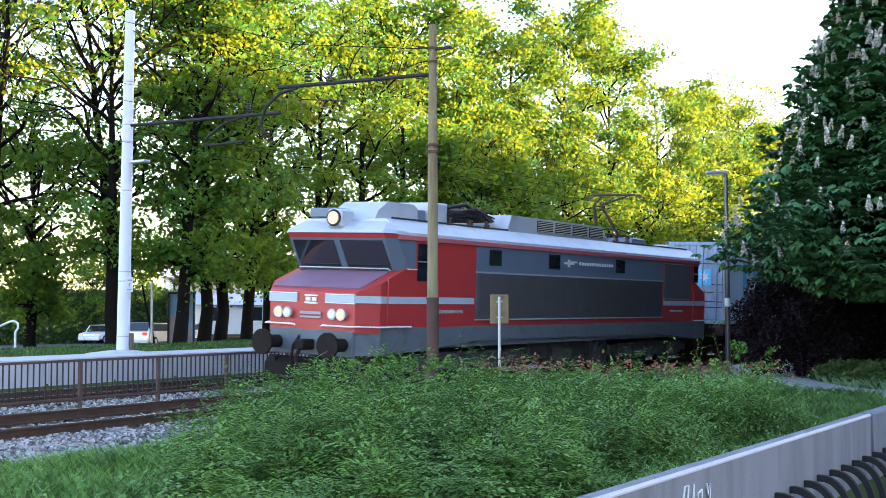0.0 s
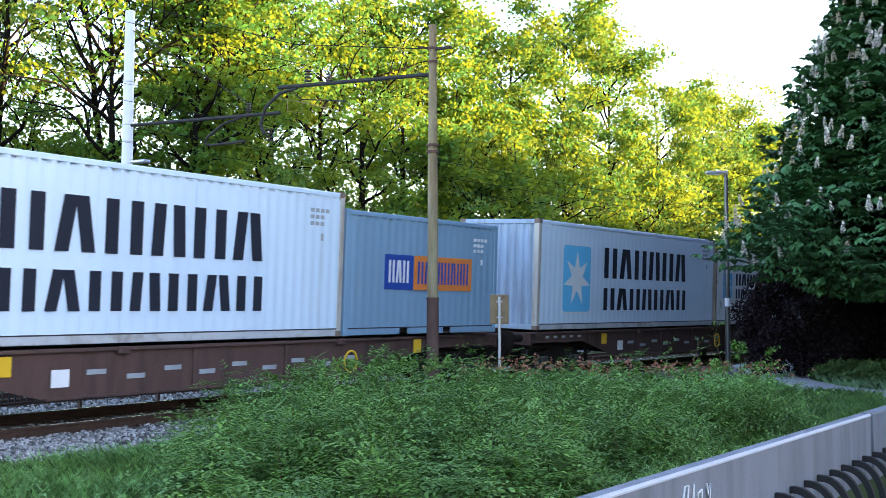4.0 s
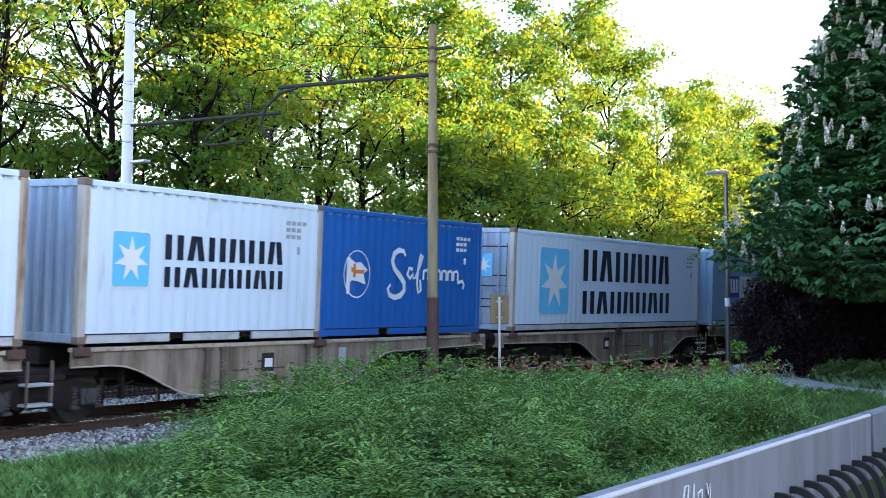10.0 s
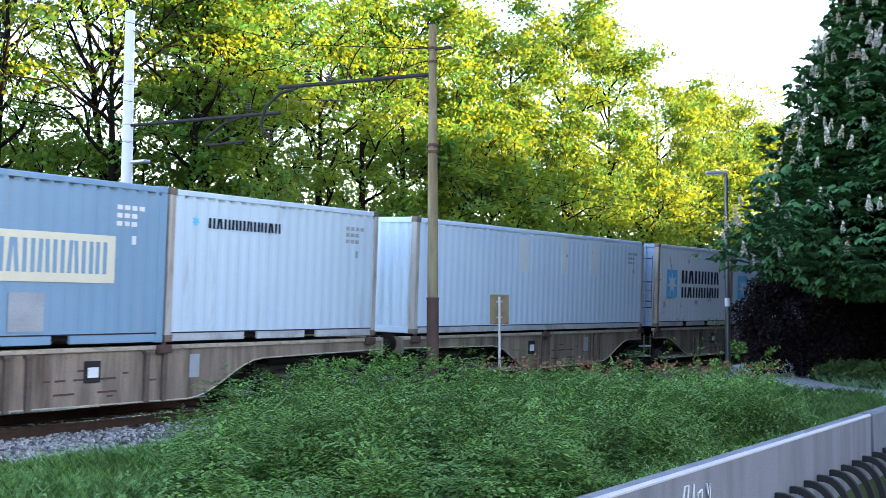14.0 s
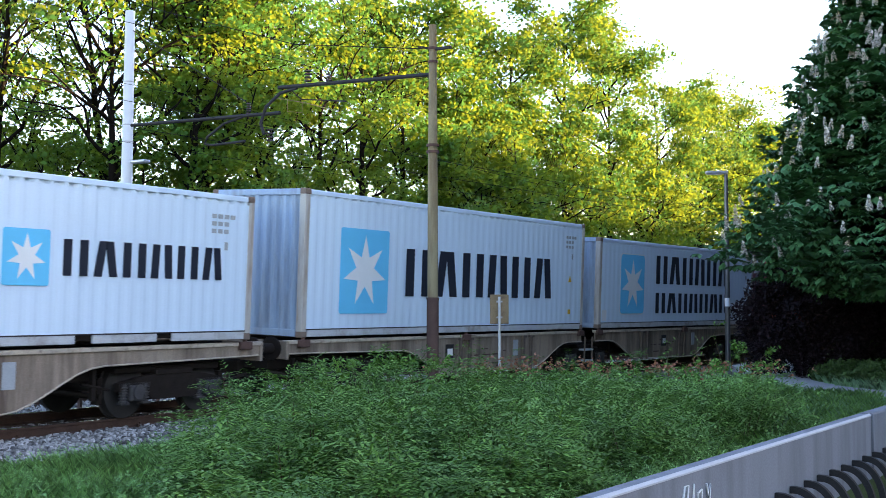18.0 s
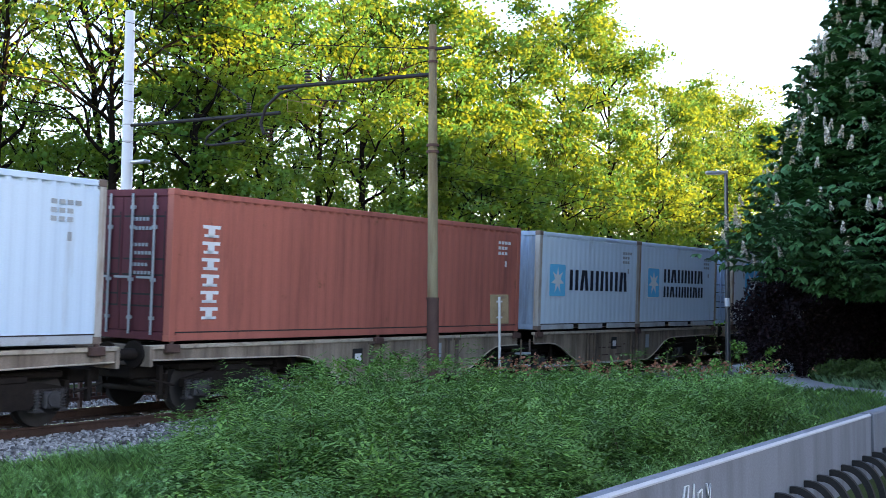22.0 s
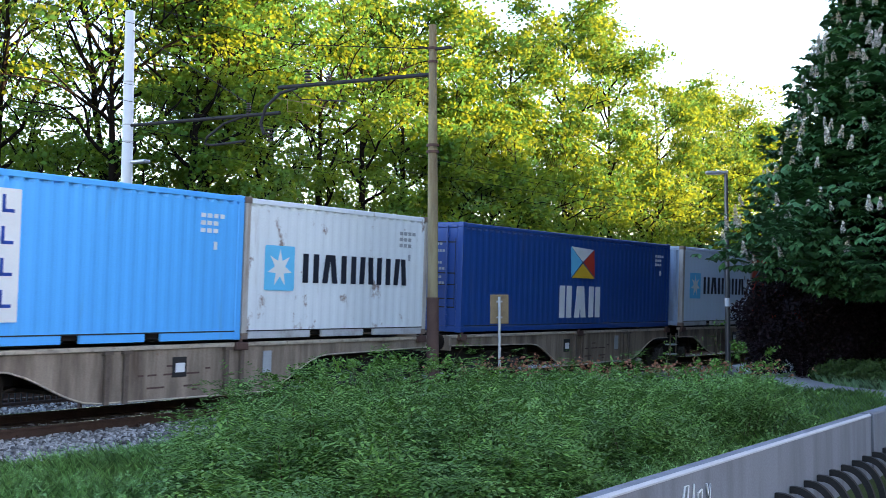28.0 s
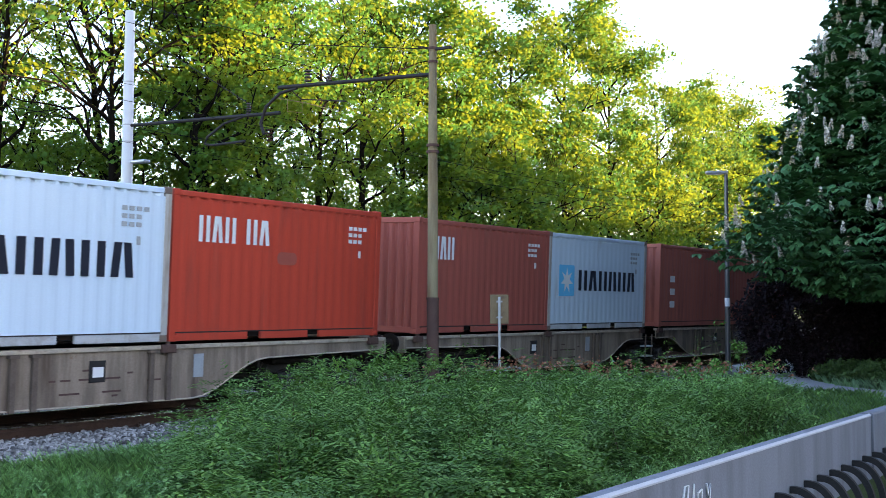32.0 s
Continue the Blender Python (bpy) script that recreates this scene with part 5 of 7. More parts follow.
        part("roof_brow", Mesh().add(brow, [(0, 9, 10, 1), (1, 10, 11, 2), (2, 11, 12, 3), (3, 12, 13, 4), (0, 1, 8, 7), (7, 8, 5, 6), (1, 2, 8), (2, 3, 4, 5, 8), (9, 16, 17, 10), (16, 15, 14, 17), (10, 17, 11), (11, 17, 14, 13, 12), (0, 7, 6, 15, 16, 9), (4, 13, 14, 15, 6, 5)]), LOCO_SILVER, e, "rounded silver front of the roof")
        part("lamp_housing", Mesh().box(*sorted((mx(0.60), mx(1.1)))[:1], -0.2, 3.52, sorted((mx(0.60), mx(1.1)))[1], 0.2, 3.93, 0.05), LOCO_SILVER, e, "silver top lamp housing")
        part("top_lamp_rim", Mesh().disc((mx(0.592), 0, 3.73), 0, 0.185, 0.04, 20), IRON_DARK, e, "dark rim of the top lamp")
        part("top_lamp", Mesh().disc((mx(0.575), 0, 3.73), 0, 0.14, 0.04, 20), LAMP_GLOW if f == 0 else LAMP_GLASS, e, "lit round top lamp")
    # roof: sloping silver shoulders
    prof = [(-1.45, 3.40), (-1.44, 3.46), (-1.10, 3.74), (1.10, 3.74), (1.44, 3.46), (1.45, 3.40)]
    part("roof", Mesh().prism(prof, 0, 1.0, L - 1.0), LOCO_SILVER, e, "silver roof with sloping shoulders")
    part("gutter", Mesh().box(0.97, -1.475, 3.29, L - 0.97, -1.42, 3.40, 0.01).box(0.97, 1.42, 3.29, L - 0.97, 1.475, 3.40, 0.01), LOCO_PINK, e, "faded red gutter band")
    for y, d in ((-1.44, -1), (1.44, 1)):
        def plate(name, x0, x1, z0, z1, material, label, k=0.008, par=e):
            ya, yb = sorted((y, y + d * k))
            return part(name, Mesh().box(x0, ya, z0, x1, yb, z1), material, par, label)
        plate("grey_band", 4.18, 15.3, 2.70, 3.285, LOCO_GREY, "slate-grey upper band")
        yc, yd = sorted((y, y + d * 0.008))
        part("cab_band", Mesh().prism([(1.37, 2.70), (1.66, 2.70), (1.66, 3.285), (1.0, 3.285)], 1, yc, yd), LOCO_GREY, e, "slate-grey cab corner")
        part("cab_band", Mesh().prism([(L - 1.37, 2.70), (L - 1.0, 3.285), (L - 1.12, 3.285), (L - 1.49, 2.70)], 1, yc, yd), LOCO_GREY, e, "slate-grey cab corner")
        p = plate("louvre_panel", 4.2, 15.22, 1.58, 2.66, LOCO_DARK, "long dark louvred panel", 0.02)
        m = Mesh()
        for i in range(27):
            ya, yb = sorted((y + d * 0.02, y + d * 0.032))
            m.box(4.3, ya, 1.64 + i * 0.037, 15.1, yb, 1.655 + i * 0.037)
        part("louvres", m, LOCO_DARK, p)
        ya, yb = sorted((y, y + d * 0.034))
        part("panel_frame", Mesh().box(4.18, ya, 2.66, 15.25, yb, 2.70).box(4.18, ya, 1.555, 15.25, yb, 1.585), FAINT_GREY, e, "pale frame of the louvred panel")
        p = plate("end_louvre", 15.4, 17.5, 2.16, 3.22, LOCO_DARK, "dark louvred panel behind the cab", 0.02)
        part("panel_frame", Mesh().box(15.38, ya, 3.22, 17.52, yb, 3.24).box(15.38, ya, 2.12, 17.52, yb, 2.15), FAINT_GREY, e, "pale frame of the louvred panel")
        for x0, x1 in ((0.42, 4.12), (15.35, L - 0.42)):
            plate("side_stripe", x0, x1, 1.93, 2.08, LOCO_STRIPE, "pale blue-grey side stripe", 0.010)
        for x0, x1 in ((4.80, 5.30), (7.80, 8.35), (11.85, 12.40)):
            w = plate("side_window", x0, x1, 2.89, 3.19, DARK_GLASS, "small dark side window", 0.018)
            part("window_frame", Mesh().box(x0 - 0.04, *sorted((y, y + d * 0.014))[:1], 2.85, x1 + 0.04, sorted((y, y + d * 0.014))[1], 3.23), BLACK_RUBBER, w)
        for x0, x1, z0, z1 in ((1.74, 2.28, 2.43, 3.24), (17.85, 18.2, 2.68, 3.22)):
            w = plate("cab_window", x0, x1, z0, z1, DARK_GLASS, "dark sliding cab window", 0.014)
            part("window_bar", Mesh().box(x0, *sorted((y + d * 0.014, y + d * 0.03))[:1], (z0 + z1) / 2, x1, sorted((y + d * 0.014, y + d * 0.03))[1], (z0 + z1) / 2 + 0.025), GALVANISED, w)
        for x in (0.6, 2.5, L - 1.6, L - 0.6):
            part("door_rail", Mesh().tube([(x, y + d * 0.03, 1.5), (x, y + d * 0.06, 1.55), (x, y + d * 0.06, 2.4), (x, y + d * 0.03, 2.45)], 0.012, 6), LOCO_RED, e, "thin red door rail")
        part("sill_rail", Mesh().box(1.36, *sorted((y, y + d * 0.03))[:1], 2.66, 1.7, sorted((y, y + d * 0.03))[1], 2.685), LETTER_WHITE, e, "thin white sill")
        m = Mesh()
        for x0, x1, z0, z1 in ((8.62, 9.2, 3.0, 3.06), (8.82, 8.96, 2.93, 3.13), (9.0, 9.35, 3.05, 3.09)):
            m.box(x0, *sorted((y + d * 0.008, y + d * 0.014))[:1], z0, x1, sorted((y + d * 0.008, y + d * 0.014))[1], z1)
        for i in range(14):
            m.box(9.5 + i * 0.155, sorted((y + d * 0.008, y + d * 0.014))[0], 3.0, 9.61 + i * 0.155, sorted((y + d * 0.008, y + d * 0.014))[1], 3.08)
        part("marking_bars", m, LETTER_WHITE, e, "plain white bars in a row")
        m = Mesh()
        for x in (2.6, 15.9):
            for i in range(9):
                m.box(x + i * 0.12, *sorted((y, y + d * 0.006))[:1], 1.72, x + 0.09 + i * 0.12, sorted((y, y + d * 0.006))[1], 1.79)
        part("number_bars", m, FAINT_GREY, e, "row of small pale bars")
    # roof monitor with grilles
    part("roof_monitor", Mesh().prism([(6.3, 3.72), (6.5, 4.16), (11.7, 4.16), (12.25, 3.72)], 1, -1.02, 1.02), LOCO_SILVER, e, "raised silver air intake")
    for i in range(4):
        x = 7.85 + i * 1.02
        g = part("intake_grille", Mesh().box(x, -1.045, 3.82, x + 0.86, -1.0, 4.10), BLACK_RUBBER, e, "black intake grille")
        m = Mesh()
        for k in range(6):
            m.box(x, -1.07, 3.83 + k * 0.046, x + 0.86, -1.04, 3.845 + k * 0.046)
        part("grille_slats", m, LETTER_CREAM, g, "pale grille slats")
    part("roof_box", Mesh().prism([(1.25, 3.74), (1.4, 3.95), (1.75, 4.16), (2.75, 4.16), (2.9, 4.08), (2.95, 3.74)], 1, -0.6, 0.6), LOCO_SILVER, e, "rounded silver roof box")
    part("roof_box", Mesh().box(1.0, 0.2, 3.76, 1.5, 1.0, 3.98, 0.03), LOCO_GREY, e, "dark grey roof box")
    part("roof_box", Mesh().box(2.95, -0.6, 3.74, 3.25, 0.6, 4.06, 0.02), LOCO_GREY, e, "dark grey roof box")
    part("roof_cable", Mesh().tube([(3.9, -0.75, 4.02), (5.0, -0.85, 4.22), (6.2, -0.7, 4.05)], 0.02, 6), IRON_DARK, e, "dark roof cable")
    part("roof_cable", Mesh().tube([(12.3, -0.5, 4.1), (13.4, -0.7, 4.2), (15.2, -0.6, 4.06)], 0.02, 6), IRON_DARK, e, "dark roof cable")
    part("roof_box", Mesh().box(3.35, -0.75, 3.76, 3.95, 0.5, 4.26, 0.03), LOCO_SILVER, e, "square silver roof box")
    part("roof_box", Mesh().tube([(16.0, 0.2, 3.9), (16.9, 0.2, 3.9)], [0.16, 0.16], 14), LOCO_SILVER, e, "silver air tank")
    part("roof_box", Mesh().box(15.0, -0.5, 3.74, 16.0, 0.9, 4.0, 0.03), LOCO_GREY, e, "dark grey roof box")
    part("roof_rail", Mesh().tube([(1.2, -1.1, 3.77), (6.2, -1.1, 3.77)], 0.02, 6), IRON_DARK, e, "dark walkway edge")
    part("roof_rail", Mesh().tube([(12.3, -1.1, 3.77), (L - 1.3, -1.1, 3.77)], 0.02, 6), IRON_DARK, e, "dark walkway edge")
    for x in (4.3, 5.2, 6.0, 12.9, 13.6, 14.4):
        for yy in (-0.6, 0.6):
            m = Mesh()
            for k in range(5):
                m.disc((x, yy, 3.77 + k * 0.045), 2, 0.08 if k % 2 == 0 else 0.05, 0.045, 12)
            part("roof_insulator", m, CERAMIC, e, "brown ribbed insulator")
    # folded current collector in front, raised one behind
    low = Mesh().box(4.0, -0.6, 3.98, 6.1, -0.55, 4.03).box(4.0, 0.55, 3.98, 6.1, 0.6, 4.03).tube([(4.1, 0, 4.05), (6.0, -0.3, 4.14)], 0.04, 8).tube([(4.1, 0, 4.05), (6.0, 0.3, 4.14)], 0.04, 8)
    low.tube([(5.9, -0.8, 4.18), (5.9, 0.8, 4.18)], 0.035, 8).tube([(4.2, -0.7, 4.2), (4.3, 0.7, 4.2)], 0.03, 8)
    low.box(4.15, -0.55, 3.86, 4.7, 0.55, 4.16, 0.03).tube([(4.3, -0.5, 4.2), (5.2, -0.45, 4.34), (6.3, -0.2, 4.12)], 0.05, 8).tube([(4.3, 0.5, 4.2), (5.2, 0.45, 4.34), (6.3, 0.2, 4.12)], 0.05, 8).box(4.8, -0.7, 4.02, 5.6, 0.7, 4.08)
    part("collector_shoe", Mesh().prism([(5.55, 4.22), (5.75, 4.28), (6.35, 3.98), (6.2, 3.94)], 1, -0.62, 0.62), WAGON_BROWN, e, "reddish-brown folded collector shoe")
    part("folded_collector", low, IRON_DARK, e, "folded dark pantograph")
    hi = Mesh().box(12.7, -0.6, 3.98, 14.6, -0.55, 4.03).box(12.7, 0.55, 3.98, 14.6, 0.6, 4.03)
    hi.tube([(14.3, -0.35, 4.05), (13.5, -0.12, 4.92)], 0.045, 8).tube([(14.3, 0.35, 4.05), (13.5, 0.12, 4.92)], 0.045, 8)
    hi.tube([(13.5, -0.12, 4.92), (14.7, -0.45, 5.28)], 0.03, 8).tube([(13.5, 0.12, 4.92), (14.7, 0.45, 5.28)], 0.03, 8)
    for x in (14.55, 14.85):
        hi.tube([(x, -0.95, 5.22), (x, -0.7, 5.32), (x, 0.7, 5.32), (x, 0.95, 5.22)], 0.025, 8)
    part("raised_collector", hi, POLE_RUST, e, "raised reddish-brown pantograph")
    # running gear
    for c in (4.2, L - 4.2):
        b = part("bogie", Mesh().prism([(c - 2.9, 0.72), (c - 2.9, 0.5), (c - 1.2, 0.42), (c + 1.2, 0.42), (c + 2.9, 0.5), (c + 2.9, 0.72), (c + 1.5, 0.82), (c - 1.5, 0.82)], 1, -1.14, -1.02).prism([(c - 2.9, 0.72), (c - 2.9, 0.5), (c + 2.9, 0.5), (c + 2.9, 0.72)], 1, 1.02, 1.14).box(c - 2.6, -1.0, 0.45, c + 2.6, 1.0, 0.75), LOCO_GEAR, e, "grimy three-axle bogie")
        for d in (-1.8, 0.0, 1.8):
            m = Mesh().box(c + d - 0.5, -1.14, 0.43, c + d + 0.5, -1.06, 0.47)
            m.box(c + d - 0.2, -1.22, 0.36, c + d + 0.2, -1.05, 0.72, 0.02).disc((c + d, -1.24, 0.55), 1, 0.16, 0.06, 16)
            for k in (-0.42, 0.42):
                for i in range(7):
                    m.disc((c + d + k, -1.12, 0.45 + i * 0.055), 2, 0.11, 0.028, 12)
            part("axle_box", m, LOCO_GEAR, b, "axle box with large coil springs")
        for d in (-1.8, 0.0, 1.8):
            wheelset(e, c + d, 0.57)
    for x0, x1, z0 in ((7.3, 8.4, 0.50), (10.95, 11.15, 0.55)):
        part("equipment_box", Mesh().box(x0, -1.15, z0, x1, 1.15, 0.97, 0.03).box(x0 + 0.1, -1.17, z0 + 0.08, x1 - 0.1, -1.14, 0.88, 0.01), GEAR_STEEL, e, "grimy equipment box under the frame")
    part("air_tank", Mesh().tube([(8.85, -0.76, 0.64), (8.97, -0.76, 0.64), (10.55, -0.76, 0.64), (10.67, -0.76, 0.64)], [0.30, 0.40, 0.40, 0.30], 22), LOCO_GEAR, e, "grey air tank under the frame")
    drum = part("cover_drum", Mesh().tube([(11.75, 0.9, 0.60), (11.75, -1.08, 0.60), (11.75, -1.12, 0.60)], [0.42, 0.42, 0.36], 24).disc((11.75, -1.13, 0.60), 1, 0.2, 0.04, 18), LOCO_GEAR, e, "round grey drum under the frame")
    part("drum_hub", Mesh().disc((11.75, -1.165, 0.60), 1, 0.055, 0.03, 12), LOGO_YELLOW, drum, "small yellow hub cap")
    return e


build_locomotive(-30.0)
# ---- masts and wires ----
def insulator(m, p, d, n=5, r=0.075, step=0.055):
    p, d = Vector(p), Vector(d).normalized()
    for k in range(n):
        m.tube([p + d * (k * step), p + d * (k * step + 0.028)], [r, r * 0.72], 12)


def build_near_mast():
    x, y = 20.39, 13.0
    e = new("catenary_mast")
    e.location = (x, y, -0.3)
    tagged(e, "weathered ochre steel catenary mast with a rusted foot", "mast")
    part("pole", Mesh().tube([(0, 0, 2.25), (0, 0, 4.4), (0, 0, 7.72)], [0.108, 0.1, 0.075], 16), POLE_OCHRE, e, "ochre tubular pole")
    part("foot", Mesh().tube([(0, 0, -0.3), (0, 0, 2.24)], [0.125, 0.12], 16), POLE_RUST, e, "rust-brown lower pole")
    for z in (2.24, 5.15, 5.28, 6.95, 7.22):
        part("clamp", Mesh().tube([(0, 0, z), (0, 0, z + 0.05)], 0.128 if z < 6 else 0.10, 16), POLE_RUST, e, "rusty clamp ring")
    part("side_bracket", Mesh().box(-0.04, -0.42, 7.2, 0.04, 0.0, 7.25).tube([(0, 0.0, 7.25), (0, 0.34, 7.32)], 0.018, 6), IRON_DARK, e, "short side bracket")
    arm = part("arm", Mesh().tube([(0, 0.05, 6.73), (0, 3.95, 6.84)], 0.042, 10).tube([(0, 0.1, 6.70), (0, 0.0, 6.5)], 0.02, 6), IRON_DARK, e, "dark tubular cantilever arm")
    for q, d, n, r, k in (((0, 3.15, 6.9), (0, 0, 1), 4, 0.085, 0.07), ((0, 2.6, 6.86), (0, 0, 1), 3, 0.06, 0.06), ((0, 4.2, 5.95), (0, 0, -1), 4, 0.085, 0.075)):
        m = Mesh()
        insulator(m, q, d, n, r, k)
        part("insulator", m, CERAMIC, arm, "brown ribbed insulator")
    part("drop_tube", Mesh().tube([(0, 3.45, 6.78), (0, 3.9, 6.72), (0, 4.3, 6.45), (0, 4.45, 6.1), (0, 4.35, 5.85)], 0.035, 8).tube([(0, 3.6, 6.75), (0.1, 3.4, 6.55), (0.1, 2.2, 6.4)], 0.014, 6), IRON_DARK, e, "curved drop tube")
    part("steady_arm", Mesh().tube([(0, 4.0, 6.62), (0.05, 3.2, 6.44), (0.1, 2.4, 6.2)], 0.008, 6).tube([(0, 3.7, 6.56), (0, 3.7, 6.30), (0, 3.3, 6.24), (0, 3.3, 6.46)], 0.006, 6), POLE_OCHRE, e, "pale ochre steady arm")
    return e


def build_far_mast():
    e = new("catenary_mast")
    e.location = (22.95, 24.3, 0.58)
    e.rotation_euler = (radians(0.35), radians(0.35), 0)
    tagged(e, "tall white-painted tubular catenary mast on a concrete footing", "mast")
    part("pole", Mesh().tube([(0, 0, 0.05), (0, 0, 1.0), (0, 0, 9.12)], [0.17, 0.168, 0.125], 20), POLE_WHITE, e, "white tapered pole")
    part("footing", Mesh().tube([(0, 0, -0.5), (0, 0, 0.02), (0, 0, 0.10)], [1.1, 0.95, 0.3], 20), CONCRETE_EDGE, e, "pale concrete footing")
    for z in (0.45, 1.9, 2.15, 4.3, 5.6, 6.05, 7.2):
        part("band", Mesh().tube([(0, 0, z), (0, 0, z + 0.03)], 0.178 - z * 0.005, 20), GALVANISED, e, "thin steel band")
    part("notice", Mesh().box(-0.13, -0.19, 1.63, 0.13, -0.17, 2.03, 0.01), LETTER_WHITE, e, "small white notice plate")
    part("notice_bars", Mesh().box(-0.08, -0.196, 1.92, 0.08, -0.191, 1.96).box(-0.09, -0.196, 1.68, 0.09, -0.191, 1.70).prism([(-0.02, 1.86), (0.03, 1.86), (0.0, 1.80), (0.02, 1.80), (-0.02, 1.73), (-0.005, 1.79), (-0.03, 1.79)], 1, -0.196, -0.191), FAINT_GREY, e, "grey marks on the notice")
    part("cable_box", Mesh().box(0.05, -0.24, 0.12, 0.16, -0.12, 0.55, 0.015), WAGON_GREY, e, "small cable box")
    arm = part("arm", Mesh().tube([(0, 0, 6.05), (0, -5.2, 5.98)], 0.045, 10), IRON_DARK, e, "grey tubular cantilever arm")
    m = Mesh()
    insulator(m, (0, -4.2, 6.03), (0, 0, 1), 5, 0.065, 0.06)
    part("insulator", m, CERAMIC, arm, "brown ribbed insulator")
    part("stay_rod", Mesh().tube([(0, -4.1, 6.35), (0, -0.1, 8.6)], 0.012, 6), IRON_DARK, e, "thin sloping stay")
    part("drop_tube", Mesh().tube([(0, -4.0, 5.97), (0, -3.4, 5.85), (0, -2.85, 5.55), (0, -2.75, 5.38), (0, -3.0, 5.33), (0, -4.1, 5.36)], 0.032, 8), IRON_DARK, e, "curved grey drop tube")
    part("pole_lamp", Mesh().box(-0.12, -0.75, 5.02, 0.12, -0.2, 5.10, 0.02), GALVANISED, e, "small grey lamp on the mast")
    return e


build_near_mast()
build_far_mast()


def wire(name, pts, r, label):
    return tagged(part(name, Mesh().tube(pts, r * 0.8, 5), WIRE_DARK), label, "wire", group="overhead wires")


def along(w, z, sag, s0, s1, n=25):
    return [beside(s0 + (s1 - s0) * i / n, w, z - sag * math.sin(math.pi * ((s0 + (s1 - s0) * i / n - 20.4) / 45.0)) ** 2) for i in range(n + 1)]


wire("contact_wire", along(0.1, 5.45, 0.0, -60, 150), 0.007, "thin dark contact wire over the near track")
wire("carrier_wire", along(0.1, 6.95, 0.7, -60, 150, 60), 0.007, "sagging dark carrier wire over the near track")
wire("contact_wire", along(4.7, 5.55, 0.0, -60, 150), 0.007, "thin dark contact wire over the far track")
wire("carrier_wire", along(4.7, 6.9, 0.7, -60, 150, 60), 0.007, "sagging dark carrier wire over the far track")
wire("feeder_wire", [(20.4, 12.9, 6.92), (21.0, 17.0, 7.6), (22.0, 22.0, 9.2), (22.6, 26.0, 10.6)], 0.012, "dark cable rising across the tracks")
wire("feeder_wire", [(-20, 24.3, 6.7), (22.9, 24.3, 6.6), (60, 23.6, 6.7)], 0.010, "dark cable along the far side")

# ---- sign post and street lamp ----
e = tagged(new("sign_post"), "small brown sign seen from behind on a steel post", "sign")
e.location = (18.95, 10.68, 0.0)
e.rotation_euler = (0, 0, radians(-58))
part("post", Mesh().tube([(0, 0, -0.2), (0, 0, 1.98)], 0.027, 10), GALVANISED, e, "grey steel post")
part("sign_back", Mesh().box(-0.165, 0.03, 1.50, 0.165, 0.05, 2.02, 0.008), SIGN_BROWN, e, "brown weathered back of the sign")
part("sign_bracket", Mesh().box(-0.05, -0.03, 1.60, 0.05, 0.03, 1.63).box(-0.05, -0.03, 1.88, 0.05, 0.03, 1.91), GALVANISED, e)

e = tagged(new("street_lamp"), "slender grey steel street lamp with a flat head beside the path", "street lamp")
e.location = (35.9, 12.35, 0.14)
e.rotation_euler = (0, 0, radians(-58))
part("pole", Mesh().tube([(0, 0, -0.1), (0, 0, 3.0), (0, 0, 5.75)], [0.085, 0.075, 0.055], 14), LAMP_POST, e, "grey steel lamp pole")
part("lamp_head", Mesh().box(-0.62, -0.11, 5.70, 0.06, 0.11, 5.80, 0.03), GALVANISED, e, "flat grey lamp head")
part("lamp_lens", Mesh().box(-0.56, -0.08, 5.685, -0.2, 0.08, 5.699), LAMP_GLASS, e)
part("sticker", Mesh().tube([(0, 0, 1.7), (0, 0, 1.95)], 0.083, 14), LETTER_WHITE, e, "pale worn sticker band")

# ---- concrete wall and cycle stands ----
w = tagged(part("concrete_wall", Mesh().prism([(3.215, -0.2), (3.215, 0.590), (3.23, 0.605), (3.345, 0.605), (3.36, 0.59), (3.36, -0.2)], 0, 2.0, 14.05), CONCRETE), "low smooth concrete wall with a pale worn edge", "wall", kind="structure")
tagged(part("concrete_wall_end", Mesh().prism([(3.195, -0.2), (3.195, 0.59), (3.21, 0.61), (3.34, 0.61), (3.36, 0.59), (3.36, -0.2)], 0, 14.08, 26.0), CONCRETE), "next length of the low concrete wall", "wall", kind="structure")
part("worn_edge", Mesh().prism([(3.208, 0.582), (3.208, 0.594), (3.227, 0.610), (3.236, 0.610), (3.236, 0.6045), (3.23, 0.6045), (3.213, 0.586)], 0, 2.0, 14.04), CONCRETE_EDGE, w, "pale worn edge of the wall")
scrawl = Mesh()
for pts in ([(8.34, 0.42), (8.37, 0.50), (8.44, 0.50), (8.42, 0.40), (8.36, 0.33)], [(8.55, 0.50), (8.53, 0.33)], [(8.63, 0.42), (8.71, 0.44), (8.71, 0.36), (8.63, 0.36), (8.63, 0.42)], [(8.81, 0.47), (8.83, 0.38), (8.89, 0.46), (8.87, 0.30)]):
    scrawl.tube([(a, 3.207, b) for a, b in pts], 0.008, 5)
part("paint_scrawl", scrawl, LETTER_WHITE, w, "white scrawled paint strokes")


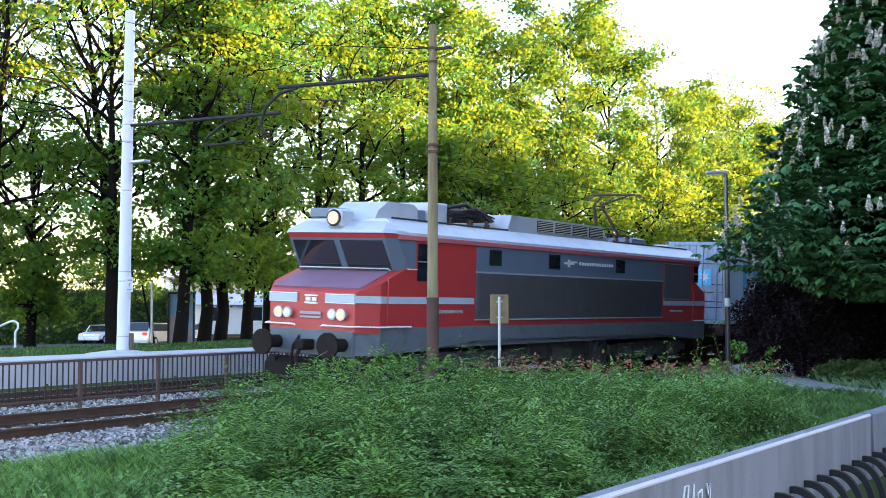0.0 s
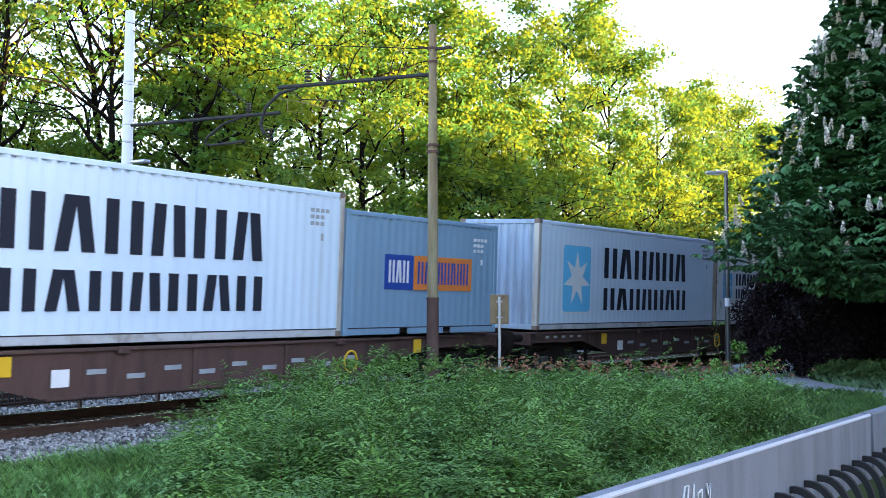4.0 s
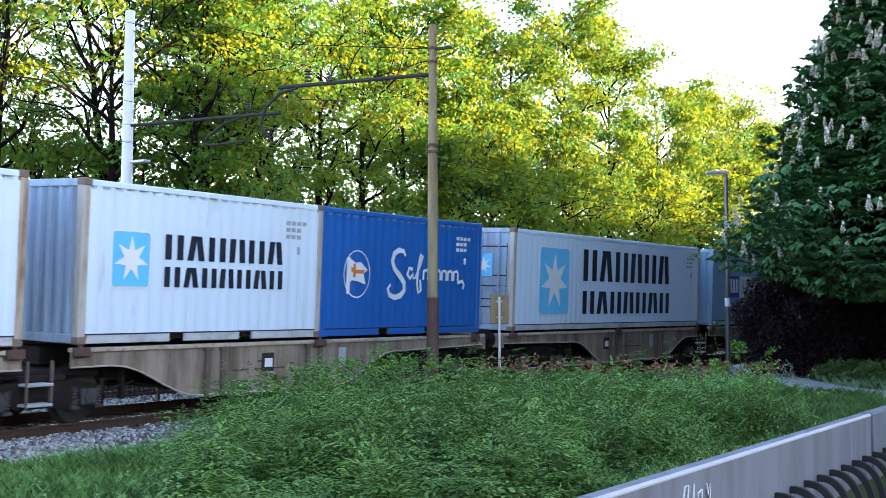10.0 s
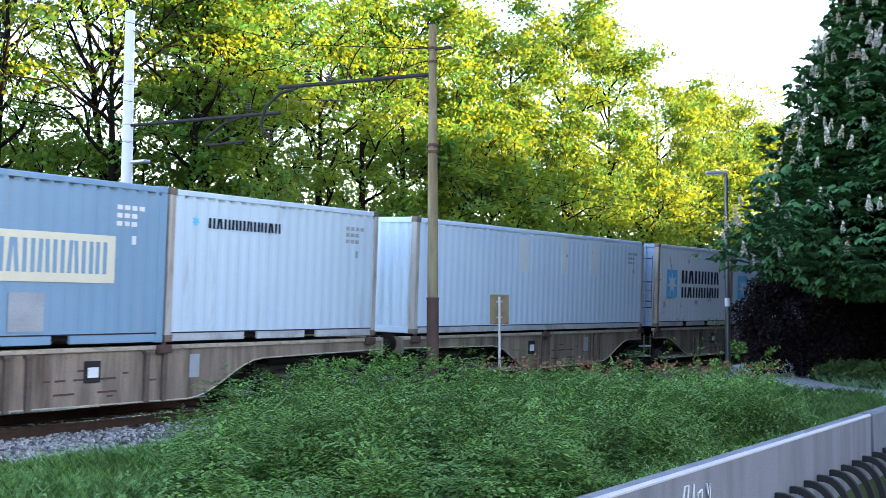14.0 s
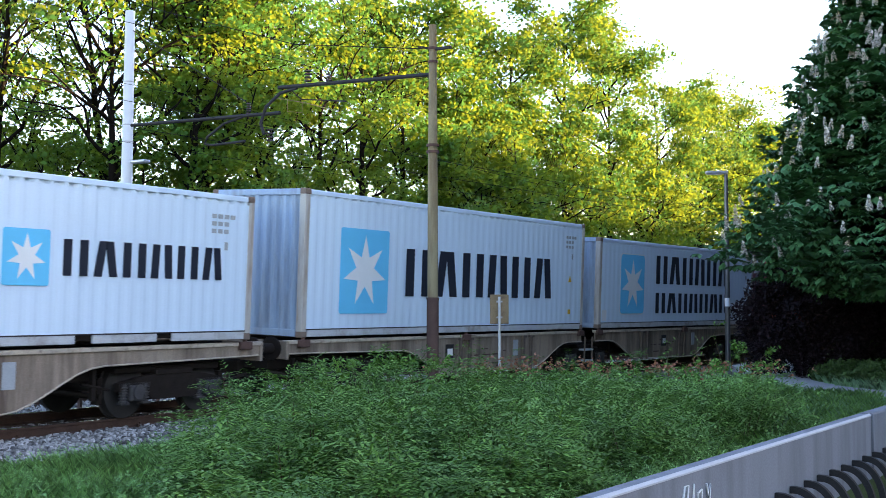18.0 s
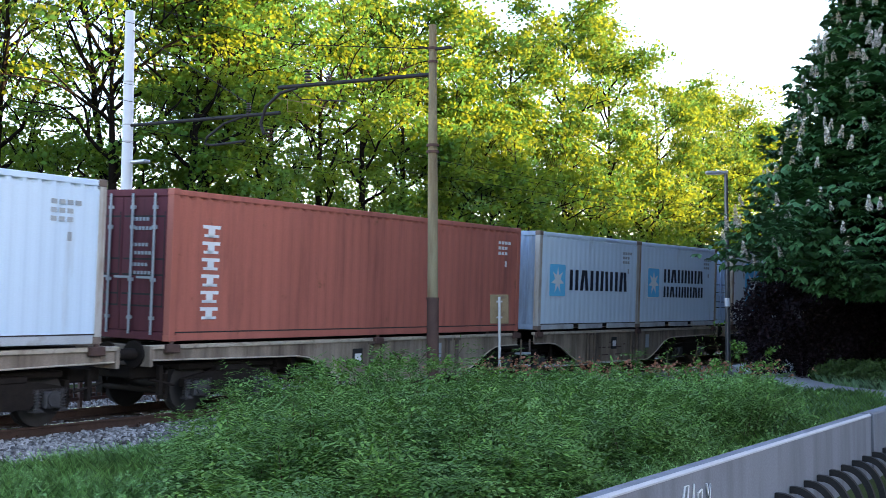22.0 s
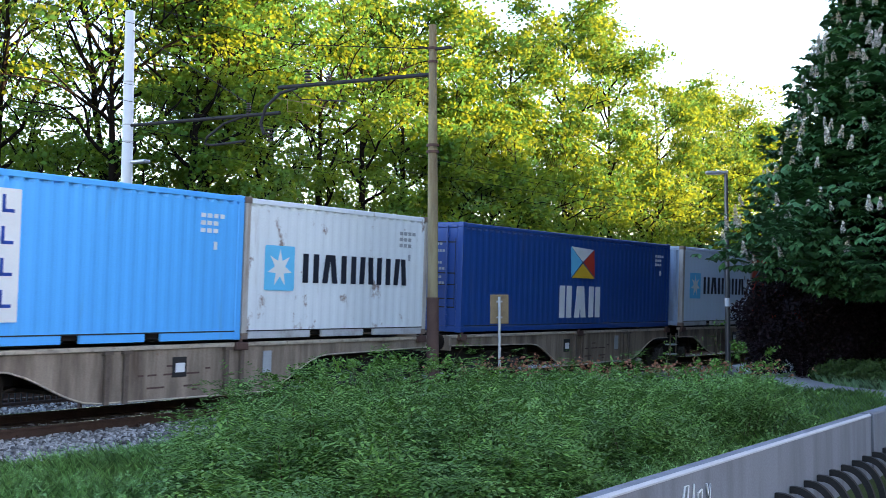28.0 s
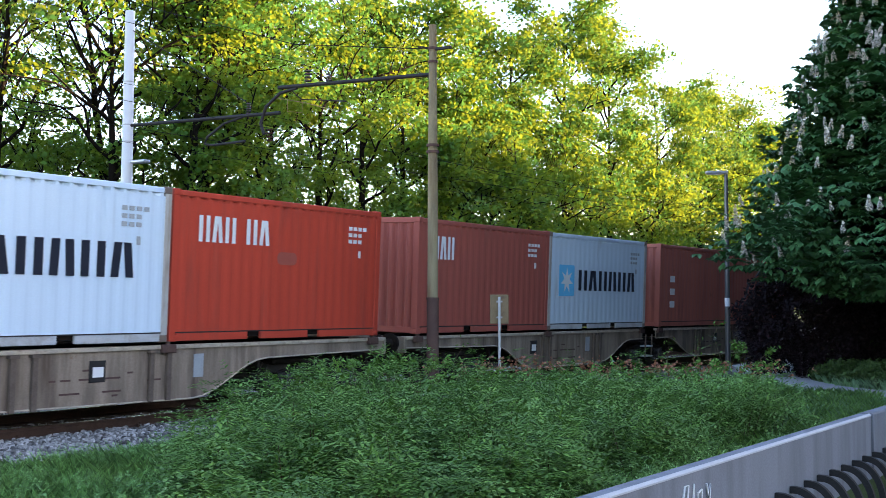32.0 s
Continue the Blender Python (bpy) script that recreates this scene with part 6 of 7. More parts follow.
def cycle_stand():
    m = Mesh()
    pts = [(0.13, 0.215), (0.09, 0.215)] + [(0.09 - 0.27 * math.sin(i * math.pi / 24), -0.20 + 0.415 * math.cos(i * math.pi / 24)) for i in range(1, 13)]
    n = len(pts)
    v = []
    for i, (y, z) in enumerate(pts):
        a = Vector(pts[min(i + 1, n - 1)]) - Vector(pts[max(i - 1, 0)])
        k = Vector((-a.y, a.x)).normalized() * 0.030
        for dx, s in ((-0.03, 1), (0.03, 1), (0.03, -1), (-0.03, -1)):
            v.append((dx, y + k.x * s, z + k.y * s))
    f = []
    for i in range(n - 1):
        f += [(i * 4 + j, i * 4 + (j + 1) % 4, i * 4 + 4 + (j + 1) % 4, i * 4 + 4 + j) for j in range(4)]
    f += [(0, 1, 2, 3), tuple((n - 1) * 4 + j for j in (3, 2, 1, 0))]
    return m.add(v, f)


stand_mesh = cycle_stand().data("cycle_stand", IRON_DARK)
for i in range(15):
    tagged(part("cycle_stand", stand_mesh, None, None, at=(10.07 + i * 0.445, 3.08, -0.055)), "black bent flat-steel cycle stand against the concrete wall", "cycle stand", group="cycle stands along the wall")
# ---- trees ----
def limbs(m, rng, p, d, length, r, depth, tips):
    """A bough that bends and forks; its ends are kept for the leaves."""
    p, d = Vector(p), Vector(d).normalized()
    pts, rr = [p.copy()], [r]
    n = 4
    for i in range(n):
        d = (d + Vector(rng.normal(size=3)) * 0.16 + Vector((0, 0, 0.06))).normalized()
        p = p + d * (length / n)
        pts.append(p.copy())
        rr.append(r * (1 - 0.55 * (i + 1) / n))
        if depth <= 1:
            tips.append((p.copy(), depth))
    m.tube(pts if depth else pts[::2], rr if depth else rr[::2], 7 if depth > 1 else 4 if depth else 3, cap=False)
    if depth > 0:
        for k in range(3):
            a = Vector(rng.normal(size=3))
            a = (a - d * a.dot(d)).normalized()
            limbs(m, rng, pts[2 + k % 3], d * 0.75 + a * 0.75 + Vector((0, 0, 0.12)), length * rng.uniform(0.5, 0.72), r * 0.45, depth - 1, tips)


def tree(x, y, height, spread, seed, label, leaf=0.24, count=15000, first=0.26, lean=(0, 0), trunk_r=0.26, far=False, foliage=LEAF_LIME):
    rng = np.random.default_rng(seed)
    e = tagged(new("tree"), label, "tree", group="trees behind the far platform")
    z = ground_z(x, y)
    e.location = (x, y, z - 0.15)
    m, tips = Mesh(), []
    top = Vector((lean[0], lean[1], height * 0.86))
    pts = [Vector((0, 0, 0)), top * 0.12 + Vector((rng.normal() * 0.1, rng.normal() * 0.1, 0)), top * 0.3, top * 0.5, top * 0.7, top]
    m.tube(pts, [trunk_r * 1.25, trunk_r, trunk_r * 0.85, trunk_r * 0.62, trunk_r * 0.36, 0.05], 10)
    n = 23
    for i in range(n):
        f = first + (0.97 - first) * i / (n - 1)
        a = i * 2.4 + rng.uniform(-0.5, 0.5)
        reach = spread * math.sin(math.pi * min(1.0, 0.30 + 0.72 * (1 - (f - first) / (1.02 - first)))) * rng.uniform(0.75, 1.1)
        p = pts[0].lerp(top, f)
        limbs(m, rng, p, (math.cos(a), math.sin(a), 0.25 + 0.6 * f), max(reach * 0.62, 0.8), trunk_r * 0.5 * (1.1 - 0.6 * f), 2, tips)
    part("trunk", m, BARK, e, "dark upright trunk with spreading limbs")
    # leaves hang in flat layered pads about the twig ends
    c = np.array([t[0] for t in tips])
    each = 85 if far else 55
    c = c[rng.permutation(len(c))[:max(1, count // each)]]
    n = len(c)
    tilt = rng.normal(size=(n, 1, 2)) * 0.25
    wide = rng.uniform(0.7, 1.35, (n, 1, 1)) * (1.15 if far else 1.0)
    off = rng.normal(size=(n, each, 3)) * np.array([0.52, 0.52, 0.17 if far else 0.11]) * wide
    off[:, :, 2] += (off[:, :, :2] * tilt).sum(2) - 0.22 * (off[:, :, :2] ** 2).sum(2)
    c = (c[:, None, :] + off).reshape(-1, 3)
    lean = np.repeat(rng.normal(size=(n, 3)) * np.array([1.0, 1.0, 0.4]), each, 0)
    part("crown", quads("crown", leaves(c, leaf, rng, 0.8, 1.25, lean), foliage), None, e, "dark purple foliage" if foliage is LEAF_DARK else "loose fresh green foliage in layered sprays with gaps")
    return e


FRESH = "tall broadleaf tree with fresh yellow-green spring leaves"


def view_point(px, depth):
    k = (px - 784) / 2168
    return depth * (0.8467 + k * 0.53), depth * (0.53 - k * 0.8467)


# place across the view, distance, height, spread, lean
BACK_TREES = [(165, 98, 8.5, 4, 0), (235, 100, 8.0, 4, 0)]
NEAR_TREES = [(-200, 43, 15, 4.8, 0), (-30, 46, 16.5, 8.0, 0.8), (216, 50, 17, 7.0, -1.6), (204, 46, 16, 6.4, -0.3), (318, 47, 16, 4.8, 0.9), (360, 49, 17, 4.8, 0.1), (388, 50, 16.5, 4.6, 0.0), (436, 53, 17, 4.8, 0.9), (474, 56, 16.5, 4.8, 0.2), (560, 58, 17.5, 5.0, 0.2), (640, 62, 19.0, 5.0, 0)]
FAR_TREES = [(712, 66, 20.0, 5.2, 0), (812, 71, 16.5, 4.8, 0), (905, 76, 21, 4.8, 0), (1000, 82, 25.0, 5.4, 0), (1080, 88, 23.5, 5.4, 0), (1165, 95, 19.5, 5.6, 0), (1240, 103, 20.5, 5.8, 0), (1310, 109, 22.5, 5.8, 0), (1370, 117, 20.5, 6, 0), (1430, 126, 21, 6, 0)]
LOW_TREES = [(800, 69, 10.5, 5.5, 0), (870, 73, 11, 5.5, 0), (955, 79, 11.5, 5.5, 0), (1045, 85, 12, 5.5, 0), (1135, 92, 12.5, 6, 0), (1215, 100, 13, 6, 0), (1290, 107, 13.5, 6, 0), (1350, 113, 14, 6, 0)]
EDGE_TREES = [(58, 50, 9.0, 4.6, 0.0)]
ROW = BACK_TREES + NEAR_TREES + FAR_TREES + LOW_TREES + EDGE_TREES
for i, (px, depth, h, sp, lean) in enumerate(ROW):
    x, y = view_point(px, depth)
    far = depth > 64
    back = i < len(BACK_TREES)
    count = 6000 if back else (9500 if h < 15 else 23000) if far else 4000 if sp == 7.0 else 7000 if px < 220 and h > 10 else 10500
    tree(x, y, h, sp, 100 + i, FRESH, 0.20 if far else 0.165, count, 0.10 if far else 0.20 if px > 300 else 0.25, (lean * 0.53, -lean * 0.85), 0.10 if back else 0.25, far)


CHESTNUT_Z = (1.75, 2.1, 2.6, 3.1, 4.0, 4.5, 5.0, 6.0, 7.0, 8.0, 9.3)
CHESTNUT_R = (1.0, 2.1, 3.05, 2.9, 2.25, 2.05, 1.7, 1.55, 1.05, 0.7, 0.1)


def chestnut(x, y, seed, scale=1.0, n=11500, candles=360, leaf=0.20, foliage=LEAF_CHESTNUT):
    rng = np.random.default_rng(seed)
    e = tagged(new("chestnut_tree"), "unseen dark purple-leaved chestnut added to shade the right of the train" if foliage is LEAF_DARK else "dark horse chestnut with drooping fingered leaves and white flower candles", "tree")
    e.location = (x, y, ground_z(x, y) - 0.1)
    e.scale = (scale, scale, scale)
    m, tips = Mesh(), []
    m.tube([(0, 0, 0), (0.05, 0.0, 1.5), (0, 0.05, 4.0), (0, 0, 8.6)], [0.3, 0.24, 0.18, 0.04], 12)
    part("trunk", m, BARK, e, "dark trunk")
    z = rng.uniform(1.75, 9.3, n)
    r = np.interp(z, CHESTNUT_Z, CHESTNUT_R)
    a = rng.uniform(0, 2 * np.pi, n)
    lump = 1 + 0.16 * np.sin(a * 5 + z * 2.1) + 0.12 * np.sin(a * 9 - z * 3.7)
    d = r * lump * np.sqrt(rng.uniform(0.35, 1.0, n))
    c = np.stack([d * np.cos(a), d * np.sin(a), z], 1)
    out = np.stack([np.cos(a), np.sin(a), np.full(n, 0.35)], 1)
    quad = []
    droop = rng.normal(size=n) * 0.45
    for k in range(6):
        ang = (k - 2.5) * 0.62 + rng.normal(size=n) * 0.08
        side = np.stack([-np.sin(a), np.cos(a), np.zeros(n)], 1)
        direc = out * np.cos(ang)[:, None] + side * np.sin(ang)[:, None]
        direc[:, 2] = -0.5 + 0.3 * np.cos(ang) + droop
        direc /= np.linalg.norm(direc, axis=1)[:, None]
        wid = np.cross(direc, np.array([0, 0, 1.0]))
        wid /= np.linalg.norm(wid, axis=1)[:, None]
        s = (leaf * rng.uniform(0.75, 1.25, n))[:, None]
        mid = c + direc * s * 0.68
        mid[:, 2] += s[:, 0] * 0.14
        quad.append(np.stack([c, mid + wid * s * 0.23, c + direc * s, mid - wid * s * 0.23], 1))
    part("crown", quads("crown", np.concatenate(quad), foliage), None, e, "dense dark crown of fingered leaves")
    rngc = np.random.default_rng(8)
    h = rngc.uniform(0, 1, 70)
    rad = 0.048 * (1 - h) + 0.012
    t = rngc.uniform(0, 6.28, 70)
    cc = np.stack([rad * np.cos(t), rad * np.sin(t), h * 0.26], 1)
    me = quads("flower_candle", leaves(cc, 0.034, rngc, 0.2, 1.2), PETAL)
    for i in range(candles):
        zz = rng.uniform(2.3, 9.0)
        aa = rng.uniform(1.6, 5.6)
        rr = np.interp(zz, CHESTNUT_Z, CHESTNUT_R) * 1.06
        part("flower_candle", me, None, e, at=Matrix.Translation((rr * math.cos(aa), rr * math.sin(aa), zz)) @ Matrix.Rotation(rng.uniform(-0.3, 0.3), 4, "X") @ Matrix.Rotation(aa, 4, "Z") @ Matrix.Scale(rng.uniform(0.6, 1.0), 4))


chestnut(27.3, 5.5, 77, 1.18, 11500, 300)
# Added trees, hidden or out of view, that shade the right of the train.
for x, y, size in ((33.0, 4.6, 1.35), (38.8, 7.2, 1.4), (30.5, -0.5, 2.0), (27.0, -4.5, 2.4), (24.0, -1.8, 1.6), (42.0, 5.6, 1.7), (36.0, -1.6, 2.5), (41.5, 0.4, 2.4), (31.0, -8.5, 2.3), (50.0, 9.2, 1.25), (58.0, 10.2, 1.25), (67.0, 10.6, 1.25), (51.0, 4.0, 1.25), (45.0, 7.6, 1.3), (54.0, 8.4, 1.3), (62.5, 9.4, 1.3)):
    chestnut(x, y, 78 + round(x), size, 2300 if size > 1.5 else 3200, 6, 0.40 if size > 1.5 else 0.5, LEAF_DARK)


# an added tall crown, out of view, keeps the sky off the right
e = tree(34.2, 6.2, 22.0, 6.4, 301, "unseen tall purple-leaved tree added to block the sky light", 0.4, 9000, 0.68, (0, 0), 0.3, True, LEAF_DARK)
e["group"] = "tall trees behind the chestnut"


def round_shrub(name, x, y, r, h, material, n, size, label, seed, base=0.15):
    rng = np.random.default_rng(seed)
    e = tagged(new(name), label, "shrub")
    e.location = (x, y, ground_z(x, y) - 0.05)
    m = Mesh()
    for i in range(9):
        a = i * 0.7
        m.tube([(0.1 * math.cos(a), 0.1 * math.sin(a), 0), (r * 0.35 * math.cos(a), r * 0.35 * math.sin(a), h * 0.5), (r * 0.6 * math.cos(a), r * 0.6 * math.sin(a), h * 0.85)], [0.03, 0.02, 0.008], 5)
    part("woody_base", m, BARK, e, "thin dark stems")
    a, t = rng.uniform(0, 2 * np.pi, n), np.arccos(rng.uniform(-0.75, 1.0, n))
    k = rng.uniform(0.5, 1.0, n) ** 0.4 * (1 + 0.18 * np.sin(a * 4 + t * 5) + 0.10 * np.sin(a * 9 - t * 7))
    c = np.stack([r * k * np.sin(t) * np.cos(a), r * k * np.sin(t) * np.sin(a), h * 0.5 + base + h * 0.5 * k * np.cos(t)], 1)
    part("crown", quads("crown", leaves(c, size, rng, 0.3, 1.6), material), None, e, "dense small leaves")
    return e


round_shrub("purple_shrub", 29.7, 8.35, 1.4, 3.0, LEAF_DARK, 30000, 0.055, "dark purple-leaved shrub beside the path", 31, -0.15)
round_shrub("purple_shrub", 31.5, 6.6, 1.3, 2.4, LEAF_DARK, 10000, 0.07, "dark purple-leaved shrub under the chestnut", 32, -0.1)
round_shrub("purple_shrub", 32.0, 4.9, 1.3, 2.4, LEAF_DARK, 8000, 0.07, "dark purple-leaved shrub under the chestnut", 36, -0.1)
for i, (x, y) in enumerate(((35.5, 7.3), (39.5, 8.6), (44.0, 9.8), (49.0, 10.9), (55.0, 11.6))):
    round_shrub("tall_shrub", x, y, 1.9, 4.2, LEAF_HEDGE, 6000, 0.16, "tall dark green shrub behind the chestnut", 50 + i)
for i, (x, y) in enumerate(((26.6, 5.7), (27.9, 6.8), (28.6, 6.2), (26.9, 4.9), (29.2, 7.2), (28.2, 5.2))):
    round_shrub("weed_clump", x, y, 0.75, 0.6, LEAF_HEDGE, 4500, 0.05, "tangle of dark green weeds under the chestnut", 40 + i, 0.0)

# ---- shrub bed behind the concrete wall ----
BED = [(4.55, 4.2), (7.8, 7.05), (11.82, 11.05), (13.4, 11.5), (15.4, 9.6), (16.8, 7.2), (16.2, 5.0), (14.6, 4.1)]


def inside(x, y, poly):
    hit = False
    for (x0, y0), (x1, y1) in zip(poly, poly[1:] + poly[:1]):
        if (y0 > y) != (y1 > y) and x < (x1 - x0) * (y - y0) / (y1 - y0) + x0:
            hit = not hit
    return hit


def bed_height(x, y):
    return 0.80 + 0.22 * noise.noise((x * 0.55, y * 0.55, 3.0)) + 0.27 * noise.noise((x * 1.7, y * 1.7, 5.0)) + np.interp(y, [3.9, 6, 9, 11.5], [-0.10, 0.05, 0.12, 0.10]) - np.interp(x - y * 0.3, [12.5, 15.5], [0, 0.12])


def sprigs(base, direction, length, size, rng, pairs=5):
    """Feathery shoots: paired leaflets along short drooping stalks."""
    n = len(base)
    side = np.cross(direction, np.array([0, 0, 1.0])) + rng.normal(size=(n, 3)) * 0.1
    side /= np.linalg.norm(side, axis=1)[:, None] + 1e-9
    ln = (length * rng.uniform(0.6, 1.4, n))[:, None]
    quad = []
    for k in range(pairs):
        f = (k + 0.7) / pairs
        p = base + direction * ln * f
        p[:, 2] -= ln[:, 0] * 0.35 * f * f
        s = size * (1.15 - 0.6 * abs(f - 0.45)) * rng.uniform(0.75, 1.25, (n, 1))
        for w in (-1, 1):
            d = side * w * 0.9 + direction * 0.5
            d[:, 2] -= 0.1 + 0.25 * rng.random(n)
            wide = np.cross(d, np.array([0, 0, 1.0])) * 0.30
            mid = p + d * s * 0.55
            mid[:, 2] += s[:, 0] * 0.12
            quad.append(np.stack([p, mid + wide * s, p + d * s * 1.25, mid - wide * s], 1))
    return np.concatenate(quad)


def shrub_bed():
    rng = np.random.default_rng(12)
    spots = []
    x = 3.8
    while x < 18.2:
        y = 3.8
        while y < 12:
            px, py = x + rng.uniform(-0.25, 0.25), y + rng.uniform(-0.25, 0.25)
            if inside(px, py, BED):
                spots.append((px, py))
            y += 0.86
        x += 0.86
    for i, (px, py) in enumerate(spots):
        near = math.hypot(px, py)
        e = tagged(new("low_shrub"), "knee-high green shrub with tiny leaves in a dense bed", "shrub", group="low shrubs of the bed")
        zg = ground_z(px, py)
        e.location = (px, py, zg)
        h = bed_height(px, py) - zg + rng.uniform(-0.13, 0.10)
        h -= 0.17 * max(0.0, 1.0 - max(0.0, (px - 4.5) * 0.69 - (py - 4.2) * 0.725))
        n = int(500 if near < 11 else 340)
        twigs = 30
        a = rng.uniform(0, 2 * np.pi, twigs)
        rad = 0.62 * np.sqrt(rng.uniform(0, 1, twigs))
        tip = np.stack([rad * np.cos(a), rad * np.sin(a), h * (1.06 - 0.62 * (rad / 0.62) ** 2) * rng.uniform(0.5, 1.28, twigs)], 1)
        foot = np.stack([rad * 0.25 * np.cos(a), rad * 0.25 * np.sin(a), np.zeros(twigs)], 1)
        bend = tip - foot
        m = Mesh()
        for k in range(0, twigs, 4):
            m.tube([foot[k], foot[k] + bend[k] * 0.5 + np.array([0, 0, 0.03]), foot[k] + bend[k] * 0.85], [0.008, 0.005, 0.002], 3, cap=False)
        part("woody_base", m, STEM, e, "thin woody stems")
        which = rng.integers(0, twigs, n)
        f = rng.uniform(0.1, 1.05, n) ** 0.38
        c = foot[which] + bend[which] * f[:, None] + rng.normal(size=(n, 3)) * np.array([0.045, 0.045, 0.03])
        out = np.stack([c[:, 0], c[:, 1], np.full(n, 0.35)], 1) * 0.8 + rng.normal(size=(n, 3)) * 0.45
        out[:, 2] = np.abs(out[:, 2]) * 0.8
        out /= np.linalg.norm(out, axis=1)[:, None]
        part("foliage", quads("foliage", sprigs(c, out, 0.25, 0.049, rng, 4), LEAF_SHRUB), None, e, "tiny dense green leaves")


shrub_bed()


def sprays():
    """Taller arching shoots along the far edge of the bed, some with reddish leaves."""
    rng = np.random.default_rng(21)
    for i in range(20):
        f = i / 19
        d = 15.5 + 7.0 * f + rng.uniform(-0.5, 0.5)
        px = 560 + 760 * f
        k = (px - 784) / 2168
        x, y = d * (0.8467 + k * 0.53), d * (0.53 - k * 0.8467)
        e = tagged(new("arching_shoot"), "arching leafy shoots above the low shrubs", "shrub", group="arching shoots")
        zg = ground_z(x, y)
        e.location = (x, y, zg)
        m, c = Mesh(), []
        for j in range(5):
            a, r, h = rng.uniform(0, 6.28), rng.uniform(0.2, 0.75), rng.uniform(0.6, 1.05) * (1.15 if f < 0.3 or f > 0.9 else 0.8)
            pts = [(0.1 * math.cos(a), 0.1 * math.sin(a), 0.3), (r * 0.5 * math.cos(a), r * 0.5 * math.sin(a), h * 0.8), (r * math.cos(a), r * math.sin(a), h)]
            m.tube(pts, [0.008, 0.006, 0.003], 4, cap=False)
            for t in np.linspace(0.4, 1, 16):
                q = np.array(pts[1]) * (1 - t) + np.array(pts[2]) * t
                c += [q + rng.normal(size=3) * 0.035 for _ in range(4)]
        part("woody_base", m, STEM, e, "arching stems")
        part("foliage", quads("foliage", leaves(np.array(c), 0.032, rng, 0.6, 2.2), LEAF_SHRUB), None, e)


sprays()


BLOOMS = []
for k in range(4):
    r = np.random.default_rng(90 + k)
    BLOOMS.append(quads("bloom", leaves(r.normal(size=(6, 3)) * 0.028, 0.040, r, 0.6, 1.2), LEAF_RED))


def red_border():
    rng = np.random.default_rng(22)
    for i in range(22):
        f = i / 21
        px, d = 830 + 515 * f, 18.6 + 3.0 * f
        k = (px - 784) / 2168
        x, y = d * (0.8467 + k * 0.53), d * (0.53 - k * 0.8467)
        e = tagged(new("flowering_plant"), "low plant with small russet blooms", "shrub", group="russet blooms along the bed")
        e.location = (x, y, ground_z(x, y))
        for _ in range(11):
            bloom = BLOOMS[rng.integers(0, 4)]
            p = rng.normal(size=3) * np.array([0.32, 0.32, 0.07]) + np.array([0, 0, 0.90 - 0.24 * f])
            part("bloom", bloom, None, e, "small russet bloom", at=Matrix.Translation(p))
        c = rng.normal(size=(500, 3)) * np.array([0.30, 0.30, 0.14]) + np.array([0, 0, 0.40 - 0.1 * f])
        part("lower_foliage", quads("lower_foliage", leaves(c, 0.035, rng, 0.6, 2.0), GRASS), None, e)


red_border()


def vine(x, y, height, seed):
    rng = np.random.default_rng(seed)
    e = tagged(new("climbing_shoot"), "tall thin shoot with sparse small leaves", "shoot", group="tall shoots")
    e.location = (x, y, ground_z(x, y))
    pts = [(0.1 * math.sin(i * 1.7 + seed) + 0.05 * i, 0.08 * math.cos(i * 1.3), height * i / 6) for i in range(7)]
    part("woody_base", Mesh().tube(pts, [0.01, 0.009, 0.008, 0.007, 0.006, 0.005, 0.004], 5), STEM, e, "thin stem")
    c = np.concatenate([np.array(p) + rng.normal(size=(9, 3)) * np.array([0.08, 0.08, 0.07]) for p in pts[3:]])
    part("foliage", quads("foliage", leaves(c, 0.036, rng, 0.5, 1.7), LEAF_SHRUB), None, e)


for i, (x, y, h) in enumerate(((20.35, 8.15, 1.1), (20.8, 7.75, 1.15), (21.1, 7.5, 1.5), (16.6, 10.9, 1.25), (17.2, 10.6, 1.3))):
    vine(x, y, h, i)
slab = tagged(part("stone_slab", Mesh().box(-0.22, -0.11, -0.05, 0.22, 0.11, 0.07, 0.015), CONCRETE_EDGE, None), "pale broken stone slab in the weeds", "slab")
slab.location = (15.5, 13.25, ground_z(15.5, 13.25))
slab.rotation_euler = (0.1, -0.05, -0.6)


def grass(name, spots, h, wid, seed, label, material=GRASS):
    rng = np.random.default_rng(seed)
    n = len(spots)
    a = rng.uniform(0, 2 * np.pi, n)
    hh = h * rng.uniform(0.4, 1.25, n)
    b = np.array(spots)
    side = np.stack([np.cos(a), np.sin(a), np.zeros(n)], 1) * (wid * rng.uniform(0.6, 1.3, n))[:, None]
    lean = np.stack([-np.sin(a), np.cos(a), np.zeros(n)], 1) * (hh * rng.uniform(0.25, 1.0, n))[:, None]
    top = b + lean
    top[:, 2] += hh
    mid = b + lean * 0.3
    mid[:, 2] += hh * 0.55
    q = np.stack([b - side, b + side, mid + side * 0.8, top, mid - side * 0.8], 1)
    tagged(part(name, quads(name, q, material, 5), None), label, "grass", kind="stuff")


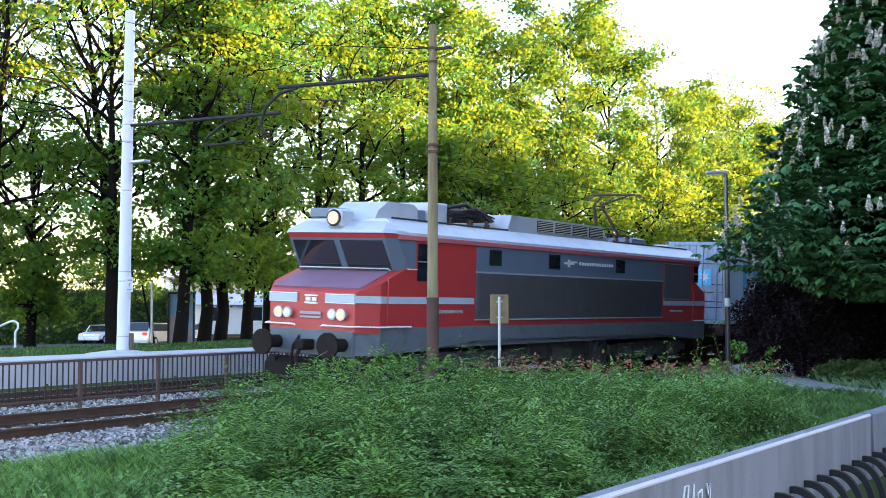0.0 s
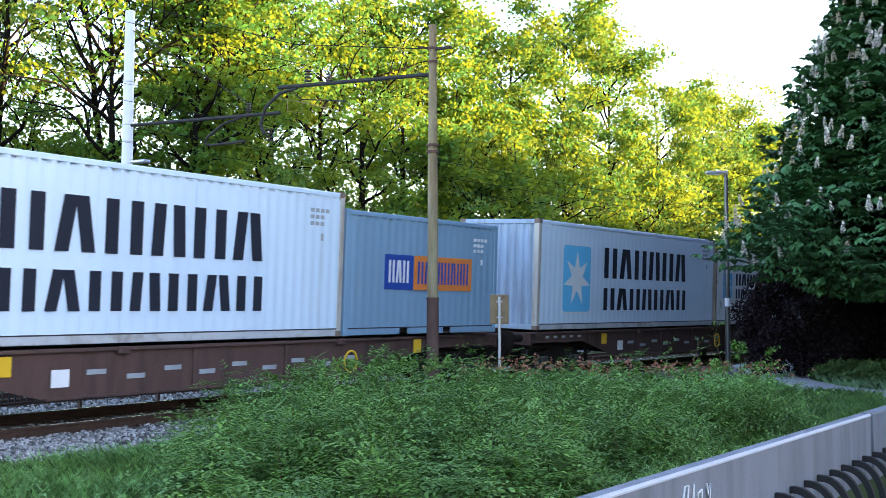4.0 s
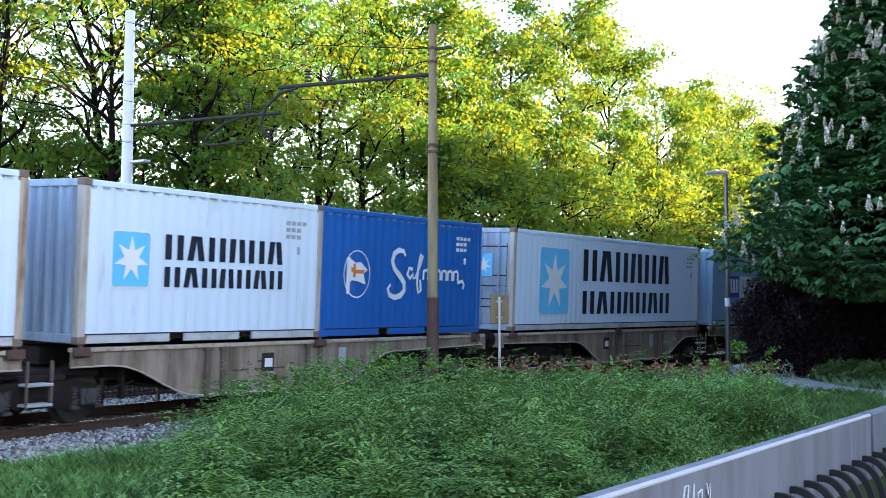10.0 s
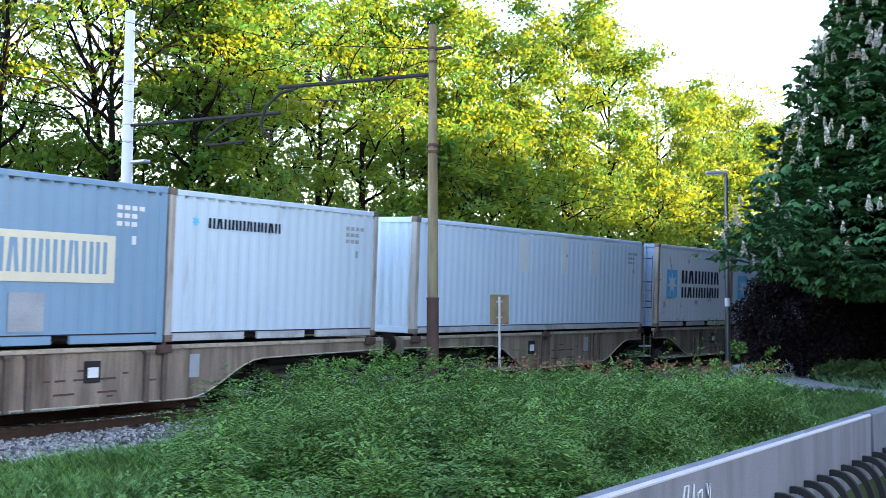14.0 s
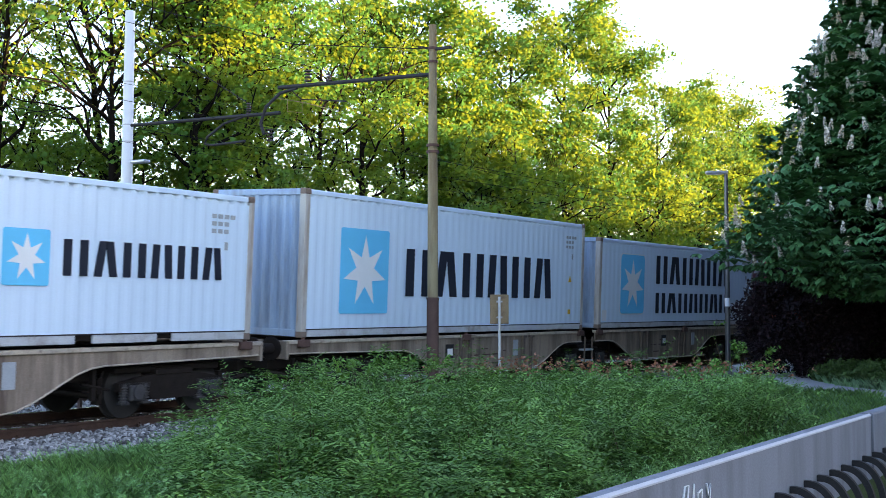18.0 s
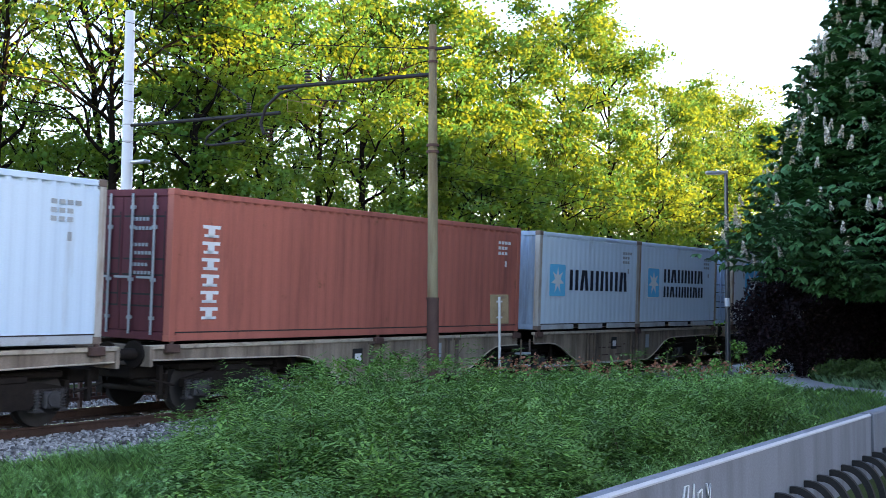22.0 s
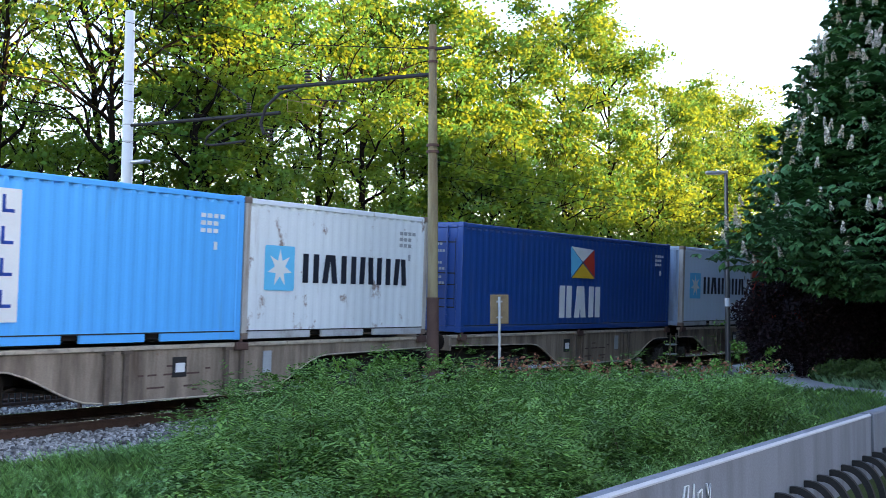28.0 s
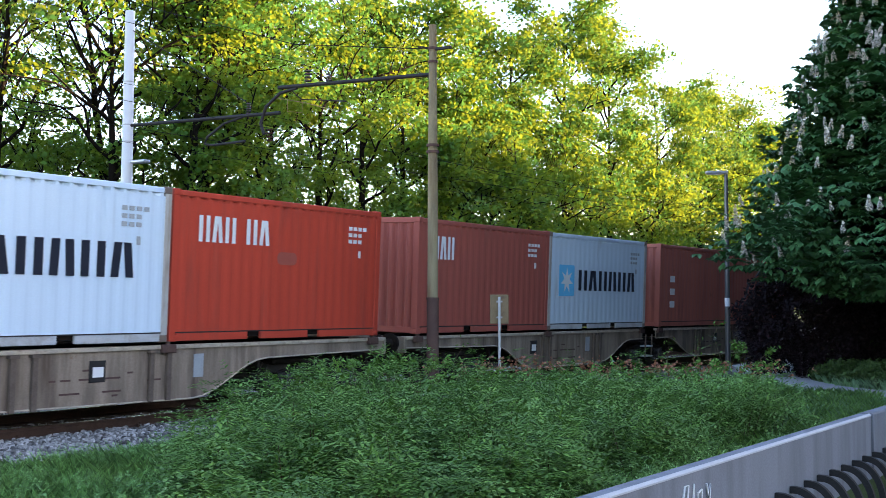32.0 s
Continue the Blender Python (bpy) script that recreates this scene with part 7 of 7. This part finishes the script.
def near_grass():
    rng = np.random.default_rng(33)
    pts = []
    while len(pts) < 75000:
        x, y = rng.uniform(1.5, 22), rng.uniform(2.5, 14.2)
        d = lateral(x, y)
        if d > -3.3 or (inside(x, y, BED) and rng.random() < 0.85) or (y < 3.66 and x > 2):
            continue
        if d > -4.6 and rng.random() < (d + 4.9) * 0.9 and noise.noise((x * 1.4, y * 1.4, 9.0)) < 0.12:
            continue
        if x * 0.8467 + y * 0.53 < 5 or inside(x, y, PATH):
            continue
        pts.append((x, y, ground_z(x, y) - 0.02))
    grass("tall_grass", pts, 0.30, 0.0036, 34, "tall uncut grass beside the ballast")


near_grass()


def feathery_weeds():
    rng = np.random.default_rng(44)
    pts = []
    while len(pts) < 12000:
        x, y = rng.uniform(2.5, 15), rng.uniform(3.0, 13.5)
        d = lateral(x, y)
        if d > -3.9 or inside(x, y, BED) or y < 3.7 or x * 0.8467 + y * 0.53 < 5 or noise.noise((x * 0.8, y * 0.8, 1.0)) < -0.15:
            continue
        pts.append((x, y, ground_z(x, y) + rng.uniform(0.05, 0.34)))
    b = np.array(pts)
    out = rng.normal(size=(len(b), 3)) * 0.5
    out[:, 2] = np.abs(out[:, 2]) + 0.5
    out /= np.linalg.norm(out, axis=1)[:, None]
    tagged(part("weeds", quads("weeds", sprigs(b, out, 0.12, 0.021, rng, 4), GRASS), None), "feathery green weeds among the tall grass", "weeds", kind="stuff")


feathery_weeds()
rng0 = np.random.default_rng(35)
spots = []
while len(spots) < 38000:
    s, w = rng0.uniform(12, 80), rng0.uniform(8.6, 20.1)
    q = beside(s, w)
    spots.append((q.x, q.y, ground_z(q.x, q.y) - 0.02))
for _ in range(9000):
    q = beside(rng0.uniform(12, 80), rng0.uniform(17.6, 20.0))
    spots.append((q.x, q.y, ground_z(q.x, q.y) + 0.08))
grass("lawn", spots, 0.11, 0.016, 36, "short grass between platform and road", LAWN)
spots = []
for _ in range(45000):
    x, y = rng0.uniform(15.2, 28), rng0.uniform(3.7, 12.5)
    if lateral(x, y) < -3.6 and not inside(x, y, PATH) and not inside(x + 0.9, y + 0.2, PATH) and not inside(x + 1.7, y + 0.6, PATH):
        spots.append((x, y, ground_z(x, y) - 0.02))
grass("verge_grass", spots, 0.28, 0.0045, 37, "tall rough grass along the path", GRASS_BLUE)
# ---- beyond the road ----
def far_point(px, depth):
    k = (px - 784) / 2168
    return depth * (0.8467 + k * 0.53), depth * (0.53 - k * 0.8467)


def hedge():
    rng = np.random.default_rng(51)
    e = tagged(new("clipped_hedge"), "tall clipped green hedge behind the road", "hedge")
    x0, y0 = far_point(-60, 92)
    x1, y1 = far_point(330, 100)
    e.location = (x0, y0, -1.1)
    d = Vector((x1 - x0, y1 - y0, 0))
    e.rotation_euler = (0, 0, math.atan2(d.y, d.x))
    n = 26000
    c = np.stack([rng.uniform(0, d.length, n), rng.uniform(-0.15, 0.15, n), rng.uniform(0, 4.1, n)], 1)
    top = np.stack([rng.uniform(0, d.length, 5000), rng.uniform(0, 1.2, 5000), 4.1 + rng.normal(size=5000) * 0.12], 1)
    c[:, 1] += 0.12 * np.sin(c[:, 0] * 3.1)
    part("foliage", quads("foliage", leaves(np.concatenate([c, top]), 0.2, rng, 0.1, 1.4), LEAF_HEDGE), None, e, "dense hedge leaves")
    part("core", Mesh().box(0, 0.15, 0, d.length, 1.2, 4.0), SOIL, e, "dark twiggy core")


hedge()


def house(px, depth, w, h, roof, wall_mat, roof_mat, label, turn=0.0, seed=1):
    x, y = far_point(px, depth)
    e = tagged(new("house"), label, "house", group="houses beyond the road")
    e.location = (x, y, -0.3)
    e.rotation_euler = (0, 0, radians(-58 + turn))
    part("wall", Mesh().box(-w / 2, -4, 0, w / 2, 4, h), wall_mat, e, "plain rendered wall")
    part("roof", Mesh().prism([(-4.5, h), (4.5, h), (0, h + roof)], 0, -w / 2 - 0.4, w / 2 + 0.4), roof_mat, e, "pitched roof")
    for i in range(max(1, int(w // 3))):
        for z in ((1.0, 3.6) if h > 4.5 else (1.0,)):
            xx = -w / 2 + 1.5 + i * 3.0
            f = part("window", Mesh().box(xx - 0.6, -4.05, z, xx + 0.6, -3.98, z + 1.3), LETTER_WHITE, e, "white-framed window")
            part("pane", Mesh().box(xx - 0.5, -4.07, z + 0.1, xx + 0.5, -4.04, z + 1.2), DARK_GLASS, f)


RENDER_PINK = mat("pale_pink_render", (0.62, 0.48, 0.40), 0.85, vary=0.08)
RENDER_WHITE = mat("white_render", (0.68, 0.67, 0.65), 0.85, vary=0.08)
ROOF_GREY = mat("grey_roof_sheet", (0.36, 0.39, 0.43), 0.5, vary=0.12)
ROOF_BROWN = mat("brown_roof_tiles", (0.16, 0.10, 0.08), 0.8, vary=0.2)
house(418, 120, 9, 4.6, 2.6, RENDER_PINK, ROOF_BROWN, "pale pink house with a brown pitched roof", 70, 1)
house(425, 135, 16, 5.4, 3.6, RENDER_WHITE, ROOF_GREY, "white house with a broad grey roof", 10, 2)
house(445, 105, 9, 2.4, 1.0, RENDER_WHITE, ROOF_GREY, "low white shed with a grey sheet roof", 15, 3)
house(560, 140, 14, 5.0, 3.0, RENDER_WHITE, ROOF_BROWN, "white house behind the trees", -10, 4)


def poster_stand():
    x, y = far_point(322, 56)
    e = tagged(new("poster_stand"), "bus shelter poster case with a dark frame and blue poster", "poster case")
    e.location = (x, y, ground_z(x, y))
    e.rotation_euler = (0, 0, radians(-58))
    z0, z1 = 0.45, 2.75
    part("frame", Mesh().box(-0.62, -0.1, 0.0, -0.54, 0.1, z1, 0.01).box(0.54, -0.1, 0.0, 0.62, 0.1, z1, 0.01).box(-0.62, -0.1, z1 - 0.06, 0.62, 0.1, z1 + 0.04, 0.01).box(-0.62, -0.1, z0 - 0.1, 0.62, 0.1, z0, 0.01), IRON_DARK, e, "dark metal frame")
    part("poster", Mesh().box(-0.54, -0.03, z0, 0.54, 0.0, z1 - 0.06), mat("poster_sky_blue", (0.16, 0.34, 0.52), 0.4, vary=0.3, scale=2.0), e, "flat poster in blue tones")
    part("poster_patch", Mesh().box(-0.5, -0.036, z0 + 0.1, -0.15, -0.031, z0 + 1.3).box(0.2, -0.036, z0, 0.5, -0.031, z0 + 0.7), mat("poster_mauve", (0.36, 0.28, 0.33), 0.4, vary=0.3), e, "plain mauve patches")


poster_stand()

# thin stakes and a bent hand rail near the platform
x, y = far_point(272, 47)
e = tagged(new("sapling"), "thin leaning young tree stem beside a stake", "tree")
e.location = (x, y, ground_z(x, y))
part("stem", Mesh().tube([(0.2, 0, -0.1), (0.0, 0.1, 0.9), (-0.3, 0.3, 2.6)], [0.06, 0.05, 0.03], 8), BARK, e, "leaning dark stem")
part("stake", Mesh().tube([(-0.05, 0, -0.1), (-0.08, 0, 2.7)], 0.05, 8), GALVANISED, e, "grey round stake")
x, y = far_point(28, 37)
e = tagged(new("bent_handrail"), "pale bent tubular handrail at the platform's edge", "handrail")
e.location = (x, y, 0.45)
e.rotation_euler = (0, 0, radians(-58))
part("tube", Mesh().tube([(0.02, 0, -0.1), (0.02, 0, 0.62), (0.10, 0, 0.74), (0.09, 0, 0.88), (-0.02, 0, 0.95), (-0.15, 0, 0.93), (-1.2, 0, 0.45)], 0.035, 10), POLE_WHITE, e, "pale bent tube")


# ---- cars on the road ----
CARS = []


def car(paint, label, rows, estate=False):
    """A car along its x axis, front at +x; rows: times and place."""
    e = tagged(new("car"), label, "car", group="cars on the road")
    hood = [(-2.2, 0.35), (2.2, 0.35), (2.22, 0.62), (2.05, 0.78), (1.05, 0.92), (0.35, 1.40), (-0.9 if not estate else -1.6, 1.45), (-1.75 if not estate else -2.05, 0.98), (-2.18, 0.92)]
    part("body", Mesh().prism(hood, 1, -0.85, 0.85), paint, e, "painted car body")
    for y in (-0.855, 0.845):
        part("side_glass", Mesh().prism([(0.95, 0.93), (0.32, 1.34), (-0.85 if not estate else -1.55, 1.38), (-1.55 if not estate else -1.95, 0.98)], 1, y, y + 0.012), DARK_GLASS, e, "dark side windows")
    part("windscreen", Mesh().prism([(1.06, 0.93), (0.40, 1.385), (0.385, 1.375), (1.04, 0.92)], 1, -0.75, 0.75), DARK_GLASS, e, "dark windscreen")
    part("rear_glass", Mesh().prism([(-1.0 if not estate else -1.66, 1.42), (-1.74 if not estate else -2.03, 1.0), (-1.76 if not estate else -2.06, 1.0), (-1.01 if not estate else -1.68, 1.43)], 1, -0.7, 0.7), DARK_GLASS, e, "dark rear window")
    for y in (-0.62, 0.62):
        part("headlamp", Mesh().box(2.12, y - 0.16, 0.62, 2.235, y + 0.16, 0.76, 0.02), LAMP_GLOW, e, "lit headlamp")
        part("tail_lamp", Mesh().box(-2.2, y - 0.16, 0.72, -2.1, y + 0.16, 0.9, 0.02), TAIL_GLOW, e, "red tail lamp")
    part("bumper", Mesh().box(2.1, -0.85, 0.28, 2.26, 0.85, 0.5, 0.03).box(-2.26, -0.85, 0.28, -2.1, 0.85, 0.5, 0.03), paint, e)
    for x in (-1.35, 1.35):
        for y in (-0.78, 0.78):
            w = part("wheel", Mesh().disc((0, 0, 0), 1, 0.32, 0.2, 20), BLACK_RUBBER, e, "black tyre", at=(x, y, 0.32))
            part("rim", Mesh().disc((0, -0.105 if y < 0 else 0.105, 0), 1, 0.2, 0.01, 14), GALVANISED, w, "silver rim")
    CARS.append((e, rows))


CAR_WHITE = mat("white_car_paint", (0.72, 0.74, 0.76), 0.25, vary=0.03, coat=0.5)
CAR_SILVER = mat("silver_car_paint", (0.50, 0.53, 0.56), 0.25, 0.4, vary=0.03, coat=0.5)
CAR_BLUE = mat("dark_blue_car_paint", (0.015, 0.025, 0.07), 0.2, vary=0.03, coat=0.6)
car(CAR_WHITE, "white saloon car with lit lamps on the road", (182, 14.0, 95, 202, 175))
car(CAR_SILVER, "silver estate car with red tail lamps on the road", (270, 7.0, 72, 20, -5), True)
car(CAR_WHITE, "white estate car following on the road", (244, 14.0, 93, 202, 175), True)
car(CAR_WHITE, "white estate car further back on the road", (330, 14.0, 92, 202, 175), True)
car(CAR_BLUE, "dark blue saloon car passing on the near lane", (-112, 18.0, 49, 24, -5))

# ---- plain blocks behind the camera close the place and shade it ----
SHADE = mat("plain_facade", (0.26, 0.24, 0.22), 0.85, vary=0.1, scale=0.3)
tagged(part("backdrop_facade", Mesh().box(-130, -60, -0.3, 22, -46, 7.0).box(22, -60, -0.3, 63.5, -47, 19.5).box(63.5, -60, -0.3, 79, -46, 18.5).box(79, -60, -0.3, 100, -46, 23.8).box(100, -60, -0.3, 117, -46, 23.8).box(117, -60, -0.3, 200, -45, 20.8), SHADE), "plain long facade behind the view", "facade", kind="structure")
# ---- what moves ----
RUN = (-1.9711e-05, 0.001461097, -0.054706503, 8.689847589, -50.488612)


def run(t):
    """Metres that the train has gone past its mark at t seconds."""
    return sum(c * t ** (len(RUN) - 1 - i) for i, c in enumerate(RUN))


def motions():
    for ob, u in MOVING:
        rows = []
        for i in range(33):
            s = u - run(i)
            x, y, a = line(s)
            x2, y2, a2 = line(s + 12.0)
            m = track_pose(s, 0, ob.get("lift", 0.0))
            turn = math.atan2(-(y2 - y), x2 - x)
            m = Matrix.Translation(m.translation) @ Matrix.Rotation(-turn, 4, "Z") @ Matrix.Rotation(CANT, 4, "X")
            rows.append((float(i), m))
        walk(ob, rows)
    for ob, x, r in WHEELS:
        rows = []
        for i in range(0, 481):
            t = i / 15.0
            rows.append((t, Matrix.Translation((x, 0, r)) @ Matrix.Rotation(-(run(t) - run(0)) / r, 4, "Y")))
        walk(ob, rows)
    for ob, (px, speed, depth, turn, later) in CARS:
        x, y = far_point(px, depth)
        rows, step = [], 0.25
        for i in range(129):
            t = i * step
            k = min(max((t - 0.6) / 1.8, 0.0), 1.0)
            a = turn + (later - turn) * k * k * (3 - 2 * k)
            if i < 12 or i % 8 == 0:
                rows.append((t, pose(x, y, -0.13 - 0.01976 * (lateral(x, y) - 20.5), 0, 0, a)))
            x, y = x + speed * step * math.cos(radians(a)), y + speed * step * math.sin(radians(a))
        walk(ob, rows)


motions()
